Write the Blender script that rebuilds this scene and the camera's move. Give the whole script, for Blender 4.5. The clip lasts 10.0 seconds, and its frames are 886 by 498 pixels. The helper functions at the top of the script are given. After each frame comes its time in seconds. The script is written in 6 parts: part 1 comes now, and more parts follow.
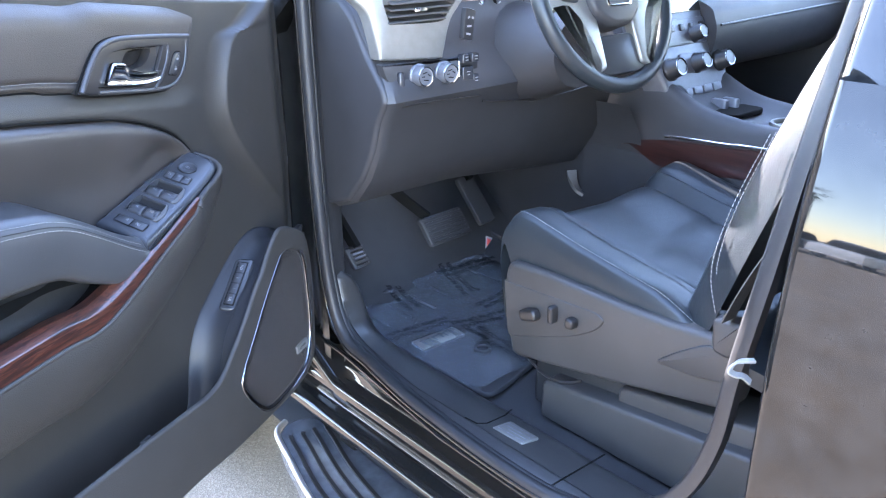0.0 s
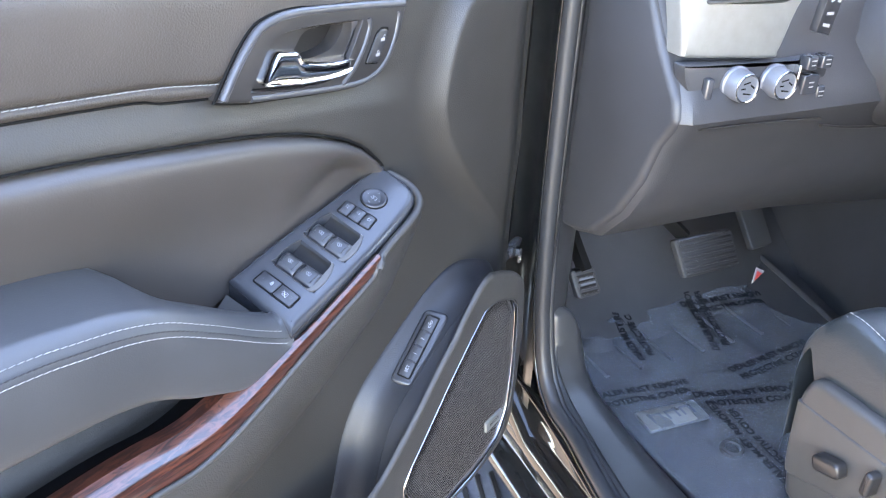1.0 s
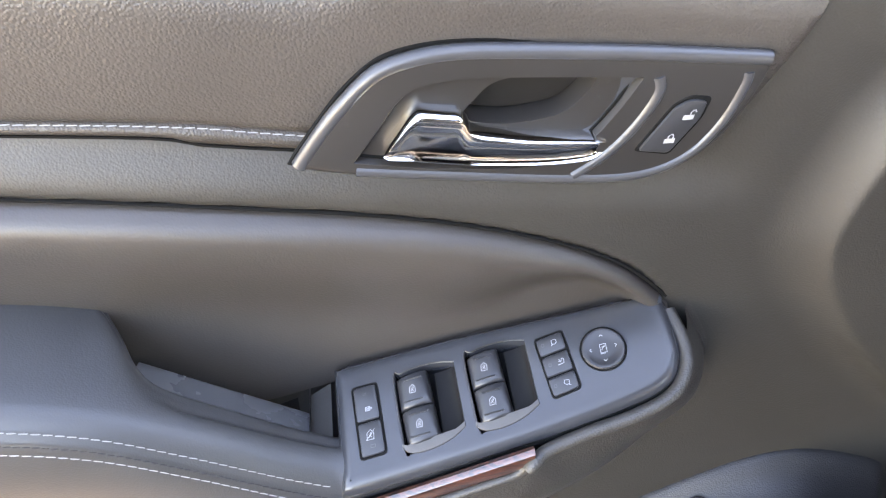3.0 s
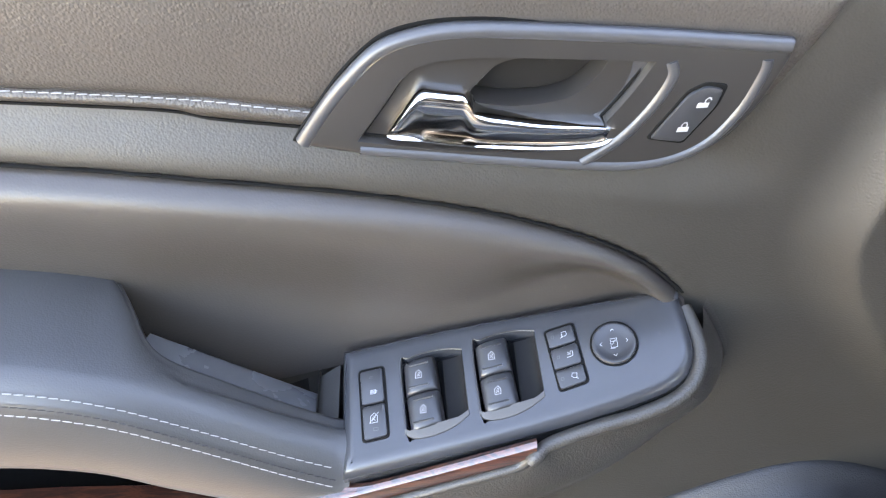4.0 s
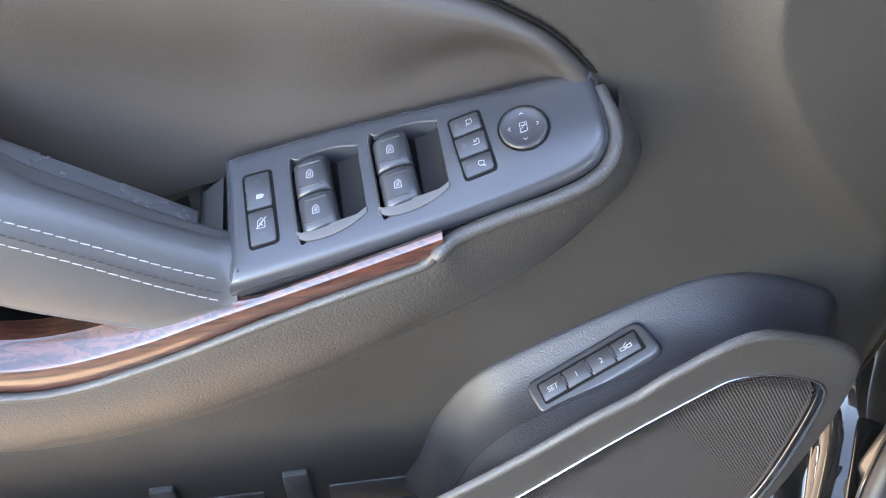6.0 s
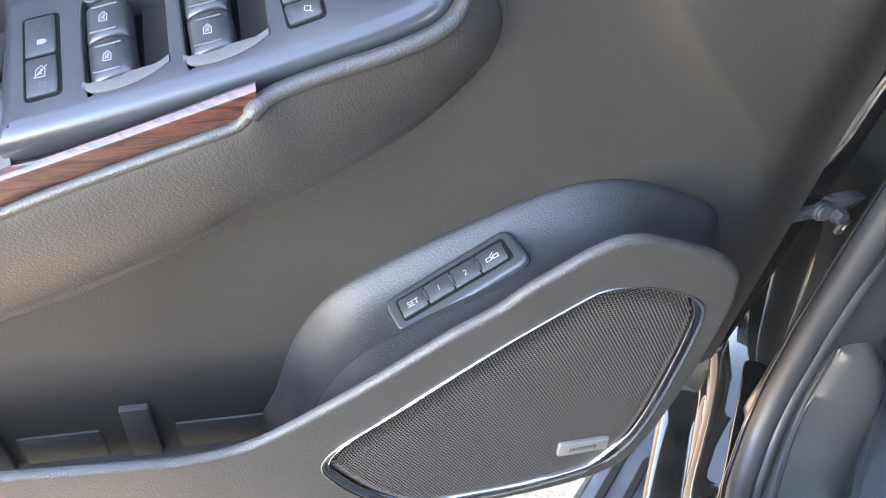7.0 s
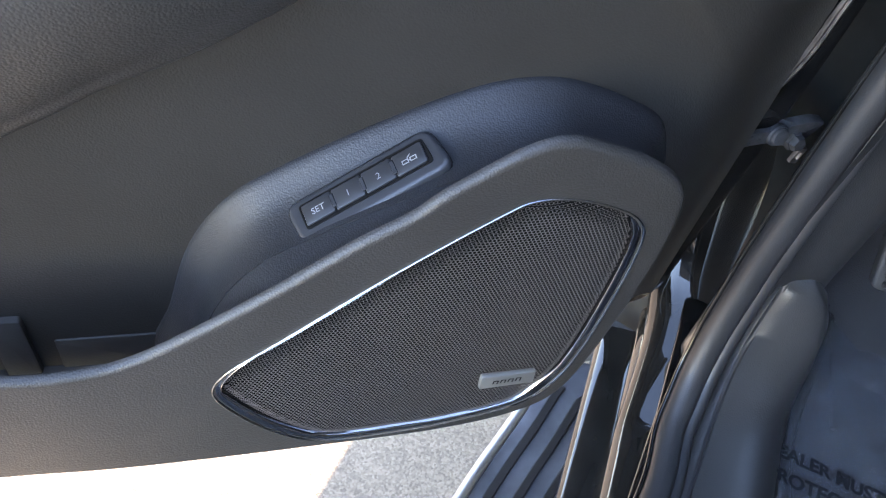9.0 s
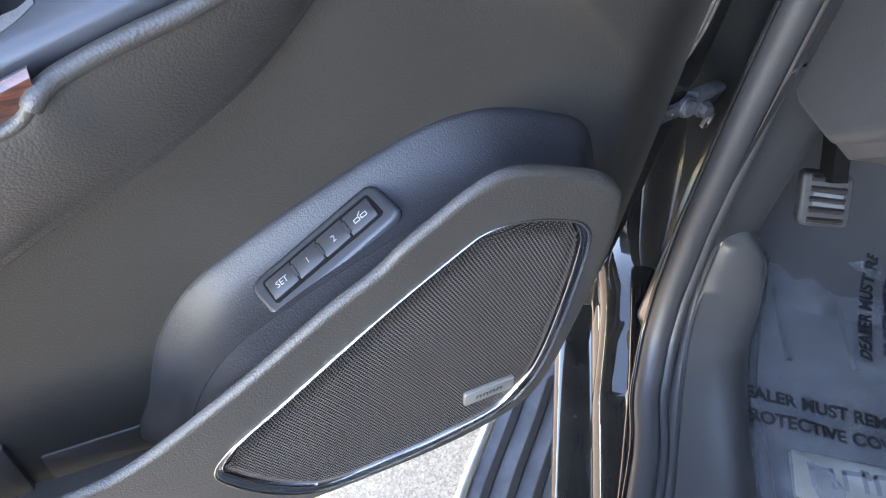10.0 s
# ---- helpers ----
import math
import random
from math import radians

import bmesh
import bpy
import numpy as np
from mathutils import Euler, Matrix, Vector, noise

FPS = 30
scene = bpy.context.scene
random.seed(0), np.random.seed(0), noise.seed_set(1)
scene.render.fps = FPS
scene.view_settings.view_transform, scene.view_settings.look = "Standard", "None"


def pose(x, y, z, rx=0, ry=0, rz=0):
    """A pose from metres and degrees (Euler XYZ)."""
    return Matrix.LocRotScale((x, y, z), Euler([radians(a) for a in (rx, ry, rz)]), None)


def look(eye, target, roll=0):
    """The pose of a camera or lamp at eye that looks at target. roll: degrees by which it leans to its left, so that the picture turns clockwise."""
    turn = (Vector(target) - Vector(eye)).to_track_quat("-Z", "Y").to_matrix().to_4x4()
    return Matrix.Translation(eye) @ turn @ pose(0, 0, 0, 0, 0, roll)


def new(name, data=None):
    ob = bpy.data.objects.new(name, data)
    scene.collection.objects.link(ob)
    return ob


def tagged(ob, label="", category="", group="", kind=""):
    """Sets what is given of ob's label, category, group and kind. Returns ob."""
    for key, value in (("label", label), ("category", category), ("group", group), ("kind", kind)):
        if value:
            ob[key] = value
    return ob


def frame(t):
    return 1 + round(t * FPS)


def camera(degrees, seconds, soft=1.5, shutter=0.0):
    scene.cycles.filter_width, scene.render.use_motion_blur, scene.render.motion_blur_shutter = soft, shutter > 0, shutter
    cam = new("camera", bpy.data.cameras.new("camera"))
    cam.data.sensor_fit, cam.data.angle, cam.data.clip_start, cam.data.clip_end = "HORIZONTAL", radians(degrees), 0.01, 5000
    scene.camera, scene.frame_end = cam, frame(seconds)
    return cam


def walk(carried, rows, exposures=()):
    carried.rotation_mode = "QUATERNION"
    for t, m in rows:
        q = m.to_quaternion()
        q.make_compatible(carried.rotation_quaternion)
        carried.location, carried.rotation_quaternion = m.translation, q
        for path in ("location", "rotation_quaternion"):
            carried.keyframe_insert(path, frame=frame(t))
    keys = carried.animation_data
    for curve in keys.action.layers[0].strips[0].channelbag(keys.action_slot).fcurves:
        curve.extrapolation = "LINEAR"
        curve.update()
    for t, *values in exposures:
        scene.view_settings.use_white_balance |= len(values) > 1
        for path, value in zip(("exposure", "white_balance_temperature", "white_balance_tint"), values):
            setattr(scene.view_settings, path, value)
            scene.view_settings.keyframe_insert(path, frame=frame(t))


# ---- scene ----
cam = camera(56.8, 10.0, 1.15)
EXPOSURES = [
    (0, 4.43, 6300, 22),
    (0.5, 4.77, 6500, 20),
    (1, 4.95, 7300, 22),
    (1.5, 5.07, 7900, 23),
    (2.0, 5.04, 8250, 24),
    (2.5, 4.71, 9000, 25),
    (4.0, 4.83, 8600, 21),
    (4.5, 4.78, 8400, 21),
    (5.0, 4.88, 8250, 21),
    (6.5, 5.11, 8050, 21),
    (7.0, 5.27, 7950, 21),
    (7.5, 5.27, 7800, 22),
    (8.0, 4.75, 7500, 21),
    (8.5, 4.35, 7150, 21),
    (9.5, 4.26, 7050, 21),
    (10, 4.84, 7350, 22),
]
PATH = [
    (0, (0.074, 0.039, 1.59), (1.282, 1.448, 0.846), -0.7),
    (0.5, (0.178, 0.31, 1.626), (1.225, 1.794, 0.788), 1.1),
    (1, (0.319, 0.506, 1.625), (1.06, 2.081, 0.641), 3.0),
    (1.5, (0.447, 0.66, 1.629), (0.769, 2.313, 0.55), 3.5),
    (2, (0.493, 0.824, 1.633), (0.541, 2.414, 0.422), 2.4),
    (2.5, (0.566, 0.899, 1.636), (0.291, 2.37, 0.309), 2.0),
    (2.7, (0.609, 0.905, 1.639), (0.162, 2.315, 0.292), 0.4),
    (4, (0.668, 0.922, 1.628), (-0.053, 2.21, 0.277), -2.2),
    (4.5, (0.677, 0.922, 1.586), (-0.043, 2.182, 0.21), -3.5),
    (5, (0.68, 0.915, 1.553), (0.076, 2.166, 0.114), -1.2),
    (6.3, (0.703, 0.908, 1.513), (0.256, 2.178, 0.034), 2.8),
    (6.5, (0.716, 0.914, 1.496), (0.326, 2.198, 0.013), 5.0),
    (7, (0.741, 0.926, 1.442), (0.424, 2.227, -0.044), 7.8),
    (7.5, (0.762, 0.947, 1.398), (0.513, 2.229, -0.117), 10.4),
    (8, (0.769, 0.958, 1.374), (0.556, 2.217, -0.166), 12.2),
    (8.5, (0.768, 0.963, 1.372), (0.588, 2.212, -0.181), 14.0),
    (9, (0.764, 0.962, 1.376), (0.6, 2.206, -0.182), 14.8),
    (9.5, (0.755, 0.967, 1.386), (0.612, 2.194, -0.187), 13.0),
    (10, (0.737, 0.973, 1.413), (0.745, 2.221, -0.149), 8.7),
]
walk(cam, [(t, look(eye, target, roll)) for t, eye, target, roll in PATH], EXPOSURES)

# ---- world and sun ----
SUN = Vector((0.24, 1.85, 1.0)).normalized()
world = bpy.data.worlds.new("sky")
scene.world = world
world.use_nodes = True
wn = world.node_tree
sky = wn.nodes.new("ShaderNodeTexSky")
sky.sky_type = "NISHITA"
sky.sun_disc = False
sky.dust_density = 0.15
sky.sun_elevation = math.asin(SUN.z)
sky.sun_rotation = math.atan2(SUN.x, SUN.y)
wn.links.new(sky.outputs[0], wn.nodes["Background"].inputs[0])
wn.nodes["Background"].inputs[1].default_value = 0.15
sun = new("sun", bpy.data.lights.new("sun", "SUN"))
sun.data.energy, sun.data.angle, sun.data.color = 3.3, radians(0.5), (1.0, 0.95, 0.88)
sun.matrix_world = look(SUN * 40, (0, 0, 0))


# ---- materials ----
def mat(name, color, rough=0.5, metal=0.0, coat=0.0, spec=0.5):
    m = bpy.data.materials.new(name)
    m.use_nodes = True
    b = m.node_tree.nodes["Principled BSDF"]
    b.inputs["Base Color"].default_value = (*color, 1)
    b.inputs["Roughness"].default_value = rough
    b.inputs["Metallic"].default_value = metal
    b.inputs["Coat Weight"].default_value = coat
    b.inputs["Coat Roughness"].default_value = 0.04
    b.inputs["Specular IOR Level"].default_value = spec
    return m


def nodes_of(m):
    t = m.node_tree
    return t, t.nodes, t.links, t.nodes["Principled BSDF"]


def mapped(m, scale=(1, 1, 1), turn=(0, 0, 0)):
    t, n, l, b = nodes_of(m)
    tc, mp = n.new("ShaderNodeTexCoord"), n.new("ShaderNodeMapping")
    mp.inputs["Scale"].default_value = scale
    mp.inputs["Rotation"].default_value = turn
    l.new(tc.outputs["Object"], mp.inputs[0])
    return mp.outputs[0]


def noise_tex(m, co, scale, detail=4, rough=0.55, distort=0.0):
    t, n, l, b = nodes_of(m)
    x = n.new("ShaderNodeTexNoise")
    x.inputs["Scale"].default_value, x.inputs["Detail"].default_value = scale, detail
    x.inputs["Roughness"].default_value, x.inputs["Distortion"].default_value = rough, distort
    l.new(co, x.inputs["Vector"])
    return x.outputs["Fac"]


def ramp(m, fac, stops):
    t, n, l, b = nodes_of(m)
    r = n.new("ShaderNodeValToRGB")
    e = r.color_ramp.elements
    while len(e) < len(stops):
        e.new(0.5)
    for k, (p, c) in zip(e, stops):
        k.position, k.color = p, (*c, 1)
    l.new(fac, r.inputs[0])
    return r.outputs[0]


def bumped(m, height, strength, distance, before=None):
    t, n, l, b = nodes_of(m)
    x = n.new("ShaderNodeBump")
    x.inputs["Strength"].default_value, x.inputs["Distance"].default_value = strength, distance
    l.new(height, x.inputs["Height"])
    if before:
        l.new(before, x.inputs["Normal"])
    return x.outputs[0]


def mottled(m, color, co, scale=9, spread=0.25, rough=None):
    """Broad unevenness of colour, and of gloss where rough = (low, high)."""
    t, n, l, b = nodes_of(m)
    fac = noise_tex(m, co, scale, 5)
    lo, hi = [tuple(c * k for c in color) for k in (1 - spread, 1 + spread)]
    l.new(ramp(m, fac, [(0.3, lo), (0.7, hi)]), b.inputs["Base Color"])
    if rough:
        r = n.new("ShaderNodeMapRange")
        r.inputs["To Min"].default_value, r.inputs["To Max"].default_value = rough
        l.new(noise_tex(m, co, scale * 3.1, 4), r.inputs["Value"])
        l.new(r.outputs[0], b.inputs["Roughness"])


def grained(name, color, rough=(0.4, 0.52), cell=430, depth=0.0007, strength=0.55, wrinkle=0.0, spec=0.5):
    """Moulded or leather grain: small pebbles between fine creases."""
    m = mat(name, color, spec=spec)
    t, n, l, b = nodes_of(m)
    co = mapped(m)
    mottled(m, color, co, 7, 0.15, rough)
    warp = n.new("ShaderNodeVectorMath")
    warp.operation = "MULTIPLY_ADD"
    nz = n.new("ShaderNodeTexNoise")
    nz.inputs["Scale"].default_value, nz.inputs["Detail"].default_value = cell * 0.35, 2
    l.new(co, nz.inputs["Vector"])
    l.new(nz.outputs["Color"], warp.inputs[0])
    warp.inputs[1].default_value = (0.0009, 0.0009, 0.0009)
    l.new(co, warp.inputs[2])
    v = n.new("ShaderNodeTexVoronoi")
    v.feature = "SMOOTH_F1"
    v.inputs["Scale"].default_value, v.inputs["Smoothness"].default_value = cell, 0.6
    l.new(warp.outputs[0], v.inputs["Vector"])
    inv = n.new("ShaderNodeMath")
    inv.operation = "SUBTRACT"
    inv.inputs[0].default_value = 1
    l.new(v.outputs["Distance"], inv.inputs[1])
    first = bumped(m, noise_tex(m, co, 30, 3), 0.06, 0.001) if wrinkle == 0 else bumped(m, noise_tex(m, co, 38, 5, 0.6, 0.6), 0.5, wrinkle)
    l.new(bumped(m, inv.outputs[0], strength, depth, first), b.inputs["Normal"])
    return m


M_TRIM = grained("moulded_charcoal_trim", (0.033, 0.0298, 0.0262), (0.40, 0.52), 680, 0.0005, 0.5)
# the trim plastic again, darkened for the weaker light on the inner panel
M_TRIM_SHADED = grained("moulded_charcoal_trim_shaded", (0.0265, 0.0240, 0.0208), (0.42, 0.54), 700, 0.0004, 0.45)
M_LEATHER = grained("grained_vinyl_upper", (0.045, 0.0380, 0.033), (0.38, 0.48), 620, 0.0006, 0.6)
M_INSERT = grained("soft_leather_insert", (0.041, 0.035, 0.031), (0.36, 0.46), 700, 0.0003, 0.3)
M_ARM = grained("armrest_leather", (0.038, 0.038, 0.039), (0.36, 0.44), 800, 0.00025, 0.3)
M_SEAT = grained("black_seat_leather", (0.018, 0.0225, 0.0255), (0.34, 0.44), 500, 0.0005, 0.35, 0.0015)
M_SATIN = grained("satin_switch_plastic", (0.030, 0.0315, 0.0355), (0.20, 0.26), 1500, 0.00012, 0.25)
M_PLAST = grained("charcoal_plastic", (0.046, 0.043, 0.040), (0.42, 0.52), 900, 0.0003, 0.4)
M_SILL = grained("smooth_sill_plastic", (0.040, 0.0395, 0.039), (0.28, 0.36), 700, 0.0003, 0.4)
M_SEAL = grained("soft_seal_rubber", (0.022, 0.022, 0.023), (0.42, 0.55), 700, 0.0003, 0.3)
M_DASH = grained("soft_dash_skin", (0.031, 0.031, 0.033), (0.46, 0.56), 600, 0.0004, 0.4)
M_BUTTON = grained("button_plastic", (0.024, 0.0245, 0.027), (0.26, 0.34), 1800, 0.0001, 0.2)
# near-black for dark plastic, prints, and shade put into gaps and recesses
M_WELL = mat("dark_plastic_and_recess_shade", (0.005, 0.005, 0.005), 0.8, spec=0.1)
M_LINER = grained("smooth_liner_plastic", (0.085, 0.088, 0.094), (0.24, 0.30), 1600, 0.0001, 0.15)
# black for the tread ribs, and for shade coloured into hollows
M_HOLLOW = mat("black_plastic_and_hollow_shade", (0.010, 0.009, 0.0085), 0.6, spec=0.2)
M_KICK = grained("dark_kick_plastic", (0.028, 0.0275, 0.0275), (0.40, 0.5), 800, 0.0003, 0.4)
M_RUBBER = grained("black_rubber", (0.034, 0.034, 0.035), (0.55, 0.7), 700, 0.0004, 0.4)
M_BEZEL = grained("satin_grey_bezel", (0.023, 0.021, 0.020), (0.26, 0.33), 1600, 0.0001, 0.15, spec=0.45)
M_RIMCHROME = mat("dark_chrome", (0.42, 0.43, 0.45), 0.10, 1.0)
M_CHROME = mat("bright_chrome", (0.80, 0.80, 0.80), 0.07, 1.0)
M_SILVER = mat("satin_silver", (0.26, 0.255, 0.235), 0.40, 0.55)
t_, n_, l_, b_ = nodes_of(M_SILVER)
mottled(M_SILVER, (0.26, 0.255, 0.235), mapped(M_SILVER), 60, 0.06, (0.34, 0.42))
M_EDGE = mat("satin_grey_metal", (0.044, 0.044, 0.047), 0.3, 0.1)
mottled(M_EDGE, (0.044, 0.044, 0.047), mapped(M_EDGE), 60, 0.08, (0.27, 0.35))
M_STACK = mat("blue_grey_silver", (0.15, 0.158, 0.175), 0.42, 0.4)
mottled(M_STACK, (0.15, 0.158, 0.175), mapped(M_STACK), 60, 0.08, (0.36, 0.46))
M_WHITE = mat("white_print", (0.28, 0.28, 0.285), 0.5)
M_FAINT = mat("unlit_lamp_print", (0.06, 0.06, 0.06), 0.5)
M_THREAD = mat("pale_grey_thread", (0.24, 0.235, 0.225), 0.7)
M_DARKTHREAD = mat("dark_thread", (0.012, 0.012, 0.012), 0.7)
M_STRAP = mat("galvanised_steel", (0.04, 0.041, 0.044), 0.5, 0.0)
mottled(M_STRAP, (0.04, 0.041, 0.044), mapped(M_STRAP), 120, 0.5, (0.5, 0.7))
M_STEEL = mat("stamped_steel", (0.30, 0.30, 0.31), 0.38, 0.9)
mottled(M_STEEL, (0.30, 0.30, 0.31), mapped(M_STEEL), 90, 0.3, (0.3, 0.5))
M_FOLD = mat("dark_bright_steel", (0.10, 0.10, 0.105), 0.28, 0.85)
mottled(M_FOLD, (0.10, 0.10, 0.105), mapped(M_FOLD, (1, 1, 0.3)), 260, 0.6, (0.18, 0.5))
M_JAMB = mat("dusty_black_paint", (0.026, 0.027, 0.026), 0.45, 0.0, 0.6)
M_JAMB.node_tree.nodes["Principled BSDF"].inputs["Coat Roughness"].default_value = 0.12
mottled(M_JAMB, (0.026, 0.027, 0.026), mapped(M_JAMB), 14, 0.5, (0.4, 0.6))
M_RED = mat("red_tag_plastic", (0.55, 0.06, 0.05), 0.5)
M_WEBBING = grained("grey_belt_webbing", (0.060, 0.056, 0.052), (0.5, 0.6), 900, 0.0004, 0.5)
M_CLOTH = mat("white_webbing", (0.26, 0.26, 0.25), 0.8)

M_PAINT = mat("black_car_paint", (0.010, 0.010, 0.010), 0.3, 0.0, 1.0, 0.0)
t_, n_, l_, b_ = nodes_of(M_PAINT)
co_ = mapped(M_PAINT)
b_.inputs["Coat Roughness"].default_value = 0.015
l_.new(bumped(M_PAINT, noise_tex(M_PAINT, co_, 700, 2), 0.01, 0.0002, bumped(M_PAINT, noise_tex(M_PAINT, co_, 5.0, 2), 0.02, 0.01)), b_.inputs["Coat Normal"])
mottled(M_PAINT, (0.010, 0.010, 0.0098), co_, 30, 0.5, (0.28, 0.36))

# lacquered wood: stretched dark figure under a clear coat
M_WOOD = mat("lacquered_burl_wood", (0.1, 0.03, 0.015), 0.35, 0.0, 1.0)
t_, n_, l_, b_ = nodes_of(M_WOOD)
co_ = mapped(M_WOOD, (0.32, 2.2, 4.2), (0, radians(20), 0))
fig = noise_tex(M_WOOD, co_, 55, 8, 0.68, 1.2)
l_.new(ramp(M_WOOD, fig, [(0.34, (0.005, 0.0022, 0.0018)), (0.46, (0.028, 0.0085, 0.0055)), (0.55, (0.085, 0.026, 0.014)), (0.66, (0.018, 0.006, 0.004))]), b_.inputs["Base Color"])

b_.inputs["Coat IOR"].default_value = 1.52

M_DARKWOOD = mat("dark_lacquered_wood", (0.03, 0.009, 0.007), 0.3, 0.0, 1.0)
mottled(M_DARKWOOD, (0.026, 0.008, 0.0065), mapped(M_DARKWOOD, (1, 0.3, 4)), 30, 0.5)

# asphalt: stone chips in worn binder, with broad stains
M_ASPHALT = mat("worn_asphalt", (0.15, 0.145, 0.135), 0.85)
t_, n_, l_, b_ = nodes_of(M_ASPHALT)
co_ = mapped(M_ASPHALT)
vor = n_.new("ShaderNodeTexVoronoi")
vor.inputs["Scale"].default_value = 260
l_.new(co_, vor.inputs["Vector"])
chips = ramp(M_ASPHALT, vor.outputs["Color"], [(0.15, (0.155, 0.120, 0.083)), (0.5, (0.215, 0.167, 0.116)), (0.9, (0.29, 0.235, 0.168))])
stain = ramp(M_ASPHALT, noise_tex(M_ASPHALT, co_, 1.3, 6), [(0.3, (0.75, 0.75, 0.75)), (0.7, (1.15, 1.12, 1.08))])
mul = n_.new("ShaderNodeMix")
mul.data_type, mul.blend_type = "RGBA", "MULTIPLY"
mul.inputs["Factor"].default_value = 1
l_.new(chips, mul.inputs["A"])
l_.new(stain, mul.inputs["B"])
l_.new(mul.outputs["Result"], b_.inputs["Base Color"])
l_.new(bumped(M_ASPHALT, vor.outputs["Distance"], 0.5, 0.002), b_.inputs["Normal"])

M_GLASS = mat("window_glass", (0.9, 0.95, 0.93), 0.0)
M_GLASS.node_tree.nodes["Principled BSDF"].inputs["Transmission Weight"].default_value = 1.0
M_GLASS.node_tree.nodes["Principled BSDF"].inputs["IOR"].default_value = 1.1

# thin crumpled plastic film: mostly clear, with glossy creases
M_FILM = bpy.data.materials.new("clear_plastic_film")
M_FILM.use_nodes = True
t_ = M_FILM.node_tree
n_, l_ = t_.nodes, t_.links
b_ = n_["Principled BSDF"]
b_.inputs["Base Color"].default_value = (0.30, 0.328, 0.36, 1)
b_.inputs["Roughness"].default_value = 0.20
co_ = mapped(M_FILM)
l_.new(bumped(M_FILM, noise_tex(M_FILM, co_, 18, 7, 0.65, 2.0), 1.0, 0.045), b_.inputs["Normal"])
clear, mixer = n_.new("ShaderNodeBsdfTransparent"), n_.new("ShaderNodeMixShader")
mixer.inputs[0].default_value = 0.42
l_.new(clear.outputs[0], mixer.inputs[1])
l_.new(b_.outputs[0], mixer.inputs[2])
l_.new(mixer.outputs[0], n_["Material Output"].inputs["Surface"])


# ---- shapes ----
def world_of(ob):
    m = ob.matrix_basis.copy()
    while ob.parent:
        ob = ob.parent
        m = ob.matrix_basis @ m
    return m


def part(name, bm, material, parent=None, label="", here=False, smooth=35, kind=""):
    """Links bm as one mesh under parent. here: bm is in the parent's own frame, else in the world's."""
    if parent is not None and not here:
        bm.transform(world_of(parent).inverted())
    me = bpy.data.meshes.new(name)
    bm.to_mesh(me)
    bm.free()
    me.materials.append(material)
    if smooth:
        me.shade_smooth()
        me.set_sharp_from_angle(angle=radians(smooth))
    ob = new(name, me)
    ob.parent = parent
    if label:
        ob["label"] = label
    if kind:
        ob["kind"] = kind
    return ob


def thing(name, m, label, category, group="", kind=""):
    ob = new(name)
    ob.empty_display_size = 0.05
    ob.matrix_basis = m
    return tagged(ob, label, category, group, kind)


def cr(pts, per=6, closed=False):
    """A Catmull-Rom curve through pts; a doubled point makes a corner."""
    p = [np.array(q, float) for q in pts]
    n = len(p)
    out = []
    for i in range(n if closed else n - 1):
        a, b, c, d = (p[(i + k) % n] if closed else p[min(max(i + k, 0), n - 1)] for k in (-1, 0, 1, 2))
        if np.allclose(b, c):
            continue
        for k in range(per):
            s = k / per
            out.append(0.5 * (2 * b + (c - a) * s + (2 * a - 5 * b + 4 * c - d) * s * s + (3 * b - a - 3 * c + d) * s**3))
    if not closed:
        out.append(p[-1])
    return out


def line_of(pts, per=8):
    """A smooth function through (x, y) points of rising x."""
    c = np.array(cr(pts, per))
    return lambda x: float(np.interp(x, c[:, 0], c[:, 1]))


def step(a, b, x):
    s = min(max((x - a) / (b - a), 0.0), 1.0)
    return s * s * (3 - 2 * s)


def inset(loop, d, wide=None):
    """A closed 2D loop moved inwards by d."""
    q = np.array(loop, float)
    nxt, prv = np.roll(q, -1, 0), np.roll(q, 1, 0)
    area = np.sum(q[:, 0] * nxt[:, 1] - nxt[:, 0] * q[:, 1])
    e1, e2 = q - prv, nxt - q
    e1 /= np.linalg.norm(e1, axis=1)[:, None] + 1e-12
    e2 /= np.linalg.norm(e2, axis=1)[:, None] + 1e-12
    nrm = np.stack([-(e1 + e2)[:, 1], (e1 + e2)[:, 0]], 1) * (1 if area > 0 else -1)
    ln = np.linalg.norm(nrm, axis=1)[:, None]
    nrm = nrm / (ln + 1e-9)
    k = 1 / np.clip(ln / 2, 0.5, 1)
    return q + nrm * (d if wide is None else d * np.array([wide(*v) for v in nrm])[:, None]) * k


def ring(bm, pts):
    return [bm.verts.new(Vector(p)) for p in pts]


def bridge(bm, a, b, closed=True):
    n = len(a)
    for i in range(n if closed else n - 1):
        j = (i + 1) % n
        bm.faces.new((a[i], a[j], b[j], b[i]))


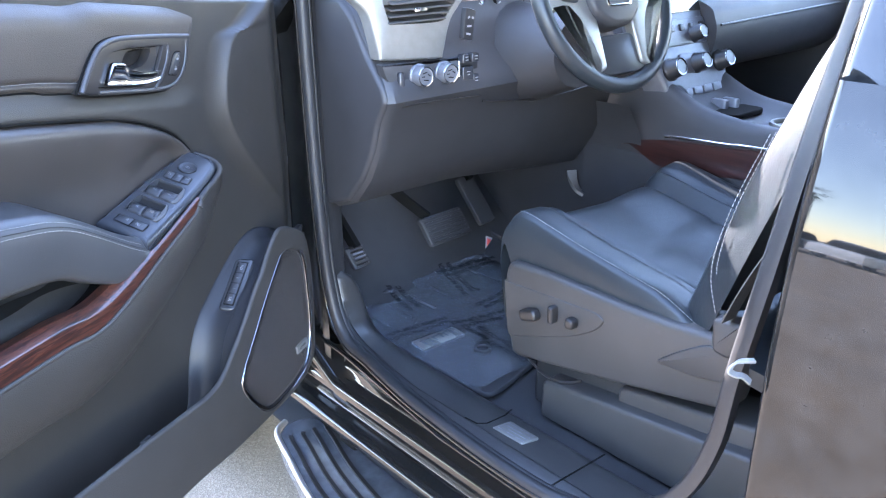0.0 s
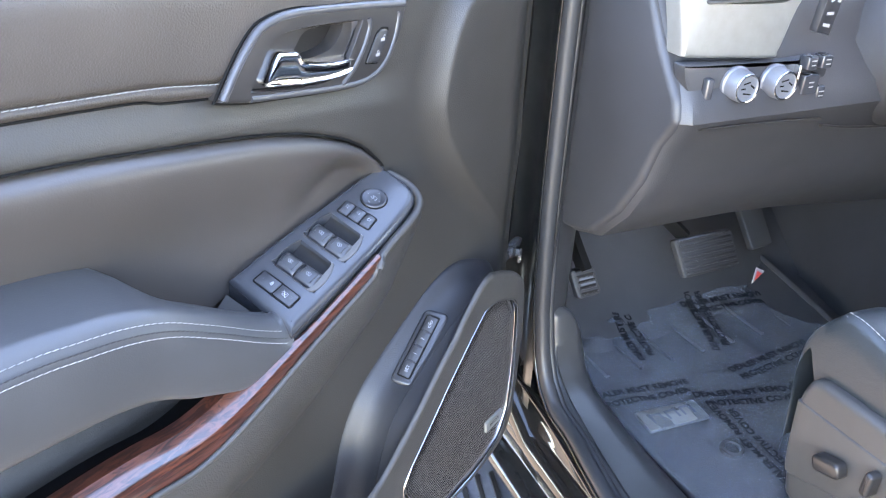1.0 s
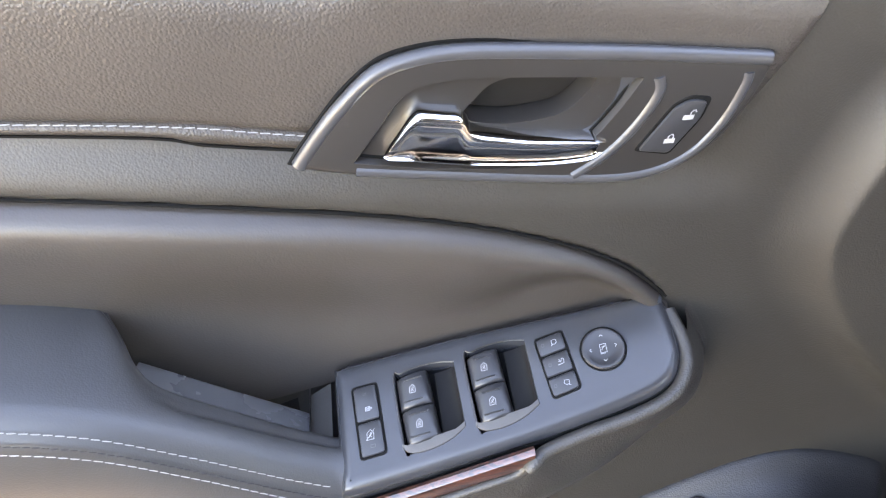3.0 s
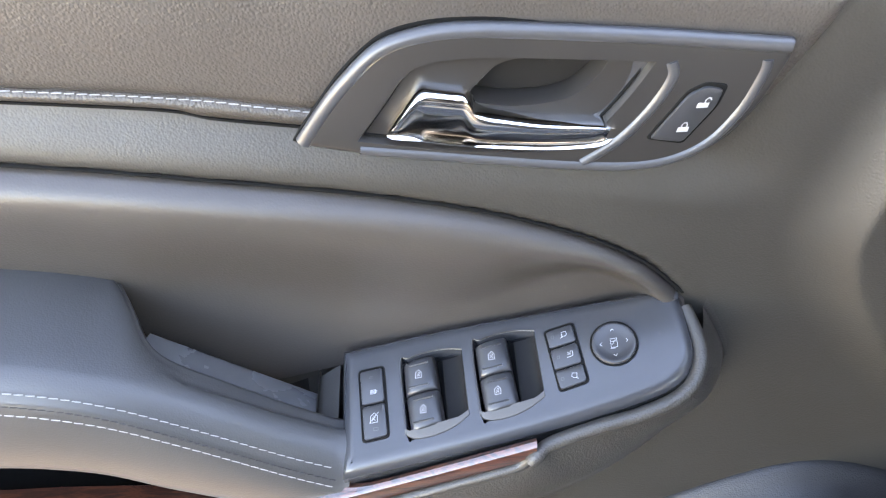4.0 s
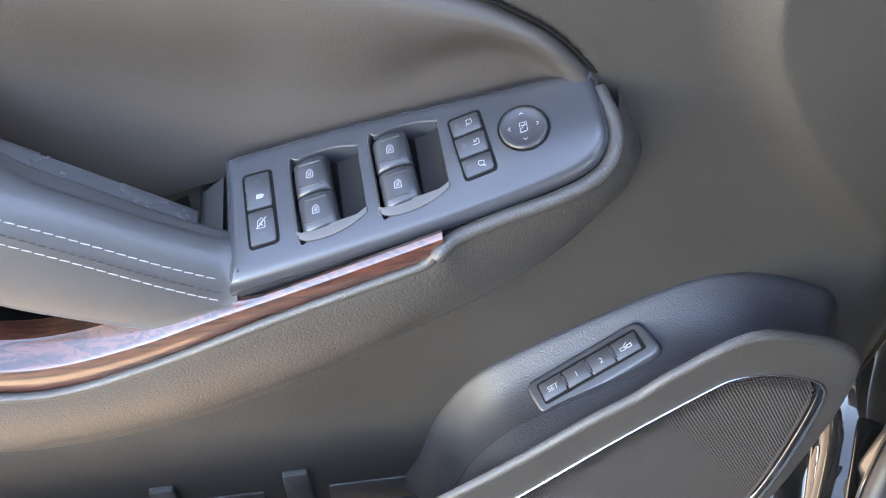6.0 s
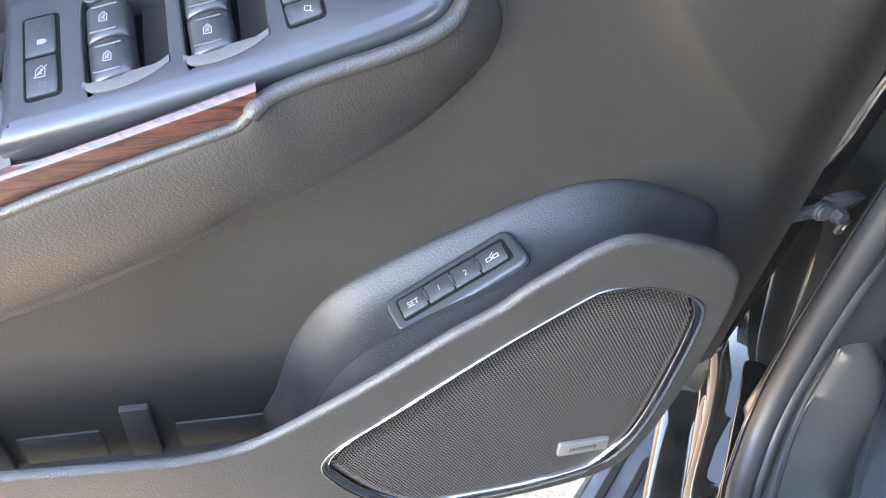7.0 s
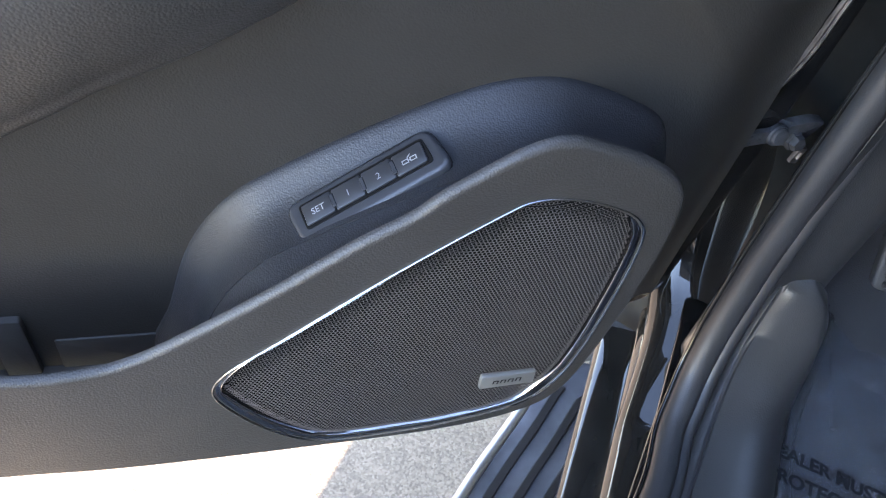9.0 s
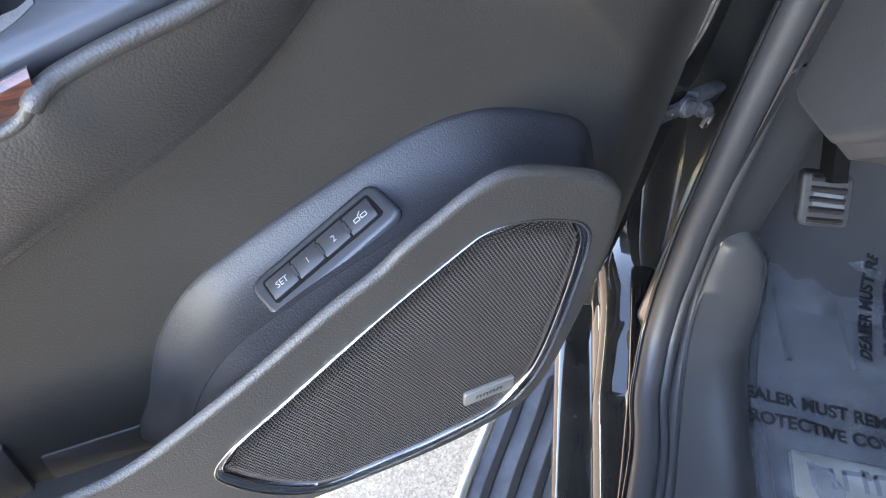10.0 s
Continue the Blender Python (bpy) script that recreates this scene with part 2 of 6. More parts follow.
def slab(loop, place, depth, r=0.003, seg=3, holes=(), back=True):
    """A plate with rounded front edges. place(a, b, h): the plate's plane and the height over it; its face is at h = 0."""
    bm = bmesh.new()
    prev = ring(bm, [place(a, b, -depth) for a, b in loop])
    if back:
        bm.faces.new(prev)
    for k in range(seg + 1):
        ang = math.pi / 2 * k / seg
        lp = inset(loop, r * (1 - math.cos(ang)))
        now = ring(bm, [place(a, b, -r + r * math.sin(ang)) for a, b in lp])
        bridge(bm, prev, now)
        prev = now
    if not holes:
        bm.faces.new(prev)
    else:
        edges = [bm.edges.get((prev[i], prev[(i + 1) % len(prev)])) for i in range(len(prev))]
        wells = []
        for hl, deep, floor in holes:
            w = ring(bm, [place(a, b, 0) for a, b in hl])
            edges += [bm.edges.new((w[i], w[(i + 1) % len(w)])) for i in range(len(w))]
            wells.append((w, hl, deep, floor))
        bmesh.ops.triangle_fill(bm, use_beauty=True, use_dissolve=False, edges=edges)
        for w, hl, deep, floor in wells:
            lip = ring(bm, [place(a, b, -0.0012) for a, b in inset(hl, 0.0006)])
            low = ring(bm, [place(a, b, -deep) for a, b in inset(hl, 0.0012)])
            bridge(bm, w, lip)
            bridge(bm, lip, low)
            if floor:
                bm.faces.new(low)
    bmesh.ops.recalc_face_normals(bm, faces=bm.faces)
    return bm


def sheet(rows, closed=False):
    """A grid of points as faces; closed: each row is a ring."""
    bm = bmesh.new()
    vs = [ring(bm, r) for r in rows]
    for a, b in zip(vs, vs[1:]):
        bridge(bm, a, b, closed)
    bmesh.ops.recalc_face_normals(bm, faces=bm.faces)
    return bm


def loft(rows):
    """Closed rings skinned and capped at both ends."""
    bm = bmesh.new()
    vs = [ring(bm, r) for r in rows]
    for a, b in zip(vs, vs[1:]):
        bridge(bm, a, b)
    bm.faces.new(vs[0])
    bm.faces.new(vs[-1])
    bmesh.ops.recalc_face_normals(bm, faces=bm.faces)
    return bm


def sweep(path, prof, up=(0, 0, 1), closed=False):
    """A 2D profile (side, up) carried along a path."""
    p = [Vector(q) for q in path]
    n = len(p)
    rows = []
    for i, q in enumerate(p):
        a, b = (p[i - 1], p[(i + 1) % n]) if closed else (p[max(i - 1, 0)], p[min(i + 1, n - 1)])
        d = (b - a).normalized()
        side = d.cross(Vector(up)).normalized()
        top = side.cross(d)
        rows.append([q + side * s + top * h for s, h in prof])
    bm = bmesh.new()
    vs = [ring(bm, r) for r in rows]
    for a, b in zip(vs, vs[1:] + (vs[:1] if closed else [])):
        bridge(bm, a, b)
    if not closed:
        bm.faces.new(vs[0])
        bm.faces.new(vs[-1])
    bmesh.ops.recalc_face_normals(bm, faces=bm.faces)
    return bm


def circle(r, n=10, k=1.0):
    return [(r * math.cos(2 * math.pi * i / n), k * r * math.sin(2 * math.pi * i / n)) for i in range(n)]


def lathe(prof, n=32, caps=True):
    """Turned about z: rows of (radius, height)."""
    rows = ([[(r * math.cos(2 * math.pi * i / n), r * math.sin(2 * math.pi * i / n), h) for i in range(n)] for r, h in prof])
    return loft(rows) if caps else sheet(rows + rows[:1], True)


def box(x0, x1, y0, y1, z0, z1, r=0.006, seg=2):
    lp = rounded([(x0, y0), (x1, y0), (x1, y1), (x0, y1)], r * 1.5)
    return slab(lp, lambda a, b, h: (a, b, z1 + h), z1 - z0, r, seg)


def rounded(poly, r, n=4):
    """A polygon with rounded corners; r: one radius or one for each corner."""
    m = len(poly)
    rs = r if isinstance(r, (list, tuple)) else [r] * m
    out = []
    for i in range(m):
        p, a, b = (np.array(poly[k % m], float) for k in (i, i - 1, i + 1))
        d1, d2 = a - p, b - p
        l1, l2 = np.linalg.norm(d1), np.linalg.norm(d2)
        k = min(rs[i], 0.45 * l1, 0.45 * l2)
        p1, p2 = p + d1 / l1 * k, p + d2 / l2 * k
        for j in range(n + 1):
            s = j / n
            out.append((1 - s) ** 2 * p1 + 2 * s * (1 - s) * p + s * s * p2)
    return out


def joined(bms):
    """Several bmeshes as one."""
    out = bmesh.new()
    for b in bms:
        me = bpy.data.meshes.new("tmp")
        b.to_mesh(me)
        b.free()
        out.from_mesh(me)
        bpy.data.meshes.remove(me)
    return out


def strokes(lines, width, place):
    """Flat drawn lines: each a list of (a, b); place(a, b) gives the point."""
    bm = bmesh.new()
    for ln in lines:
        q = np.array(ln, float)
        for p, r in zip(q, q[1:]):
            d = (r - p) / (np.linalg.norm(r - p) + 1e-9)
            s = np.array([-d[1], d[0]]) * width / 2
            e = d * width * 0.3
            bm.faces.new([bm.verts.new(Vector(place(*k))) for k in (p - e + s, p - e - s, r + e - s, r + e + s)])
    return bm


def letters(text, size, place, bold=0.0):
    """Text in the built-in font, centred, as flat faces at place(a, b)."""
    cu = bpy.data.curves.new("print", "FONT")
    cu.body, cu.size, cu.align_x, cu.align_y, cu.offset = text, size, "CENTER", "CENTER", bold
    ob = bpy.data.objects.new("print", cu)
    scene.collection.objects.link(ob)
    me = bpy.data.meshes.new_from_object(ob.evaluated_get(bpy.context.evaluated_depsgraph_get()))
    bm = bmesh.new()
    bm.from_mesh(me)
    bpy.data.objects.remove(ob)
    bpy.data.curves.remove(cu)
    bpy.data.meshes.remove(me)
    for v in bm.verts:
        v.co = Vector(place(v.co.x, v.co.y))
    return bm


# ---- the driver's door, swung open: u runs towards the hinge, n out of the panel, z up ----
DOOR = thing("driver_door", pose(0.428, 1.207, 0, 0, 0, 30), "open black car door with charcoal leather and wood inner panel", "car door")


def D(u, n, z):
    return Vector((u, -n, z))


def E(u, n, z):
    """The upper panel and handle lie a little deeper."""
    return D(u, n - 0.014, z)


belt = line_of([(-0.66, 1.56), (-0.15, 1.535), (0.09, 1.508), (0.307, 1.483), (0.62, 1.455)])
stitch_z = line_of([(-0.66, 1.462), (-0.18, 1.4135), (-0.06, 1.4005), (0.005, 1.389), (0.3, 1.34)])
seam_z = line_of([(-0.66, 1.45), (-0.13, 1.398), (-0.06, 1.3865), (0.0, 1.3765), (0.3, 1.33)])
crease_z = line_of([(-0.66, 1.44), (-0.3, 1.385), (-0.14, 1.363), (-0.066, 1.351), (0.021, 1.336), (0.081, 1.322), (0.124, 1.308), (0.166, 1.29), (0.2, 1.268), (0.229, 1.238)])
swell_u = line_of([(0.95, 0.60), (1.05, 0.50), (1.17, 0.388), (1.238, 0.339), (1.277, 0.322), (1.309, 0.320), (1.354, 0.331), (1.391, 0.348), (1.413, 0.370), (1.428, 0.43), (1.5, 0.56)])


def base_n(u, z):
    """The moulded inner panel's height over the door's plane."""
    n = -0.003 - 0.012 * step(1.345, 1.385, z + 0.15 * u) * (1 - step(0.20, 0.29, u))
    n += 0.013 * (1 - step(1.0, 1.25, z))
    t = min(max((u - swell_u(z) + 0.045) / 0.045, 0.0), 1.0)
    lift = 0.020 * step(1.02, 1.2, z) * (t * t - 0.25 * step(0.0, 0.10, u - swell_u(z)))
    n += lift
    n -= 0.034 * step(0.465, 0.565, u) ** 1.3
    if u < 0.24:
        n -= 0.03 * step(-0.002, 0.012, crease_z(u) - z) * step(1.1, 1.16, z) * (1 - step(0.18, 0.235, u))
    n -= 0.05 * step(0.012, -0.004, belt(u) - z) if z > belt(u) - 0.012 else 0
    return n


rows = []
for u in list(np.linspace(-0.655, 0.25, 110)) + list(np.linspace(0.2525, 0.568, 128)):
    top = belt(u)
    rows.append([D(u, base_n(u, 0.74 + (top - 0.74) * j / 210), 0.74 + (top - 0.74) * j / 210) for j in range(211)])
part("inner_panel", sheet(rows), M_TRIM_SHADED, DOOR, "moulded charcoal trim panel", here=True, smooth=60)

# painted shell behind the panel
shell = [(0.60, 0.68), (0.62, 1.0), (0.625, 1.36), (0.60, 1.435), (-0.66, 1.522), (-0.69, 1.0), (-0.64, 0.70), (0.0, 0.665)]
part("outer_shell", slab(rounded(shell, 0.05), lambda a, b, h: D(a, -0.045 + h, b), 0.14, 0.012), M_PAINT, DOOR, "glossy black painted shell", here=True)

# window frame, glass and its rubber
frame_path = cr([(0.55, 1.44), (0.36, 1.62), (0.12, 1.80), (-0.1, 1.87), (-0.5, 1.89), (-0.66, 1.86), (-0.69, 1.52)], 6)
part("window_frame", sweep([D(a, -0.06 - 0.14 * (b - 1.44), b) for a, b in frame_path], [(-0.022, -0.02), (0.022, -0.02), (0.022, 0.02), (-0.022, 0.02)], (0.5, 0.8, 0)), M_PAINT, DOOR, here=True)
glass = part("window_glass", sheet([[D(a, -0.075, 1.43), D(a, -0.075 - 0.06, b)] for a, b in [(0.54, 1.45), (0.36, 1.61), (0.12, 1.79), (-0.1, 1.86), (-0.5, 1.88), (-0.67, 1.85)]]), M_GLASS, DOOR, here=True)
glass.visible_shadow = False
part("window_seal", sweep([D(u, -0.05, belt(u) + 0.002) for u in np.linspace(-0.65, 0.58, 30)], circle(0.011, 8)), M_RUBBER, DOOR, here=True)

# upper padded panel with its stitched lower roll
def end_u(s):
    return 0.252 + 0.05 * s


rows = []
for i in range(121):
    f = i / 120
    row = []
    for j in range(41):
        s = j / 40
        u = -0.655 + (end_u(s) + 0.655) * f
        lo, hi = stitch_z(u), belt(u) + 0.004
        if u > 0.0:
            lo += 0.035 * step(0.0, 0.06, u)
        z = lo + (hi - lo) * s
        n = 0.010 + 0.004 * math.sin(math.pi * s)
        n -= 0.006 * max(0, 1 - s / 0.06) ** 2
        n -= 0.058 * max(0, (s - 0.48) / 0.52) ** 2.3
        n -= 0.016 * max(0, 1 - (end_u(s) - u) / 0.010) ** 2
        n -= 0.03 * step(0.012, 0.022, u - 0.74 * (z - 1.3765)) * (1 - step(0.19, 0.22, u)) * step(1.436, 1.431, z + 0.09 * max(0, u - 0.08))
        row.append(E(u, n, z))
    rows.append(row)
part("upper_pad", sheet(rows), M_LEATHER, DOOR, "grained charcoal leather upper pad", here=True, smooth=60)
rows = []
for i in range(70):
    u = -0.655 + 0.665 * i / 69
    row = []
    for j in range(9):
        s = j / 8
        z = stitch_z(u) + (seam_z(u) - stitch_z(u)) * s
        row.append(E(u, 0.001 + 0.006 * math.sin(math.pi * (0.15 + 0.85 * s)), z))
    rows.append(row)
part("pad_roll", sheet(rows), M_LEATHER, DOOR, here=True, smooth=60)


def stitching(path, mat_, length=0.0062, gap=0.0022, r=0.0007, name="stitching", parent=None, lean=0.0002, up=(0, 1, 0)):
    """A row of short threads along a path in the door's frame."""
    p = [Vector(q) for q in path]
    total = sum((b - a).length for a, b in zip(p, p[1:]))
    cum = [0.0]
    for a, b in zip(p, p[1:]):
        cum.append(cum[-1] + (b - a).length)

    def at(d):
        k = min(max(int(np.searchsorted(cum, d)) - 1, 0), len(p) - 2)
        s = (d - cum[k]) / max(cum[k + 1] - cum[k], 1e-9)
        return p[k].lerp(p[k + 1], s)
    d = 0.0
    out = bmesh.new()
    while d + length < total:
        a, b = at(d), at(d + length)
        m = a.lerp(b, 0.5)
        axis = (b - a).normalized()
        side = axis.cross(Vector(up)).normalized()
        out_ = side.cross(axis)
        vs = []
        for q, k in ((a, 0.75), (m, 1.0), (b, 0.75)):
            vs.append([out.verts.new(q + (side * c + out_ * s) * r * k + side * lean * (1 if q is b else -1 if q is a else 0)) for c, s in ((1, 0), (0, 1), (-1, 0), (0, -1))])
        for g, h in zip(vs, vs[1:]):
            bridge(out, g, h)
        d += length + gap
    return part(name, out, mat_, parent, here=True, kind="stuff")


stitching([E(u, 0.0085, stitch_z(u) + 0.0005) for u in np.linspace(-0.65, 0.004, 60)], M_THREAD, 0.0052, 0.0012, 0.00046, parent=DOOR)

# soft insert below the crease
floor_z = line_of([(-0.66, 1.20), (-0.2, 1.17), (-0.1, 1.15), (-0.01, 1.168), (0.04, 1.188), (0.1, 1.205), (0.16, 1.218), (0.2, 1.226), (0.229, 1.232)])
rows = []
for i in range(111):
    u = -0.655 + 0.883 * i / 110
    row = []
    hi, lo = crease_z(u) - 0.0025, floor_z(u)
    fall = 1 - step(0.19, 0.236, u)
    for j in range(33):
        s = j / 32
        d = (hi - lo) * s
        n = -0.010 + 0.020 * (1 - math.exp(-d / 0.0055)) - 0.024 * fall * step(0.012 - 0.008 * step(0.08, 0.18, u), 0.11 - 0.075 * step(0.06, 0.18, u), d)
        row.append(D(u, n - 0.002, hi - d))
    rows.append(row)
part("insert_pad", sheet(rows), M_INSERT, DOOR, "smooth dark leather door insert", here=True, smooth=60)

part("crease_gap", sweep([D(u, base_n(u, crease_z(u) + 0.004) - 0.0010, crease_z(u) - 0.0008) for u in np.linspace(-0.65, 0.226, 90)], circle(0.0013, 6), (0, 1, 0)), M_WELL, DOOR, here=True)
part("seam_gap", sweep([E(u, 0.0012, seam_z(u) - 0.0006) for u in np.linspace(-0.65, 0.0, 50)], circle(0.0014, 6), (0, 1, 0)), M_WELL, DOOR, here=True)

# ---- inside handle ----
BEZ = [(-0.005, 1.3765), (-0.005, 1.3765), (0.013, 1.401), (0.025, 1.416), (0.042, 1.432), (0.059, 1.4385), (0.08, 1.441), (0.111, 1.4395), (0.175, 1.4335), (0.250, 1.4245), (0.250, 1.4245), (0.247, 1.409), (0.236, 1.383), (0.218, 1.362), (0.19, 1.350), (0.154, 1.351), (0.079, 1.361), (0.028, 1.3685)]
HOLE = [(0.027, 1.3785), (0.027, 1.3785), (0.041, 1.398), (0.053, 1.415), (0.063, 1.4215), (0.08, 1.4245), (0.113, 1.4235), (0.180, 1.418), (0.180, 1.418), (0.168, 1.397), (0.152, 1.377), (0.130, 1.3665), (0.078, 1.3695)]
bez = part("handle_bezel", slab(cr(BEZ, 5, True), lambda a, b, h: E(a, 0.021 + h, b), 0.03, 0.005, 4, [(cr(HOLE, 5, True), 0.006, False)]), M_BEZEL, DOOR, "satin grey handle bezel", here=True)
cup_loop = inset(cr(HOLE, 5, True), 0.001)
shade = cr([(0.086, 1.398), (0.093, 1.409), (0.101, 1.4165), (0.112, 1.4195), (0.128, 1.4195), (0.150, 1.4172), (0.157, 1.4150), (0.150, 1.4045), (0.140, 1.3965), (0.126, 1.3930), (0.105, 1.3925)], 4, True)
part("handle_cup", slab(cup_loop, lambda a, b, h: E(a, 0.0150 + h - 0.05 * max(0, b - 1.40), b), 0.004, 0.0006, 1, [(shade, 0.016, True)], False), M_BEZEL, bez, "satin grey handle recess", here=True)
# black floor stands in for the shade inside the handle's pocket
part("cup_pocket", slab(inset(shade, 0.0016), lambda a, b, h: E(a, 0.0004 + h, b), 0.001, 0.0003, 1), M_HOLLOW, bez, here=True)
facet = [((0.1585, 1.4165), (0.1795, 1.4160)), ((0.1555, 1.4085), (0.1770, 1.4075)), ((0.1490, 1.4000), (0.1715, 1.3965)), ((0.1395, 1.3930), (0.1640, 1.3850)), ((0.1280, 1.3890), (0.1540, 1.3790))]
part("cup_facet", sheet([[E(a[0] + (b[0] - a[0]) * k, 0.0125 + 0.0042 * k ** 1.6, a[1] + (b[1] - a[1]) * k) for k in np.linspace(0, 1, 6)] for a, b in facet]), M_SATIN, bez, "smooth finger ramp", here=True, smooth=60)
lever_top = line_of([(0.043, 1.3850), (0.050, 1.3945), (0.0575, 1.4048), (0.0625, 1.4088), (0.070, 1.4080), (0.078, 1.4066), (0.0850, 1.4050), (0.0885, 1.3975), (0.0945, 1.3935), (0.105, 1.3910), (0.125, 1.3872), (0.150, 1.3848), (0.159, 1.3838), (0.164, 1.3815)], 4)
lever_bot = line_of([(0.043, 1.3825), (0.0455, 1.3802), (0.055, 1.3775), (0.07, 1.3745), (0.089, 1.3715), (0.126, 1.3680), (0.148, 1.3680), (0.158, 1.3695), (0.164, 1.3722)], 4)
LEVER_SEC = [(0, 0.0105), (0, 0.0209), (0.04, 0.0249), (0.09, 0.0262), (0.15, 0.0258), (0.21, 0.0236), (0.3, 0.0226), (0.48, 0.0222), (0.68, 0.0218), (0.8, 0.022), (0.88, 0.0230), (0.92, 0.0238), (0.96, 0.0232), (1, 0.0199), (1, 0.0105)]
rows = []
for u in list(np.linspace(0.0432, 0.052, 7)) + list(np.linspace(0.054, 0.10, 28)) + list(np.linspace(0.103, 0.1638, 24)):
    zt, zb = lever_top(u), lever_bot(u)
    rim_ = 0.0010 * max(0, 1 - (u - 0.0432) / 0.004)
    rows.append([E(u, n + (rim_ if 0.2 < s < 0.9 else 0) - 0.003 * max(0, (u - 0.155) / 0.009) ** 2, zt + (zb - zt) * s) for s, n in LEVER_SEC])
part("door_handle", loft(rows), M_CHROME, DOOR, "polished chrome inside door handle", here=True, smooth=50)
part("recess_gap", sweep([E(a, 0.0153 - 0.05 * max(0, b - 1.40), b) for a, b in inset(cr(HOLE, 5, True), 0.0016)], circle(0.0010, 6), (0, 1, 0), True), M_WELL, bez, here=True)
part("bezel_gap", sweep([E(a, 0.0120, b) for a, b in inset(cr(BEZ, 5, True), -0.0012)], circle(0.0017, 6), (0, 1, 0), True), M_WELL, bez, here=True)
line1 = cr([(0.028, 1.3725), (0.079, 1.3650), (0.15, 1.3553), (0.188, 1.3548), (0.213, 1.3655), (0.2285, 1.386), (0.236, 1.408), (0.2365, 1.4165)], 6)
part("bezel_trim", sweep([E(a, 0.0192, b) for a, b in line1], circle(0.0034, 10), (0, 1, 0)), M_EDGE, bez, "satin grey trim line", here=True, smooth=60)
line2 = cr([(0.148, 1.3575), (0.166, 1.371), (0.181, 1.390), (0.1895, 1.408), (0.188, 1.4175)], 6)
part("bezel_trim", sweep([E(a, 0.0190, b) for a, b in line2], circle(0.0036, 10), (0, 1, 0)), M_EDGE, bez, "satin grey trim line", here=True, smooth=60)
line3 = cr([(-0.002, 1.3785), (0.013, 1.3995), (0.0255, 1.4145), (0.042, 1.430), (0.059, 1.4365), (0.08, 1.439), (0.111, 1.4375), (0.175, 1.4315), (0.247, 1.423)], 6)
part("bezel_edge", sweep([E(a, 0.0180, b - 0.0006) for a, b in line3], circle(0.0042, 14), (0, 1, 0)), M_EDGE, bez, "satin grey upper edge", here=True, smooth=60)
LOCK = [(0.1865, 1.3725), (0.2035, 1.3995), (0.2115, 1.4035), (0.221, 1.4015), (0.2185, 1.391), (0.2045, 1.3695)]
part("lock_button", slab(rounded(LOCK, 0.003), lambda a, b, h: E(a - 0.004, 0.0232 + h, b), 0.003, 0.0012, 2), M_BUTTON, bez, "black lock and unlock rocker", here=True)
groove = rounded([(0.1845, 1.3718), (0.2025, 1.4008), (0.2115, 1.4055), (0.2235, 1.4035), (0.2205, 1.391), (0.2055, 1.3675)], 0.003)
part("lock_surround", slab(groove, lambda a, b, h: E(a - 0.004, 0.0216 + h, b), 0.002, 0.0004, 1), M_WELL, bez, here=True)


def padlock(cx, cz, k, n, slant, opened):
    def at(a, b):
        return E(cx + k * (a + slant * b), n, cz + k * b)
    body = strokes([[(-0.5, -0.35), (0.5, -0.35)]], 0.7, at)
    bow = [(-0.32, 0.0), (-0.32, 0.35), (-0.1, 0.62), (0.15, 0.62), (0.34, 0.35), (0.34, 0.0)]
    if opened:
        bow = [(a + 0.45, b + 0.05) for a, b in bow[:-1]]
    return joined([body, strokes([bow], 0.17, at)])


part("lock_icon", joined([padlock(0.2075, 1.3945, 0.0042, 0.0236, 0.2, True), padlock(0.1995, 1.3800, 0.0042, 0.0236, 0.2, False)]), M_WHITE, bez, here=True, smooth=0)

# ---- switch plate on the armrest's front ----
SWN = Vector((-0.22, -0.33, 1.0)).normalized()


def S(u, n, h=0.0):
    p = D(u, n, 1.193 + 0.22 * u - 0.33 * n)
    return p + SWN * h


PLATE = [(-0.004, -0.009), (-0.004, -0.009), (0.07, -0.011), (0.14, -0.010), (0.217, -0.008), (0.2235, -0.002), (0.226, 0.024), (0.2245, 0.040), (0.2145, 0.053), (0.190, 0.0605), (0.13, 0.068), (0.063, 0.0725), (-0.003, 0.076), (-0.003, 0.076)]
WELL1 = [(0.0385, 0.010), (0.044, 0.0075), (0.055, 0.0055), (0.068, 0.0055), (0.0800, 0.0080), (0.0800, 0.0080), (0.0825, 0.0515), (0.0825, 0.0515), (0.073, 0.0570), (0.060, 0.0605), (0.047, 0.0605), (0.0415, 0.0570)]
WELL2 = [(a + 0.0485, b - 0.0030) for a, b in WELL1]
wells = [(cr(w, 4, True), 0.019, True) for w in (WELL1, WELL2)]
plate = part("switch_plate", slab(cr(PLATE, 5, True), lambda a, b, h: S(a, b, h), 0.032, 0.0100, 6, wells), M_SATIN, DOOR, "satin charcoal switch plate", here=True)
# black slab laid over each well's own floor to darken it
for loop_, deep, _ in wells:
    part("well_floor", slab(inset(loop_, 0.0004), lambda a, b, h: S(a, b, h - 0.0175), 0.0012, 0.0003, 1), M_WELL, plate, "black switch well", here=True)


def key(name, quad, top, depth, label="", r=0.0012, tilt=0.0, dish=0.0):
    quad = rounded(quad, 0.0022)
    c = np.mean(np.array(quad), 0)
    return part(name, slab(quad, lambda a, b, h: S(a, b, h + top + tilt * (a - c[0])), depth, r, 2), M_BUTTON, plate, label, here=True)


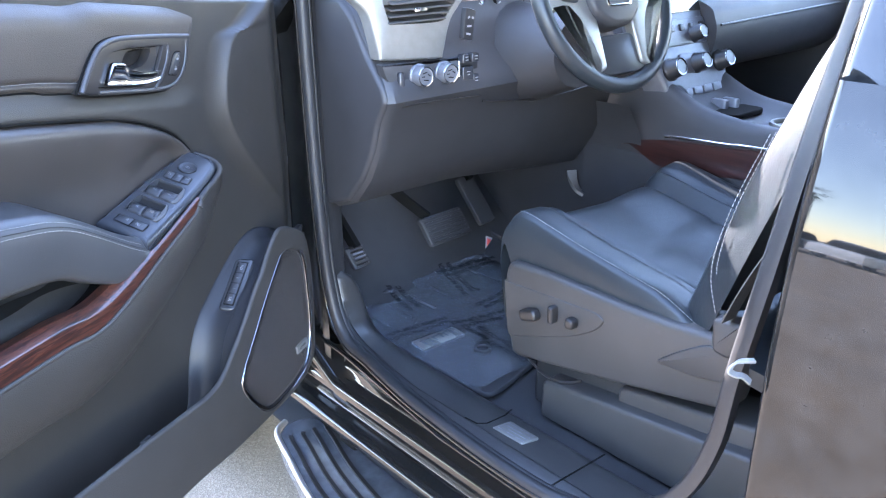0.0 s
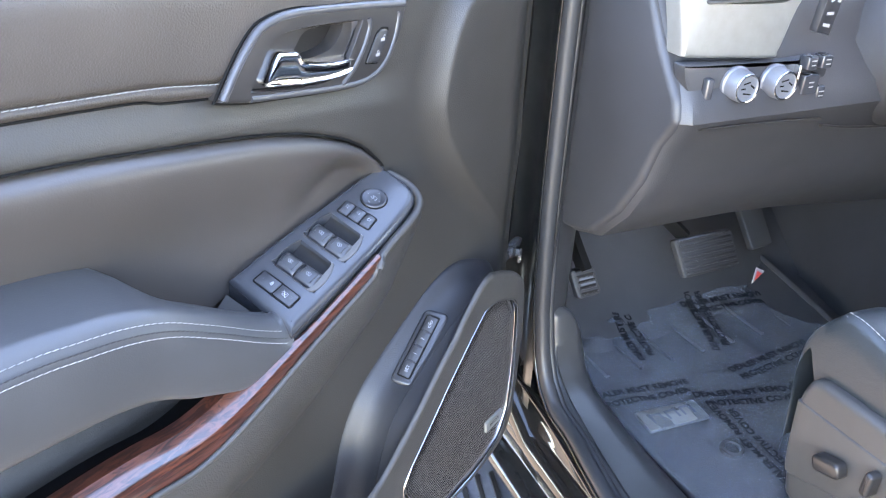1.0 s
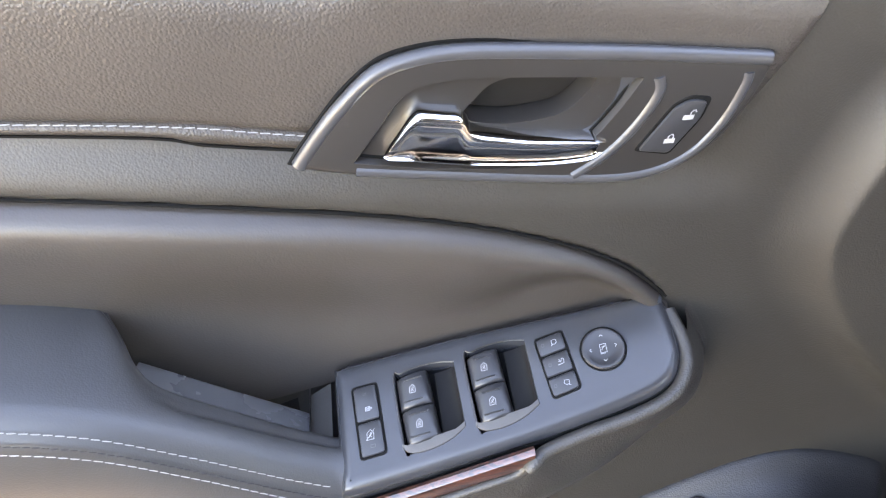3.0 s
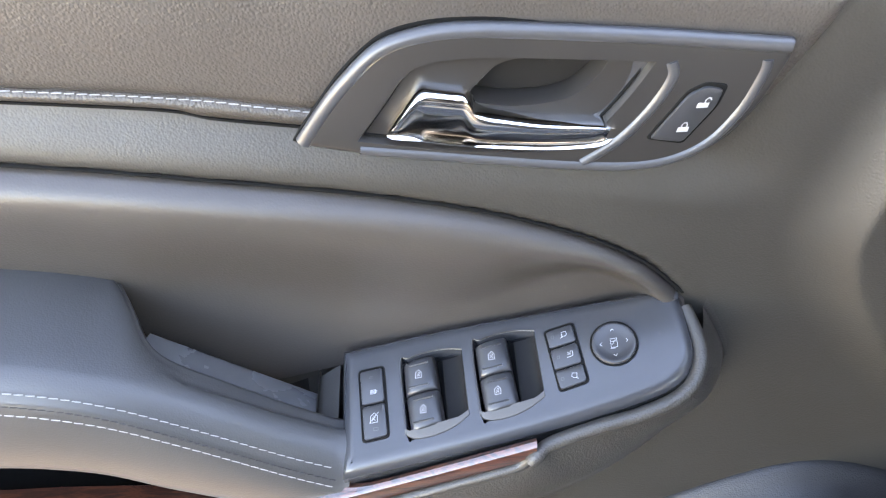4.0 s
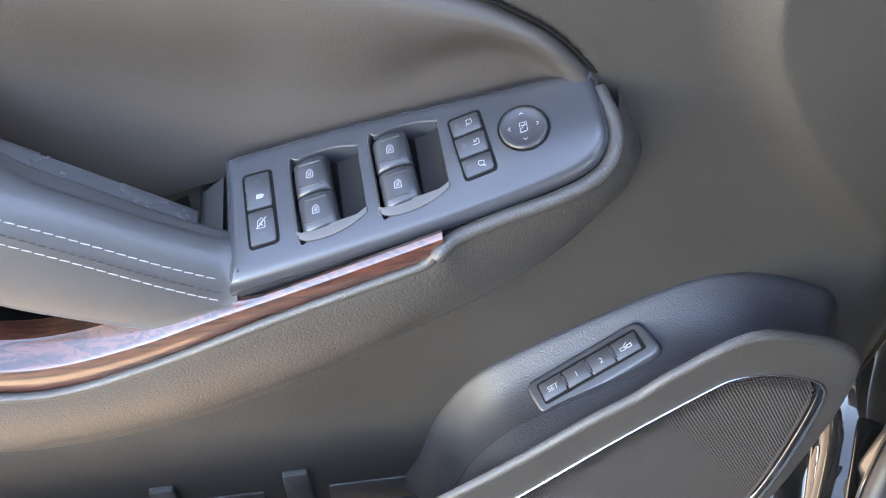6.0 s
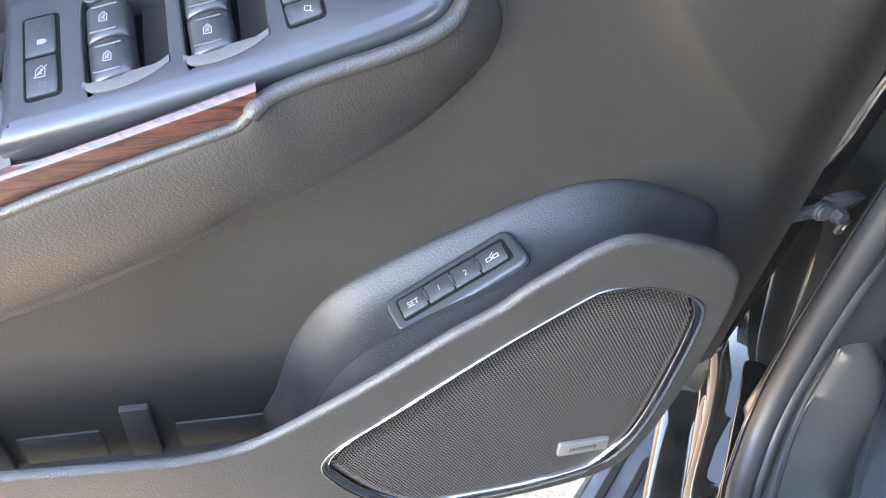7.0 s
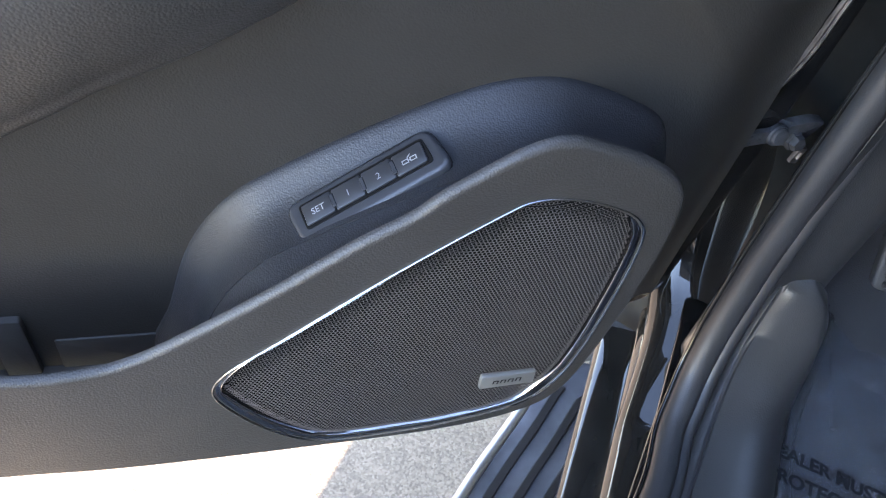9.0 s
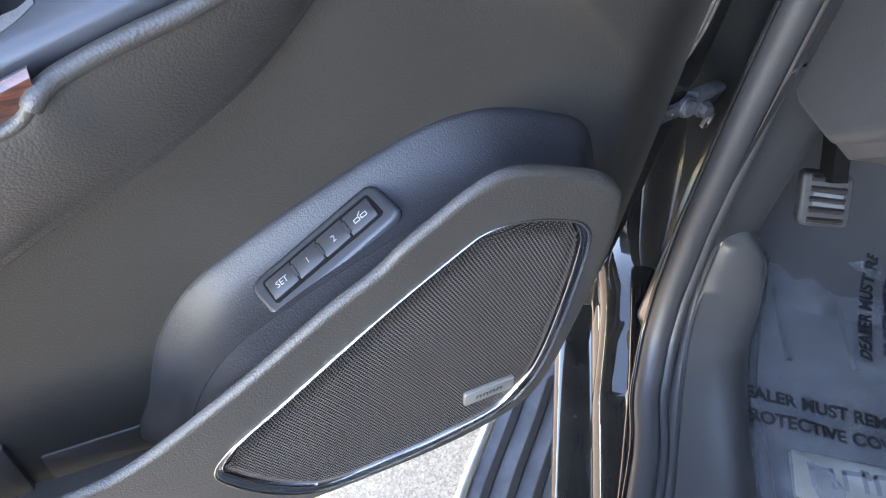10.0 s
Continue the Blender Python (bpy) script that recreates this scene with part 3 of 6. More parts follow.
def icon(lines, cu, cn, k, top, mat_=None, width=0.00038):
    """Drawn in a frame of right = u, up = inwards."""
    return part("icon", strokes([[(a, b) for a, b in ln] for ln in lines], width / k, lambda a, b: S(cu + k * a, cn - k * b, top)), mat_ or M_WHITE, plate, here=True, smooth=0)


def frame_groove(quad, name="button_gap"):
    q = inset(rounded(quad, 0.0025), -0.0008)
    return part(name, slab(q, lambda a, b, h: S(a, b, h + 0.0003), 0.001, 0.0002, 1), M_WELL, plate, here=True)


WINDOW = [[(-0.45, -0.6), (0.45, -0.6), (0.45, 0.2), (0.05, 0.65), (-0.45, 0.25), (-0.45, -0.6)], [(-0.25, -0.35), (0.2, 0.1)], [(-0.2, 0.05), (0.2, -0.35)], [(-0.05, 0.25), (0.2, 0.2)]]
LOCKI = [[(-0.45, -0.3), (0.35, -0.3), (0.35, 0.3), (-0.45, 0.3), (-0.45, -0.3)], [(-0.4, 0.0), (0.3, 0.0)], [(0.35, 0.15), (0.6, 0.1), (0.6, -0.1), (0.35, -0.15)], [(-0.4, 0.15), (0.3, 0.15)], [(-0.4, -0.15), (0.3, -0.15)]]
MIRROR = [[(-0.35, -0.3), (-0.4, 0.3), (0.3, 0.4), (0.4, -0.1), (0.1, -0.35), (-0.35, -0.3)], [(-0.2, -0.35), (-0.55, -0.55)]]
FOLD = [[(-0.1, -0.4), (0.4, -0.3), (0.4, 0.4), (0.1, 0.45), (-0.05, -0.05)], [(-0.5, -0.45), (-0.1, -0.4)], [(-0.35, 0.35), (-0.1, 0.1)], [(-0.4, 0.05), (-0.15, 0.0)]]
frame_groove([(0.0098, 0.0100), (0.0268, 0.0095), (0.0300, 0.0560), (0.0130, 0.0570)])
key("button", [(0.0106, 0.0108), (0.0260, 0.0104), (0.0276, 0.0328), (0.0120, 0.0334)], 0.0016, 0.004, "rear lock-out button")
key("button", [(0.0122, 0.0346), (0.0277, 0.0340), (0.0293, 0.0552), (0.0137, 0.0560)], 0.0016, 0.004, "window lock-out button")
icon(LOCKI, 0.0202, 0.0260, 0.0040, 0.0019)
icon([[(-0.4, 0), (0.4, 0)], [(-0.4, 0.3), (0.4, 0.3)]], 0.0186, 0.0165, 0.0030, 0.0019, M_FAINT)
icon(WINDOW + [[(-0.6, -0.6), (0.6, 0.65)]], 0.0205, 0.0430, 0.0050, 0.0019)
icon([[(-0.5, -0.3), (0.5, -0.3), (0.5, 0.3), (-0.5, 0.3), (-0.5, -0.3)]], 0.0218, 0.0503, 0.0030, 0.0019, M_FAINT)
for off, sh in ((0.0, 0.0), (0.0485, -0.0030)):
    for q, ic in (([(0.0398, 0.0112), (0.0605, 0.0085), (0.0628, 0.0305), (0.0412, 0.0325)], (0.0512, 0.0205)), ([(0.0413, 0.0335), (0.0629, 0.0315), (0.0655, 0.0535), (0.0438, 0.0560)], (0.0535, 0.0435))):
        quad = [(a + off, b + sh) for a, b in q]
        c = np.mean(np.array(quad), 0)
        q4 = np.array(quad)
        rows = []
        for tb, drop in ((0, 0.012), (0, 0.0016), (0.03, 0.0007), (0.08, 0.0001), (0.3, 0), (0.5, 0), (0.7, 0), (0.92, 0.0001), (0.97, 0.0007), (1, 0.0016), (1, 0.012)):
            row = []
            for sa, ha in ((0, -0.010), (0, -0.0035), (0.02, -0.0018), (0.07, 0.0002), (0.16, 0.0016), (0.3, 0.0028), (0.5, 0.0034), (0.7, 0.0030), (0.86, 0.0018), (0.94, 0.0006), (0.98, -0.0008), (1, -0.0022), (1, -0.010)):
                a_, b_2 = (q4[0] * (1 - sa) + q4[1] * sa) * (1 - tb) + (q4[3] * (1 - sa) + q4[2] * sa) * tb
                row.append(S(a_, b_2, max(ha - drop, -0.010)))
            rows.append(row)
        bt = part("window_switch", sheet(rows), M_BUTTON, plate, "charcoal power window rocker", here=True, smooth=50)
        lip = [(c[0] - 0.0065, c[1] + 0.0075), (c[0] + 0.0065, c[1] + 0.0068)]
        part("finger_ridge", sweep([S(a, b, 0.0031) for a, b in np.linspace(lip[0], lip[1], 5)], circle(0.0007, 6)), M_BUTTON, bt, here=True)
        lip = [(c[0] - 0.0060, c[1] - 0.0068), (c[0] + 0.0065, c[1] - 0.0075)]
        part("finger_ridge", sweep([S(a, b, 0.0031) for a, b in np.linspace(lip[0], lip[1], 5)], circle(0.0007, 6)), M_BUTTON, bt, here=True)
        icon(WINDOW, ic[0] + off, ic[1] + sh, 0.0042, 0.0037)
    # the scooped finger hollow beside each pair of rockers, its shade put into a black colour
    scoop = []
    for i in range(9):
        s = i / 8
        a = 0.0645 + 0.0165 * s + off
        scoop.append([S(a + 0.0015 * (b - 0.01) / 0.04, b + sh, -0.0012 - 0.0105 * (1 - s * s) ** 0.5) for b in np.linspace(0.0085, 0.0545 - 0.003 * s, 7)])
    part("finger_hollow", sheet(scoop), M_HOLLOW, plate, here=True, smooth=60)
    lip_n = line_of([(0.0405, 0.0562), (0.047, 0.0600), (0.060, 0.0600), (0.073, 0.0565), (0.0822, 0.0512)])
    part("well_lip", sheet([[S(a + off, lip_n(a) + sh + 0.0004, -0.0006), S(a + off, lip_n(a) + sh, 0.0004), S(a + off, lip_n(a) + sh - 0.0016, 0.0010), S(a + off, min(lip_n(a) - 0.003, 0.0552 - 0.0010 * (a - 0.0405) / 0.01) + sh, 0.0013), S(a + off, min(lip_n(a) - 0.0034, 0.0548 - 0.0010 * (a - 0.0405) / 0.01) + sh, -0.006)] for a in np.linspace(0.0405, 0.0822, 14)]), M_PLAST, plate, "pale curved lip of the switch well", here=True, smooth=40)
    rim = cr([(a + off, b + sh) for a, b in WELL1[11:] + WELL1[:5]], 4)
    part("well_trim", sweep([S(a, b, 0.0004) for a, b in rim], circle(0.0006, 6)), M_BEZEL, plate, here=True)
frame_groove([(0.1348, 0.0072), (0.1535, 0.0047), (0.1588, 0.0445), (0.1405, 0.0475)])
for q, ic, lines in (([(0.1356, 0.0080), (0.1528, 0.0056), (0.1545, 0.0172), (0.1370, 0.0196)], (0.1472, 0.0118), MIRROR), ([(0.1372, 0.0206), (0.1547, 0.0183), (0.1563, 0.0316), (0.1386, 0.0338)], (0.1495, 0.0255), FOLD), ([(0.1388, 0.0348), (0.1565, 0.0326), (0.1578, 0.0438), (0.1410, 0.0467)], (0.1505, 0.0395), [[(-a, b) for a, b in ln] for ln in MIRROR])):
    key("button", q, 0.0016, 0.004, "mirror selection button")
    icon(lines, ic[0], ic[1], 0.0042, 0.0019)
    icon([[(-0.3, -0.35), (0.3, -0.35), (0.3, 0.35), (-0.3, 0.35), (-0.3, -0.35)]], ic[0] - 0.0075, ic[1] + 0.0008, 0.0026, 0.0019, M_FAINT)
bm = lathe([(0.0155, -0.002), (0.0155, 0.0006), (0.0135, 0.0007), (0.0134, -0.001)], 40)
turn = Matrix.Translation(S(0.1775, 0.0235)) @ SWN.to_track_quat("Z", "Y").to_matrix().to_4x4()
bm.transform(turn)
part("knob_gap", bm, M_WELL, plate, here=True)
bm = lathe([(0.0142, -0.002), (0.0142, 0.0012), (0.0136, 0.0019), (0.0118, 0.0021), (0.0108, 0.0016), (0.0060, 0.0014), (0.001, 0.0014)], 44)
bm.transform(turn)
part("mirror_knob", bm, M_BUTTON, plate, "round mirror adjustment pad", here=True, smooth=40)
icon([[(-0.5, -0.75), (0.5, -0.75), (0.5, 0.65), (-0.5, 0.65), (-0.5, -0.75)], [(-0.35, 0.2), (0.35, 0.2)], [(-0.3, -0.3), (0.3, 0.5)], [(-0.6, -0.9), (0.2, -0.9)]], 0.1775, 0.0235, 0.0040, 0.0020)
for a, b in ((0, 1), (0, -1), (1, 0), (-1, 0)):
    lines = [[(-0.35 * (1 if b else 0) + (-0.2 * a), -0.35 * (1 if a else 0) - 0.2 * b), (0.15 * a, 0.15 * b), (0.35 * (1 if b else 0) - 0.2 * a, 0.35 * (1 if a else 0) - 0.2 * b)]]
    icon(lines, 0.1775 + 0.0083 * a, 0.0235 - 0.0083 * b, 0.0030, 0.0024)

# ---- armrest with pull cup ----
top_z = line_of([(-0.66, 1.287), (-0.3, 1.274), (-0.2, 1.263), (-0.14, 1.247), (-0.09, 1.219), (-0.036, 1.184), (-0.004, 1.166)])
bot_z = line_of([(-0.66, 1.215), (-0.276, 1.188), (-0.167, 1.175), (-0.111, 1.148), (-0.06, 1.1245), (-0.04, 1.121), (-0.02, 1.126), (-0.004, 1.137)])
in_n = line_of([(-0.66, -0.03), (-0.17, -0.03), (-0.145, -0.024), (-0.13, -0.004), (-0.118, 0.018), (-0.1, 0.0275), (-0.05, 0.030), (-0.004, 0.030)])


def arm_ring(u):
    zt, zb, ni = top_z(u), bot_z(u), in_n(u)
    crown = 0.012 * step(0.05, -0.03, ni) + 0.004
    pts = [(ni, zb + 0.012), (ni, zt + crown - 0.008), (ni + 0.004, zt + crown), (ni + 0.012, zt + crown + 0.002), (0.045, zt + 0.009), (0.058, zt + 0.006), (0.067, zt - 0.002), (0.073, zt - 0.013), (0.0755, (zt + zb) / 2 - 0.002), (0.073, zb + 0.012), (0.066, zb + 0.003), (0.05, zb), (ni + 0.01, zb + 0.002)]
    if ni + 0.012 > 0.04:
        pts[3] = (0.042, zt + crown)
    return [D(u, a, b) for a, b in cr(pts, 3, True)]


us = list(np.linspace(-0.66, -0.2, 16)) + list(np.linspace(-0.19, -0.09, 22)) + list(np.linspace(-0.085, 0.002, 18))
rest = part("armrest", loft([arm_ring(u) for u in us]), M_ARM, DOOR, "dark leather armrest with pale double stitching", here=True, smooth=60)
su = np.linspace(-0.65, -0.006, 90)
stitching([D(u, 0.0682, top_z(u) - 0.0010) for u in su], M_THREAD, 0.0050, 0.0013, 0.00042, parent=rest, up=(0, 0.7, -0.7))
stitching([D(u, 0.0758, top_z(u) - 0.0115) for u in su], M_THREAD, 0.0050, 0.0013, 0.00042, parent=rest)
stitching([D(u, 0.0732, top_z(u) - 0.0070) for u in su], M_DARKTHREAD, 0.0040, 0.0010, 0.0006, parent=rest, up=(0, 0.9, -0.4))
# the cup's liner strip and end wall
strip = []
for u in np.linspace(-0.124, -0.022, 24):
    z = 1.229 - 0.722 * (u + 0.123)
    strip.append([D(u, -0.002, z - 0.003), D(u, 0.0, z), D(u, 0.002, z + 0.0008), D(u, 0.016, z + 0.007), D(u, 0.031, z + 0.012)])
part("cup_liner", sheet(strip), M_LINER, rest, "smooth plastic pull cup liner", here=True)
part("cup_wall", sheet([[D(-0.022, n, 1.166), D(-0.0235, n, 1.120)] for n in (-0.02, 0.0, 0.02, 0.032)]), M_PLAST, rest, here=True)
part("cup_wall", sheet([[D(-0.022, n, 1.160 - 0.10 * n), D(-0.006, n, 1.172 - 0.16 * n)] for n in (-0.012, 0.01, 0.03, 0.05)]), M_PLAST, rest, here=True)

# ---- wood trim and the moulding under the armrest ----
wood_top = cr([(-0.66, 1.125), (-0.35, 1.112), (-0.19, 1.111), (-0.122, 1.106), (-0.065, 1.118), (-0.009, 1.140), (0.06, 1.166), (0.1225, 1.1905)], 8)
rows = []
for k, (u, z) in enumerate(wood_top):
    broad = 1 - step(-0.06, 0.02, u)
    low, e = z - 0.011 - 0.007 * broad, z + 0.0065 + 0.0015 * broad
    bw = 0.0012 + 0.0150 * broad
    nb, zb = 0.0785 - bw, e + 0.38 * bw
    sec = [(nb - 0.010 * broad - 0.004, zb - 0.014), (nb - 0.014 * broad - 0.005, zb - 0.003), (nb - 0.013 * broad - 0.004, zb - 0.0006), (nb - 0.0010, zb + 0.0006), (nb + 0.0010, zb - 0.0004), (0.0778, e + 0.0006), (0.0790, e - 0.0002), (0.0797, e - 0.0010), (0.0800, e - 0.0022), (0.0795, e + (low - e) * 0.5), (0.0775, low), (0.070, low)]
    rows.append([D(u, a, b) for a, b in sec])
part("wood_trim", loft(rows), M_WOOD, DOOR, "lacquered reddish burl wood trim strip", here=True, smooth=22)
# black sheet stands in for the shade inside the pull recess
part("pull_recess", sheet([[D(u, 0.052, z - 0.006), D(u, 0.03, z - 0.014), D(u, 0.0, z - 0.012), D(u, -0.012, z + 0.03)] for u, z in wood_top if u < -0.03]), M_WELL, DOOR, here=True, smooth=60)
hug = [(u, n, 1.193 + 0.22 * u - 0.33 * n - 0.0065) for u, n in ((0.132, 0.0715), (0.160, 0.0665), (0.190, 0.0630), (0.2150, 0.0555), (0.2265, 0.0415), (0.2285, 0.024), (0.2245, 0.003))]
hi_c = cr([(-0.66, 0.078, 1.103), (-0.35, 0.0795, 1.092), (-0.19, 0.081, 1.0925), (-0.122, 0.081, 1.0885), (-0.055, 0.081, 1.108), (0.02, 0.081, 1.1405), (0.09, 0.0805, 1.168), (0.113, 0.0795, 1.177), (0.122, 0.0780, 1.1885)] + hug, 6)
lo_c = cr([(-0.66, 0.060, 1.015), (-0.35, 0.061, 1.006), (-0.236, 0.062, 1.003), (-0.158, 0.062, 0.998), (-0.072, 0.062, 1.011), (0.014, 0.062, 1.044), (0.075, 0.062, 1.076), (0.105, 0.061, 1.094), (0.140, 0.059, 1.110), (0.175, 0.052, 1.125), (0.210, 0.037, 1.137), (0.240, 0.017, 1.146), (0.260, 0.004, 1.160), (0.262, 0.000, 1.186), (0.240, 0.000, 1.230)], 6)
rows = []
for a, b in zip(hi_c, lo_c):
    row = []
    for j in range(16):
        s = j / 15
        u, z = a[0] + (b[0] - a[0]) * s, a[2] + (b[2] - a[2]) * s
        n = a[1] + (b[1] - a[1]) * s ** 1.6 + 0.005 * math.sin(math.pi * s) ** 0.7
        row.append(D(u, n, z))
    wall = 0.004
    for k in range(1, 9):
        ang = math.pi / 2 * min(1, k / 5)
        r = min(0.012, max(0.001, (b[1] - wall) * 0.4))
        n = b[1] - r * (1 - math.cos(ang)) - (max(0, b[1] - r - wall) * (k - 5) / 3 if k > 5 else 0)
        row.append(D(b[0] + 0.0002 * k, n, b[2] - r * math.sin(ang) + (0.003 * (k - 5) if k > 5 else 0)))
    rows.append(row)
part("lower_moulding", sheet(rows), M_TRIM, DOOR, "grained charcoal moulding under the armrest", here=True, smooth=60)

lip_c = [p for p in hi_c if p[0] > 0.119]
part("moulding_lip", sweep([D(p[0] + 0.0022 * step(0.19, 0.225, p[0]), p[1] + 0.0022 * step(0.23, 0.2, p[0]), p[2] - 0.0022) for p in lip_c], circle(0.0048, 12), (0, 0, 1)), M_TRIM, DOOR, here=True, smooth=60)

part("moulding_lip", sweep([D(p[0], p[1] - 0.0012, p[2] - 0.0020) for p in hi_c if p[0] < 0.123], circle(0.0034, 12), (0, 0, 1)), M_TRIM, DOOR, here=True, smooth=60)

# ---- speaker pod, map pocket ----
M_LEDGE = grained("ledge_plastic", (0.018, 0.0185, 0.021), (0.38, 0.48), 800, 0.0005, 0.5, spec=0.4)

def face_n(u, z):
    return 0.102 - 0.055 * (max(u, 0.05) - 0.145) - 0.05 * (z - 0.85)


CREST = [(-0.6, 0.924), (-0.3, 0.911), (-0.1, 0.9), (0.0113, 0.8917), (0.0433, 0.8895), (0.077, 0.892), (0.0947, 0.8971), (0.113, 0.906), (0.1494, 0.9289), (0.1848, 0.9534), (0.2189, 0.9797), (0.2386, 0.9945), (0.267, 1.0128), (0.2835, 1.0283), (0.304, 1.0433), (0.3235, 1.0568), (0.342, 1.0646), (0.3555, 1.0653), (0.367, 1.0628), (0.395, 1.0516), (0.427, 1.0346), (0.448, 1.0131), (0.4545, 0.985), (0.455, 0.94), (0.449, 0.88), (0.437, 0.806), (0.42, 0.765), (0.385, 0.745), (0.323, 0.737), (0.235, 0.741), (0.105, 0.752), (-0.01, 0.765), (-0.3, 0.775), (-0.60, 0.788)]
crest = cr(CREST, 5, True)
RIM = [(0.1445, 0.851), (0.1565, 0.8745), (0.19, 0.903), (0.26, 0.962), (0.322, 1.0085), (0.343, 1.0195), (0.372, 1.0175), (0.405, 1.0045), (0.424, 0.990), (0.4325, 0.968), (0.4325, 0.913), (0.427, 0.842), (0.4155, 0.795), (0.388, 0.7635), (0.325, 0.7500), (0.275, 0.7490), (0.238, 0.7510), (0.208, 0.7625), (0.180, 0.788), (0.156, 0.822)]
rim_loop = cr(RIM, 5, True)
part("pocket_panel", slab(crest, lambda a, b, h: D(a, face_n(a, b) + h, b), 0.0064, 0.006, 5, [(inset(rim_loop, 0.0022), 0.020, False)], False), M_TRIM, DOOR, "grained charcoal map pocket and speaker panel", here=True, smooth=50)
POD_BACK = [(0.100, 0.76), (0.114, 0.83), (0.129, 0.890), (0.146, 0.928), (0.168, 0.957), (0.197, 0.979), (0.230, 1.0005), (0.264, 1.0200), (0.296, 1.0365), (0.328, 1.0485), (0.356, 1.0525), (0.383, 1.0495), (0.420, 1.036), (0.456, 1.014), (0.476, 0.97), (0.484, 0.92), (0.482, 0.85), (0.46, 0.78), (0.4, 0.75), (0.2, 0.75)]
back_c = np.array(cr(POD_BACK, 6, True))
rows = []
for n, d in ((-0.03, 0.010), (-0.003, 0.0070), (0.001, 0.0040), (0.004, 0.0020), (0.007, 0.0008), (0.010, 0.0006), (0.013, 0.0018), (0.017, 0.0050), (0.023, 0.0110), (0.030, 0.0150), (0.040, 0.0180), (0.050, 0.0188), (0.058, 0.0182), (0.063, 0.0174)):
    rows.append([D(a, n, b) for a, b in inset(back_c, d)])
part("speaker_pod", loft(rows), M_LEDGE, DOOR, "smooth charcoal ledge over the speaker", here=True, smooth=60)
ring_ = [q for q in inset(back_c, 0.0182) if q[1] > 0.80 and (q[0] < 0.44 or q[1] > 0.985)]
ring_ = sorted(ring_, key=lambda q: q[0] * 0.8 + (q[1] if q[0] < 0.2 else 0.98))
crest_in = np.array(inset(crest, 0.003))
rows = []
for q in ring_:
    near = crest_in[np.argmin(np.hypot(*(crest_in - q).T) + (crest_in[:, 1] < q[1] - 0.004) * 0.5)]
    to = (near[0], face_n(*near) - 0.0062, near[1])
    rows.append([D(q[0] + (to[0] - q[0]) * k ** 5, 0.058 + (to[1] - 0.058) * k, q[1] + (to[2] - q[1]) * k ** 5) for k in np.linspace(0, 1, 7)])
part("ledge_front", sheet(rows), M_LEDGE, DOOR, here=True, smooth=60)
part("pocket_floor", sheet([[D(u, n, 0.748) for n in (-0.03, 0.02, 0.06, 0.09)] for u in (-0.66, -0.3, 0.12)]), M_PLAST, DOOR, here=True)
for u0, u1, z in ((-0.139, -0.114, 0.822), (-0.017, 0.009, 0.824), (-0.259, -0.234, 0.822)):
    part("pocket_rib", slab(rounded([(u0, 0.74), (u1, 0.74), (u1 - 0.001, z), (u0 + 0.001, z)], 0.003), lambda a, b, h: D(a, 0.016 + h, b), 0.02, 0.002, 2), M_PLAST, DOOR, here=True)
for u0, u1, z in ((-0.105, -0.037, 0.790), (0.024, 0.112, 0.788), (-0.212, -0.152, 0.790)):
    part("pocket_rib", slab(rounded([(u0, 0.74), (u1, 0.74), (u1, z), (u0, z)], 0.003), lambda a, b, h: D(a, 0.012 + h, b), 0.02, 0.002, 2), M_PLAST, DOOR, here=True)

def rim_wide(nx, nz):
    return 0.27 + 0.70 * step(0.1, 0.9, nz) + 0.85 * step(0.4, 0.95, -nx) + 0.55 * step(0.4, 0.95, nx)


GR = inset(rim_loop, 0.0080, rim_wide)
rows = []
for d, h in ((-0.0008, -0.003), (-0.0006, 0.0004), (-0.0002, 0.0009), (0.0002, 0.0010), (0.0006, 0.0008), (0.0010, 0.0002), (0.0016, -0.0003), (0.0040, -0.0002), (0.0062, -0.0008), (0.0068, -0.0012), (0.0074, -0.0008), (0.0078, -0.0016), (0.0080, -0.0095), (0.0082, -0.014)):
    rows.append([D(a, face_n(a, b) + h, b) for a, b in inset(rim_loop, d, rim_wide)])
part("speaker_rim", sheet(rows, True), M_RIMCHROME, DOOR, "polished dark chrome speaker surround", here=True, smooth=50)


def inside_and_far(px, poly):
    """Which points lie in a closed polygon, and how far from its edge."""
    q = np.array(poly)
    r = np.roll(q, -1, 0)
    ins = np.zeros(len(px), bool)
    far = np.full(len(px), 9.0)
    for (x0, y0), (x1, y1) in zip(q, r):
        cross = ((y0 > px[:, 1]) != (y1 > px[:, 1])) & (px[:, 0] < (x1 - x0) * (px[:, 1] - y0) / (y1 - y0 + 1e-12) + x0)
        ins ^= cross
        d = np.array([x1 - x0, y1 - y0])
        t = np.clip(((px - (x0, y0)) @ d) / (d @ d + 1e-12), 0, 1)
        far = np.minimum(far, np.hypot(*(px - (np.array([x0, y0]) + t[:, None] * d)).T))
    return ins, far


pitch = 0.0028
cells = np.array([(0.14 + pitch * (i + 0.5 * (j % 2)), 0.74 + pitch * 0.866 * j) for j in range(120) for i in range(108)])
ins, far = inside_and_far(cells, GR)
cells, far = cells[ins], far[ins]
ang = np.radians(30 + 60 * np.arange(6))
hexa = np.stack([np.cos(ang), np.sin(ang)], 1)
verts, faces = [], []
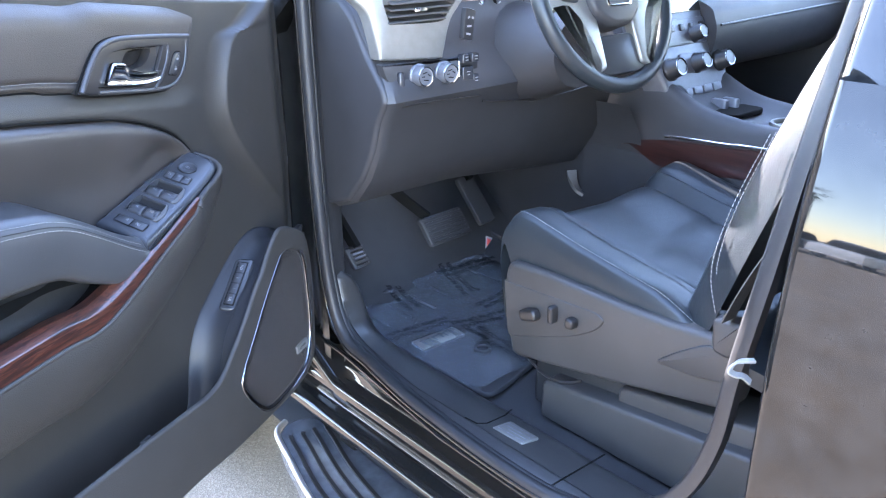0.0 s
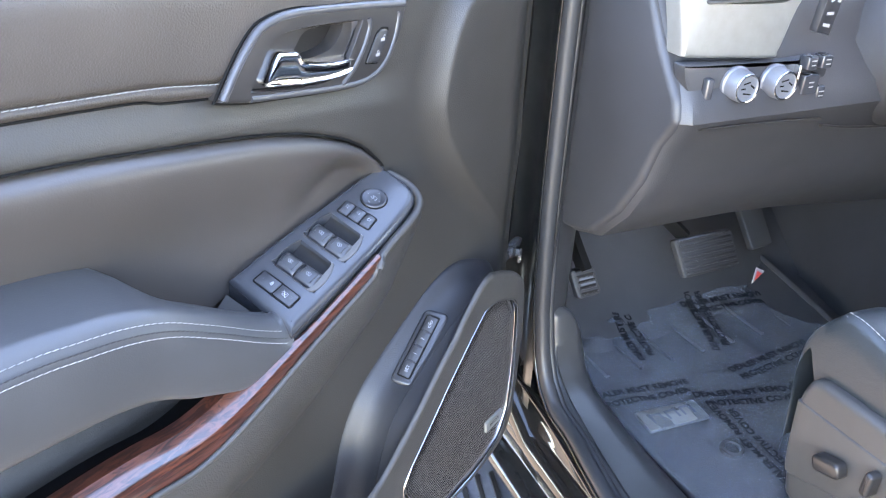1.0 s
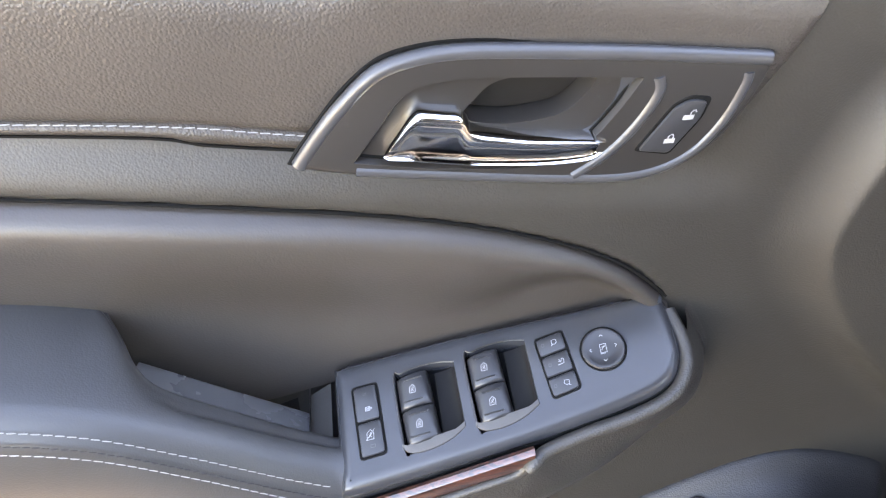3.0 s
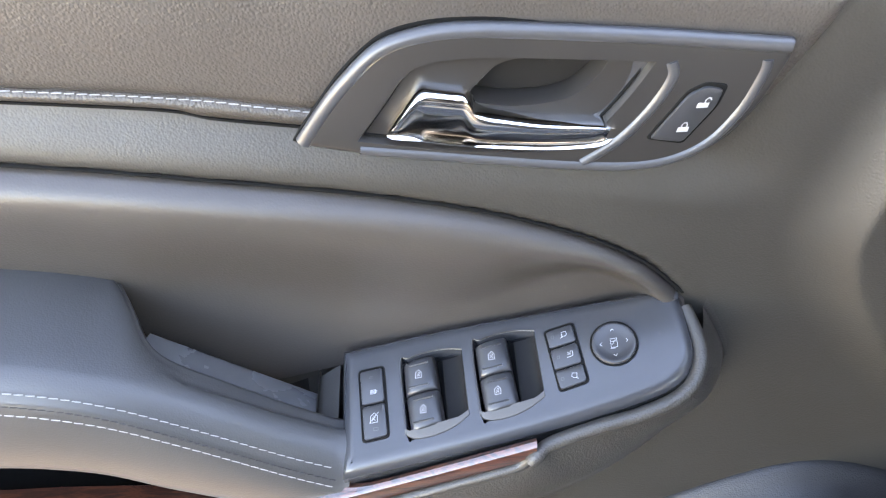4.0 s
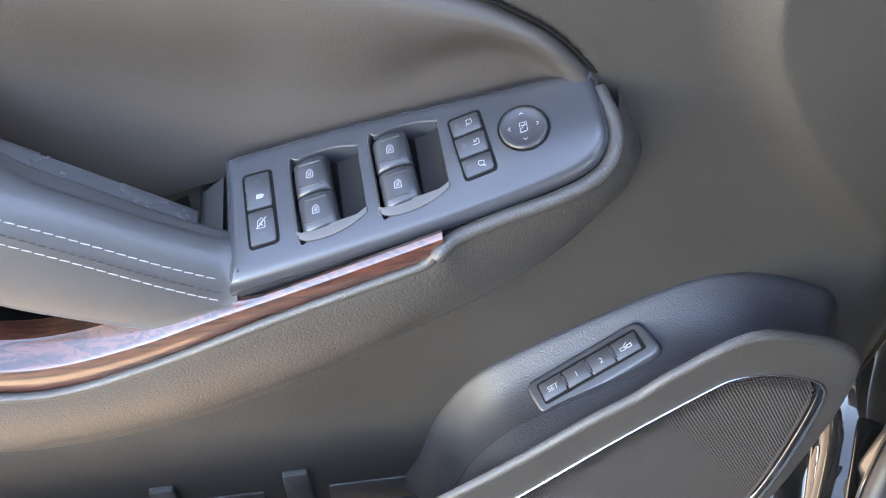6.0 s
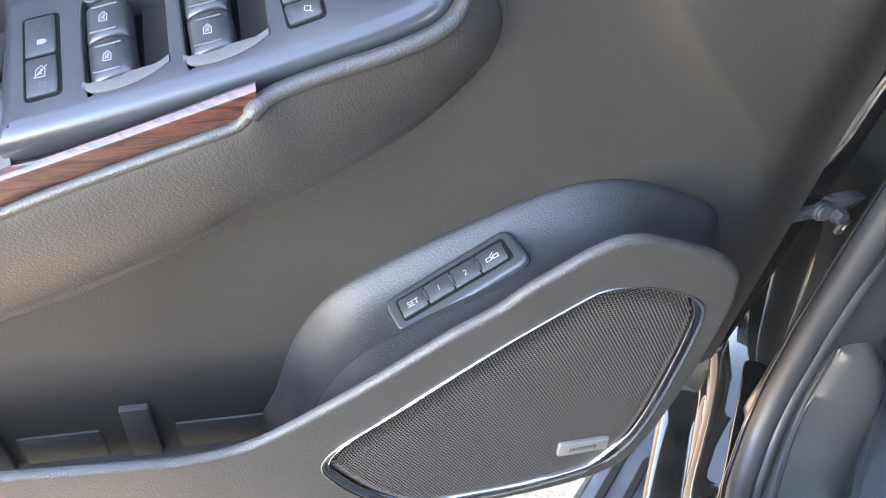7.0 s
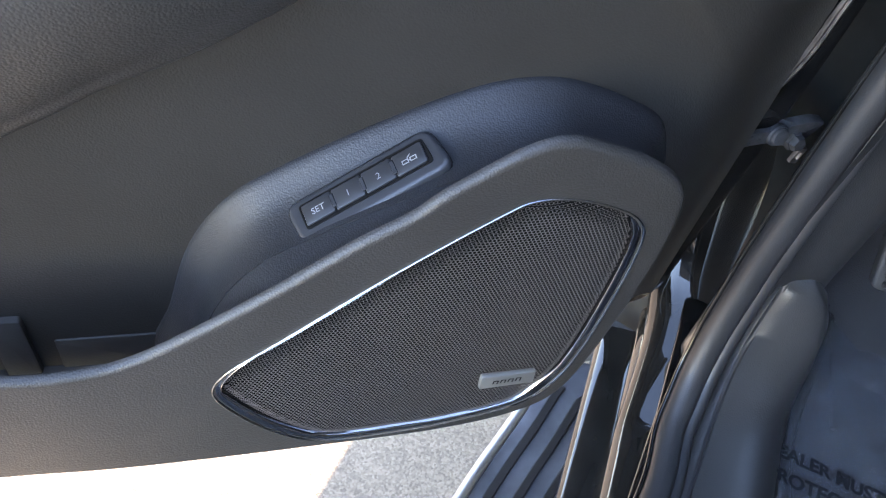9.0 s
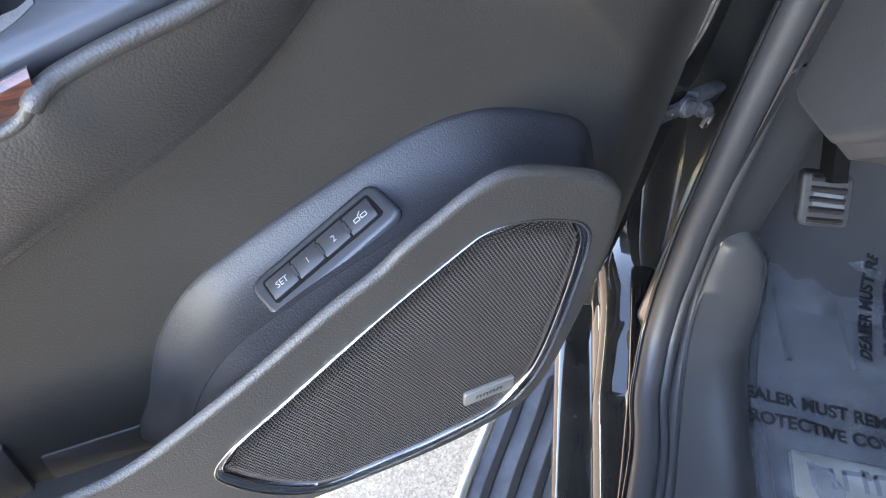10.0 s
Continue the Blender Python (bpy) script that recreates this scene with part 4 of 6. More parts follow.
for (cu, cz), d in zip(cells, far):
    k0 = len(verts)
    for rad in (0.577 * pitch, 0.45 * pitch):
        for hx in hexa:
            a, b = cu + rad * hx[0], cz + rad * hx[1]
            verts.append(D(a, face_n(a, b) + 0.0015 - 0.0105 * (1 - math.sqrt(1 - max(0.0, 1 - d / 0.014) ** 2)), b))
    for i in range(6):
        faces.append((k0 + i, k0 + (i + 1) % 6, k0 + 6 + (i + 1) % 6, k0 + 6 + i))
me = bpy.data.meshes.new("speaker_grille")
me.from_pydata(verts, [], faces)
M_VOID = mat("black_speaker_cloth", (0.004, 0.004, 0.004), 0.9, spec=0.1)
M_GRILLE = mat("bronze_grey_grille", (0.24, 0.215, 0.20), 0.30, 0.6)
me.materials.append(M_GRILLE)
gr = new("speaker_grille", me)
gr.parent = DOOR
gr["label"] = "perforated bronze-grey metal speaker grille"
part("grille_backing", slab(GR, lambda a, b, h: D(a, face_n(a, b) - 0.0115 + h, b), 0.002, 0.0005, 1), M_VOID, DOOR, here=True)
badge = part("speaker_badge", slab(rounded([(0.3465, 0.8050), (0.3935, 0.8035), (0.3920, 0.8205), (0.3455, 0.8225)], 0.002), lambda a, b, h: D(a, face_n(a, b) + 0.0035 + h, b), 0.004, 0.0012, 2), M_SILVER, DOOR, "small silver maker plate", here=True)
for a in (0.357, 0.3634, 0.3698, 0.3762):
    part("badge_mark", strokes([[(a, 0.8115), (a + 0.0004, 0.8155), (a + 0.0040, 0.8150), (a + 0.0036, 0.8110)]], 0.0011, lambda p, q: D(p, face_n(p, q) + 0.0038, q)), M_WELL, badge, here=True, smooth=0)

# memory buttons on the pod's ledge
MEX = (D(0.274, 0.039, 1.0095) - D(0.2195, 0.0455, 0.9735)).normalized()
MEZ = Vector((-0.60, -0.30, 1.0)).normalized()
ME0 = D(0.2195, 0.0455, 0.9735) - MEX * 0.0118 - MEZ * 0.0014
MEZ = (MEZ - MEX * MEZ.dot(MEX)).normalized()
MEY = MEX.cross(MEZ) * -1


def Q(a, b, h=0.0):
    return ME0 + MEX * a + MEY * -b + MEZ * h


if Q(0, 0.01).y > ME0.y:
    MEY = -MEY
MEM_L = 0.0925
mem = part("memory_plate", slab(rounded([(-0.0115, -0.0150), (MEM_L + 0.004, -0.0170), (MEM_L + 0.010, 0.0170), (-0.0070, 0.0195)], 0.010), lambda a, b, h: Q(a, b, h + 0.0038), 0.012, 0.0045, 5), M_SATIN, DOOR, "satin memory seat switch plate", here=True)
part("plate_gap", slab(rounded([(-0.0010, -0.0094), (MEM_L - 0.0026, -0.0104), (MEM_L - 0.0006, 0.0084), (-0.0002, 0.0094)], 0.003), lambda a, b, h: Q(a, b, h + 0.0043), 0.001, 0.0003, 1), M_WELL, mem, here=True)
xs = [0.0008, 0.0228, 0.0448, 0.0668, MEM_L - 0.0035]
for k, word in enumerate(("SET", "1", "2", "")):
    a0, a1 = xs[k] + 0.0004, xs[k + 1] - 0.0004
    bt = part("memory_button", slab(rounded([(a0, -0.0078), (a1, -0.0080), (a1, 0.0068), (a0, 0.0072)], 0.0016), lambda a, b, h: Q(a, b, h + 0.0056), 0.003, 0.0009, 2), M_BUTTON, mem, "black memory seat button", here=True)
    c = (a0 + a1) / 2
    if word:
        part("print", letters(word, 0.0062, lambda a, b: Q(c + a, -b, 0.0058)), M_WHITE, bt, here=True, smooth=0)
    else:
        part("print", strokes([[(-0.006, 0.002), (-0.001, 0.002), (-0.001, -0.001), (-0.006, -0.001), (-0.006, 0.002)], [(0.001, 0.002), (0.006, 0.002), (0.006, -0.001), (0.001, -0.001), (0.001, 0.002)], [(-0.001, 0.0005), (0.001, 0.0005)], [(-0.001, -0.002), (0.002, -0.004)]], 0.0008, lambda a, b: Q(c + a * 0.8, b * 0.8, 0.0058)), M_WHITE, bt, here=True, smooth=0)
    if k:
        part("key_divider", slab(rounded([(xs[k] - 0.0017, -0.0050), (xs[k] + 0.0013, -0.0052), (xs[k] + 0.0015, 0.0042), (xs[k] - 0.0015, 0.0044)], 0.0005), lambda a, b, h: Q(a, b, h + 0.0061), 0.002, 0.0004, 1), M_SATIN, mem, here=True)


# ---- ground ----
GZ = 0.05
rows = [[(x, y, GZ) for y in (-400, -40, -12, -4, 0, 4, 12, 40, 400)] for x in (-400, -40, -12, -4, 0, 4, 12, 40, 400)]
tagged(part("ground", sheet(rows), M_ASPHALT), "worn grey asphalt of a sunlit parking lot", "ground", kind="structure")

# ---- car body round the door opening ----
BODY = thing("car_body", pose(0.84, 0.5, GZ), "glossy black sport utility vehicle body with open doorway", "car")


# rear door skin: its lean grows towards the window
side_x = line_of([(0.45, 0.875), (0.6, 0.845), (0.8, 0.832), (0.95, 0.831), (1.13, 0.838), (1.28, 0.856), (1.41, 0.888), (1.53, 0.936), (1.72, 1.02), (1.92, 1.11)])
zs = np.linspace(0.50, 1.44, 40)
part("rear_door", sheet([[(side_x(z), y, z) for z in zs] for y in (0.392, 0.30, 0.15, 0.0, -0.3, -0.62)] ), M_PAINT, BODY, "glossy black rear door", smooth=60)
rows = []
for k in range(9):
    a = math.pi / 2 * k / 8
    rows.append([(side_x(z) + 0.014 * (1 - math.cos(a)), 0.392 + 0.010 * math.sin(a), z) for z in zs])
rows.append([(side_x(z) + 0.05, 0.403, z) for z in zs])
part("rear_door_edge", sheet(rows), M_PAINT, BODY, smooth=60)
part("rear_window", sheet([[(side_x(z) + 0.008, y, z) for z in np.linspace(1.45, 1.88, 8)] for y in (0.28, -0.1, -0.62)]), M_PAINT, BODY, "dark tinted rear window glass", smooth=60)
part("rear_quarter", sheet([[(side_x(z), y, z) for z in np.linspace(0.55, 1.88, 30)] for y in (-0.625, -1.2, -2.4)]), M_PAINT, BODY, smooth=60)
# B pillar behind the door opening
rows = []
for z in np.linspace(0.60, 1.90, 40):
    x = side_x(z)
    rows.append([(x + 0.055, 0.30, z), (x + 0.05, 0.408, z), (x + 0.058, 0.420, z), (x + 0.075, 0.432, z), (x + 0.095, 0.437, z), (x + 0.13, 0.44, z), (x + 0.16, 0.40, z), (x + 0.17, 0.30, z)])
part("centre_pillar", sheet(rows), M_PAINT, BODY, smooth=50)
part("pillar_trim", sheet([[(x, y, z) for x, y in ((side_x(z) + 0.125, 0.452), (side_x(z) + 0.145, 0.458), (side_x(z) + 0.175, 0.44), (side_x(z) + 0.19, 0.30))] for z in np.linspace(0.78, 1.9, 24)]), M_DASH, BODY, "pale pillar trim", smooth=60)
# rocker under the doorway
flange = line_of([(-0.6, 0.905), (0.9, 0.909), (1.10, 0.921), (1.24, 0.937), (1.35, 0.951), (1.45, 0.960), (1.6, 0.966)])
rows = []
for y in np.linspace(-0.6, 1.60, 24):
    fx = flange(y)
    sec = [(fx + 0.03, 0.702), (fx - 0.006, 0.699), (fx - 0.008, 0.690), (fx + 0.004, 0.682), (max(fx + 0.02, 0.948), 0.650), (0.966, 0.630), (0.960, 0.624), (0.950, 0.6210), (0.9405, 0.6165), (0.9340, 0.608), (0.9325, 0.597), (0.9365, 0.584), (0.942, 0.572), (0.943, 0.563), (0.937, 0.5575), (0.924, 0.555), (0.910, 0.5510), (0.9025, 0.545), (0.9005, 0.536), (0.904, 0.527), (0.925, 0.522), (0.95, 0.46)]
    rows.append([(x, y, z) for x, z in cr(sec, 4)])
part("rocker", sheet(rows), M_PAINT, BODY, "glossy black rocker panel", smooth=60)
# hinge pillar and front wing
jamb = cr([(0.962, 1.478), (0.958, 1.500), (0.966, 1.53), (0.985, 1.575), (0.985, 1.62), (0.955, 1.655), (0.91, 1.668), (0.872, 1.672), (0.858, 1.664), (0.846, 1.656), (0.842, 1.668)], 5)
rows = []
for z in np.linspace(0.52, 1.50, 40):
    foot = 0.075 * step(0.86, 0.62, z)
    rows.append([(x, y - foot * step(1.47, 1.56, y) * 0.4, z) for x, y in jamb])
part("hinge_pillar", sheet(rows), M_JAMB, BODY, "glossy black hinge pillar", smooth=60)
part("front_wing", sheet([[(side_x(min(z, 1.30)) - 0.002, y, z) for z in np.linspace(0.55, 1.30, 24)] for y in (1.668, 1.8, 2.1, 2.5, 3.2)]), M_PAINT, BODY, "glossy black front wing", smooth=60)
part("bonnet", sheet([[(x, y, z) for x, z in ((0.89, 1.28), (0.98, 1.34), (1.3, 1.38), (1.81, 1.40), (2.3, 1.38), (2.72, 1.28))] for y in (1.95, 2.4, 3.2)]), M_PAINT, BODY, smooth=60)
for z in (0.82, 1.22):
    part("door_hinge", slab(rounded([(0.868, z - 0.03), (0.955, z - 0.034), (0.955, z + 0.034), (0.868, z + 0.03)], 0.012), lambda a, b, h: (a, 1.640 - h - 0.010, b), 0.02, 0.004, 2), M_JAMB, BODY)
    bm = lathe([(0.009, -0.045), (0.010, -0.04), (0.010, 0.04), (0.009, 0.045)], 14)
    bm.transform(pose(0.885, 1.625, z))
    part("hinge_pin", bm, M_JAMB, BODY)
# A pillar, roof, windscreen and the far side close the cabin
apil = cr([(0.955, 1.62, 1.40), (0.99, 1.45, 1.56), (1.05, 1.28, 1.76), (1.11, 1.12, 1.88)], 6)
part("windscreen_pillar", sweep(apil, [(-0.05, -0.03), (0.04, -0.04), (0.05, 0.03), (-0.03, 0.04)]), M_PAINT, BODY)
part("roof", loft([[(x, y, z) for x, z in ((1.10, 1.89), (1.2, 1.93), (1.81, 1.96), (2.42, 1.93), (2.52, 1.89), (2.4, 1.86), (1.81, 1.885), (1.22, 1.86))] for y in (1.14, 0.4, -0.8, -2.4)]), M_PAINT, BODY, smooth=60)
part("roof_rail", sweep(cr([(1.105, 1.0, 1.87), (1.10, 0.4, 1.88), (1.10, -0.6, 1.88), (1.10, -2.4, 1.86)], 5), circle(0.035, 8)), M_PAINT, BODY)
g = part("windscreen", sheet([[(x, 1.95, 1.34), (x, 1.50, 1.67), (x, 1.12, 1.90)] for x in (1.0, 1.4, 1.81, 2.2, 2.62)]), M_GLASS, BODY)
g.visible_shadow = False
MID = 1.815
part("far_side", sheet([[(2 * MID - side_x(z), y, z) for z in np.linspace(0.50, 1.44, 16)] for y in (-2.4, -1.2, 0, 0.9, 1.7)]), M_PAINT, BODY, "glossy black far side doors", smooth=60)
part("far_wing", sheet([[(2 * MID - side_x(min(z, 1.30)), y, z) for z in np.linspace(0.55, 1.30, 10)] for y in (1.7, 2.1, 3.2)]), M_PAINT, BODY, smooth=60)
part("far_rear_window", sheet([[(2 * MID - side_x(z) - 0.008, y, z) for z in np.linspace(1.44, 1.88, 8)] for y in (-2.4, -1.0, 0.30)]), M_PAINT, BODY, "dark tinted far side glass", smooth=60)
g = part("far_window", sheet([[(2 * MID - side_x(z) - 0.008, y, z) for z in np.linspace(1.44, 1.88, 8)] for y in (0.36, 0.8, 1.14, 1.50)]), M_GLASS, BODY, "clear front passenger window", smooth=60)
g.visible_shadow = False
part("far_pillar", sweep([(2 * MID - p[0], p[1], p[2]) for p in apil], [(-0.05, -0.03), (0.04, -0.04), (0.05, 0.03), (-0.03, 0.04)]), M_PAINT, BODY)
part("far_door_trim", sheet([[(2.62, y, z) for z in (0.68, 1.1, 1.4)] for y in (-2.4, 0, 1.7)]), M_DASH, BODY)
part("tailgate", sheet([[(side_x(z) + (2 * MID - 2 * side_x(z)) * k, -2.4 + 0.10 * max(0, z - 1.2), z) for k in (0, 0.15, 0.5, 0.85, 1)] for z in np.linspace(0.50, 1.88, 20)]), M_PAINT, BODY, "glossy black tailgate", smooth=60)
part("firewall", sheet([[(x, 1.95, z) for z in (0.5, 1.0, 1.38)] for x in (0.86, 1.8, 2.75)]), M_PLAST, BODY)
part("cabin_floor", sheet([[(0.985, y, z), (1.03, y, z), (1.7, y, z), (2.62, y, z)] for y, z in ((-2.4, 0.66), (1.50, 0.66), (1.62, 0.69), (1.80, 0.86), (1.93, 1.05))]), M_RUBBER, BODY, "black carpeted cabin floor")

# front end and wheel, which shade the ground beside the door
part("front_end", loft([[(x, y, z) for y, z in cr([(3.05, 0.30), (3.25, 0.34), (3.30, 0.7), (3.26, 1.1), (3.18, 1.26), (3.0, 1.2), (2.95, 0.6)], 4, True)] for x in (0.86, 1.2, 1.81, 2.4, 2.76)]), M_PAINT, BODY, "glossy black front end", smooth=60)
part("under_shield", sheet([[(x, y, z) for y, z in ((3.1, 0.30), (2.9, 0.34), (1.9, 0.40), (-2.3, 0.40))] for x in (0.92, 1.8, 2.7)]), M_RUBBER, BODY)
part("inner_wing", sheet([[(0.87, y, z) for z in (0.28, 0.56)] for y in (2.85, 3.1)]), M_PAINT, BODY)
bm = lathe([(0.20, -0.13), (0.30, -0.135), (0.385, -0.125), (0.405, -0.09), (0.405, 0.09), (0.385, 0.125), (0.30, 0.135), (0.20, 0.13)], 48)
bm.transform(pose(0.99, 2.35, GZ + 0.405, 0, 90, 0))
wheel_ = part("front_wheel", bm, M_RUBBER, BODY, "black tyre on a silver rim", smooth=40)
bm = lathe([(0.215, -0.10), (0.25, -0.125), (0.23, -0.10), (0.06, -0.085), (0.01, -0.09)], 40)
bm.transform(pose(0.99, 2.35, GZ + 0.405, 0, 90, 0))
part("rim", bm, M_SILVER, wheel_, smooth=40)
for x, y, side_ in ((0.99, -1.55, 1), (2.64, 2.35, -1), (2.64, -1.55, -1)):
    bm = lathe([(0.20, -0.13), (0.30, -0.135), (0.385, -0.125), (0.405, -0.09), (0.405, 0.09), (0.385, 0.125), (0.30, 0.135), (0.20, 0.13)], 48)
    bm.transform(pose(x, y, GZ + 0.405, 0, 90 * side_, 0))
    w_ = part("wheel", bm, M_RUBBER, BODY, "black tyre on a silver rim", smooth=40)
    bm = lathe([(0.215, -0.10), (0.25, -0.125), (0.23, -0.10), (0.06, -0.085), (0.01, -0.09)], 40)
    bm.transform(pose(x, y, GZ + 0.405, 0, 90 * side_, 0))
    part("rim", bm, M_SILVER, w_, smooth=40)

corner = line_of([(1.34, 0.612), (1.425, 0.6145), (1.445, 0.622), (1.50, 0.652), (1.555, 0.684), (1.59, 0.728), (1.62, 0.785), (1.65, 0.87), (1.662, 0.92)])
edge_x = line_of([(1.34, 0.9335), (1.50, 0.9335), (1.56, 0.925), (1.62, 0.895), (1.662, 0.866)])
rows = []
for y in np.linspace(1.38, 1.662, 30):
    e, z = edge_x(y), corner(y)
    w = 0.985 - e
    rows.append([(e + 0.004, y, z - 0.045), (e - 0.002, y, z - 0.016), (e, y, z - 0.004), (e + 0.006, y, z + 0.003), (e + 0.3 * w, y, z + 0.007), (e + 0.7 * w, y, z + 0.011), (e + w, y, z + 0.016)])
part("sill_corner", sheet(rows), M_PAINT, BODY, "glossy black sill corner", smooth=60)

# rubber weather seal round the opening, with an inner bead
SEAL = [(0.958, 1.485, 1.50), (0.958, 1.484, 1.30), (0.958, 1.478, 1.05), (0.959, 1.468, 0.90), (0.960, 1.461, 0.85), (0.960, 1.450, 0.803), (0.960, 1.439, 0.776), (0.960, 1.425, 0.752), (0.959, 1.403, 0.734), (0.957, 1.376, 0.722), (0.957, 1.325, 0.715), (0.943, 1.24, 0.714), (0.924, 1.10, 0.714), (0.911, 0.86, 0.714), (0.915, 0.72, 0.722), (0.935, 0.62, 0.760), (0.948, 0.545, 0.83), (0.952, 0.505, 0.93), (0.955, 0.490, 1.05), (0.967, 0.470, 1.20), (0.992, 0.455, 1.36), (1.03, 0.440, 1.52), (1.09, 0.42, 1.72)]
seal_path = cr(SEAL, 6)
part("weather_seal", sweep(seal_path, [(-0.011, -0.012), (0.006, -0.013), (0.012, -0.006), (0.011, 0.006), (0.004, 0.012), (-0.008, 0.012), (-0.013, 0.003)], (1, 0, 0)), M_SEAL, BODY, "black rubber door seal", smooth=60)
part("seal_bead", sweep([Vector(p) + Vector((0.014, 0, 0)) for p in seal_path], circle(0.007, 8), (1, 0, 0)), M_SEAL, BODY, smooth=60)
part("pinch_flange", sweep([Vector(p) + Vector((-0.0145, 0.004, -0.002)) for p in seal_path[:84]], circle(0.0022, 8), (1, 0, 0)), M_PAINT, BODY, "glossy black door opening flange", smooth=60)

# sill trim with its raised front arch and a scuff plate
sill_up = line_of([(0.5, 0.0), (1.2, 0.0), (1.30, 0.002), (1.36, 0.006), (1.40, 0.013), (1.43, 0.025), (1.45, 0.041), (1.465, 0.065), (1.475, 0.093), (1.482, 0.120), (1.489, 0.136), (1.497, 0.142), (1.51, 0.140), (1.525, 0.12), (1.535, 0.06), (1.54, -0.03)])
rows = []
for y in list(np.linspace(0.60, 1.40, 21)) + list(np.linspace(1.41, 1.54, 40)):
    up = sill_up(y)
    k = step(1.2, 1.45, y)
    g = max(0.962 + 0.022 * k, flange(y) + 0.033)
    rows.append([(flange(y) + 0.010, y, 0.700 + up * 0.2), (max(0.932 + 0.028 * k, flange(y) + 0.018), y, 0.7105 + up * 0.5), (max(0.944 + 0.024 * k, flange(y) + 0.027), y, 0.713 + up * 0.92), (g, y, 0.7135 + up), (g + 0.001, y, 0.7085 + up), (g + 0.004, y, 0.7085 + up), (g + 0.005, y, 0.7125 + up), (1.02, y, 0.709 + up * 0.98), (1.042, y, 0.705 + up * 0.88), (1.058, y, 0.697 + up * 0.74), (1.070, y, 0.686 + up * 0.5), (1.080, y, 0.674 + up * 0.2), (1.088, y, 0.660)])
part("sill_trim", sheet(rows), M_SILL, BODY, "moulded charcoal sill trim", smooth=60)
part("scuff_plate", slab(rounded([(1.022, 0.955), (1.022, 0.882), (0.985, 0.889), (0.982, 0.963)], 0.004), lambda a, b, h: (a, b, 0.7135 + h), 0.006, 0.0015, 2), M_SILVER, BODY, "brushed metal scuff plate")
for k in range(4):
    part("scuff_groove", strokes([[(0.990 + 0.008 * k, 0.955), (0.992 + 0.008 * k, 0.892)]], 0.003, lambda a, b: (a, b, 0.7139)), M_STEEL, BODY, smooth=0)
part("seam_line", strokes([[(0.925, 0.775), (1.07, 0.770)]], 0.004, lambda a, b: (a, b, 0.7142)), M_WELL, BODY, smooth=0)
part("trim_end_seam", strokes([[(0.966, 1.02), (0.969, 0.992), (0.984, 0.979), (1.03, 0.977), (1.055, 0.985)]], 0.004, lambda a, b: (a, b, 0.7130 - 0.1 * max(0, a - 1.02))), M_WELL, BODY, smooth=0)
kick = cr([(0.966, 1.462), (0.978, 1.474), (0.992, 1.484), (1.012, 1.494), (1.030, 1.506), (1.044, 1.524), (1.052, 1.55), (1.056, 1.60), (1.06, 1.82)], 4)
kicks = []
for z in np.linspace(0.66, 1.045, 34):
    fwd = -0.030 * step(0.84, 0.72, z) - 0.05 * max(0, 0.74 - z)
    kicks.append([(x, y + fwd * step(1.56, 1.50, y), z) for x, y in kick])
kicks.append([(x + 0.004, y + 0.006, 1.052) for x, y in kick])
part("kick_panel", sheet(kicks), M_KICK, BODY, "charcoal foot well side panel", smooth=60)
kicks = [[(x + 0.002, y + 0.004, z) for x, y in kick] for z in (1.056, 1.2, 1.4, 1.5)]
part("pillar_trim", sheet(kicks), M_KICK, BODY, "charcoal upper pillar trim", smooth=60)

# door check strap and bracket
STRAP = thing("check_strap", pose(0.95, 1.55, 0.92), "dark steel door check strap between door and pillar", "door hardware")


def along_strap(a, b, h=0.0):
    """a from the door edge towards the pillar, b up, h out of the strap's flat side."""
    return Vector((0.878 + 0.80 * a + 0.60 * h, 1.500 + 0.60 * a - 0.80 * h, 0.945 + b))


arm = part("arm", slab(rounded([(-0.02, -0.0095), (0.052, -0.0065), (0.078, -0.0060), (0.084, 0.0), (0.078, 0.0075), (0.052, 0.0085), (-0.02, 0.0055)], 0.004), along_strap, 0.005, 0.0012, 2, [(rounded([(0.0500, -0.0012), (0.0545, -0.0018), (0.0550, 0.0018), (0.0505, 0.0022)], 0.0015), 0.003, True)]), M_STRAP, STRAP)
for b0, b1 in ((-0.0070, -0.0040), (-0.0040, -0.0022), (0.0030, 0.0050)):
    part("arm_ridge", sweep([along_strap(-0.018, b0, 0.0004), along_strap(0.02, (b0 + b1) / 2, 0.0008), along_strap(0.044, b1, 0.0004)], circle(0.0013, 6), (0, 0, 1)), M_STRAP, arm)
for p, r, deep in (((0.0700, 0.0035), 0.0085, 0.004), ((0.0930, -0.0065), 0.0075, 0.007)):
    bm = lathe([(r * 1.2, -0.004), (r * 1.2, 0.0), (r * 1.1, 0.0012), (r, 0.0012), (r * 0.96, deep * 0.7), (r * 0.8, deep), (0.0005, deep)], 14 if deep < 0.005 else 6)
    bm.transform(Matrix.Translation(along_strap(p[0], p[1], 0.001)) @ Vector((0.60, -0.80, 0.25)).to_track_quat("Z", "Y").to_matrix().to_4x4())
    part("bolt", bm, M_STRAP, STRAP, smooth=30)
part("bracket", slab(rounded([(0.074, -0.012), (0.098, -0.019), (0.112, -0.006), (0.120, 0.008), (0.104, 0.012), (0.082, 0.010)], 0.004), lambda a, b, h: along_strap(a, b, h - 0.002), 0.010, 0.003, 2), M_STRAP, STRAP)
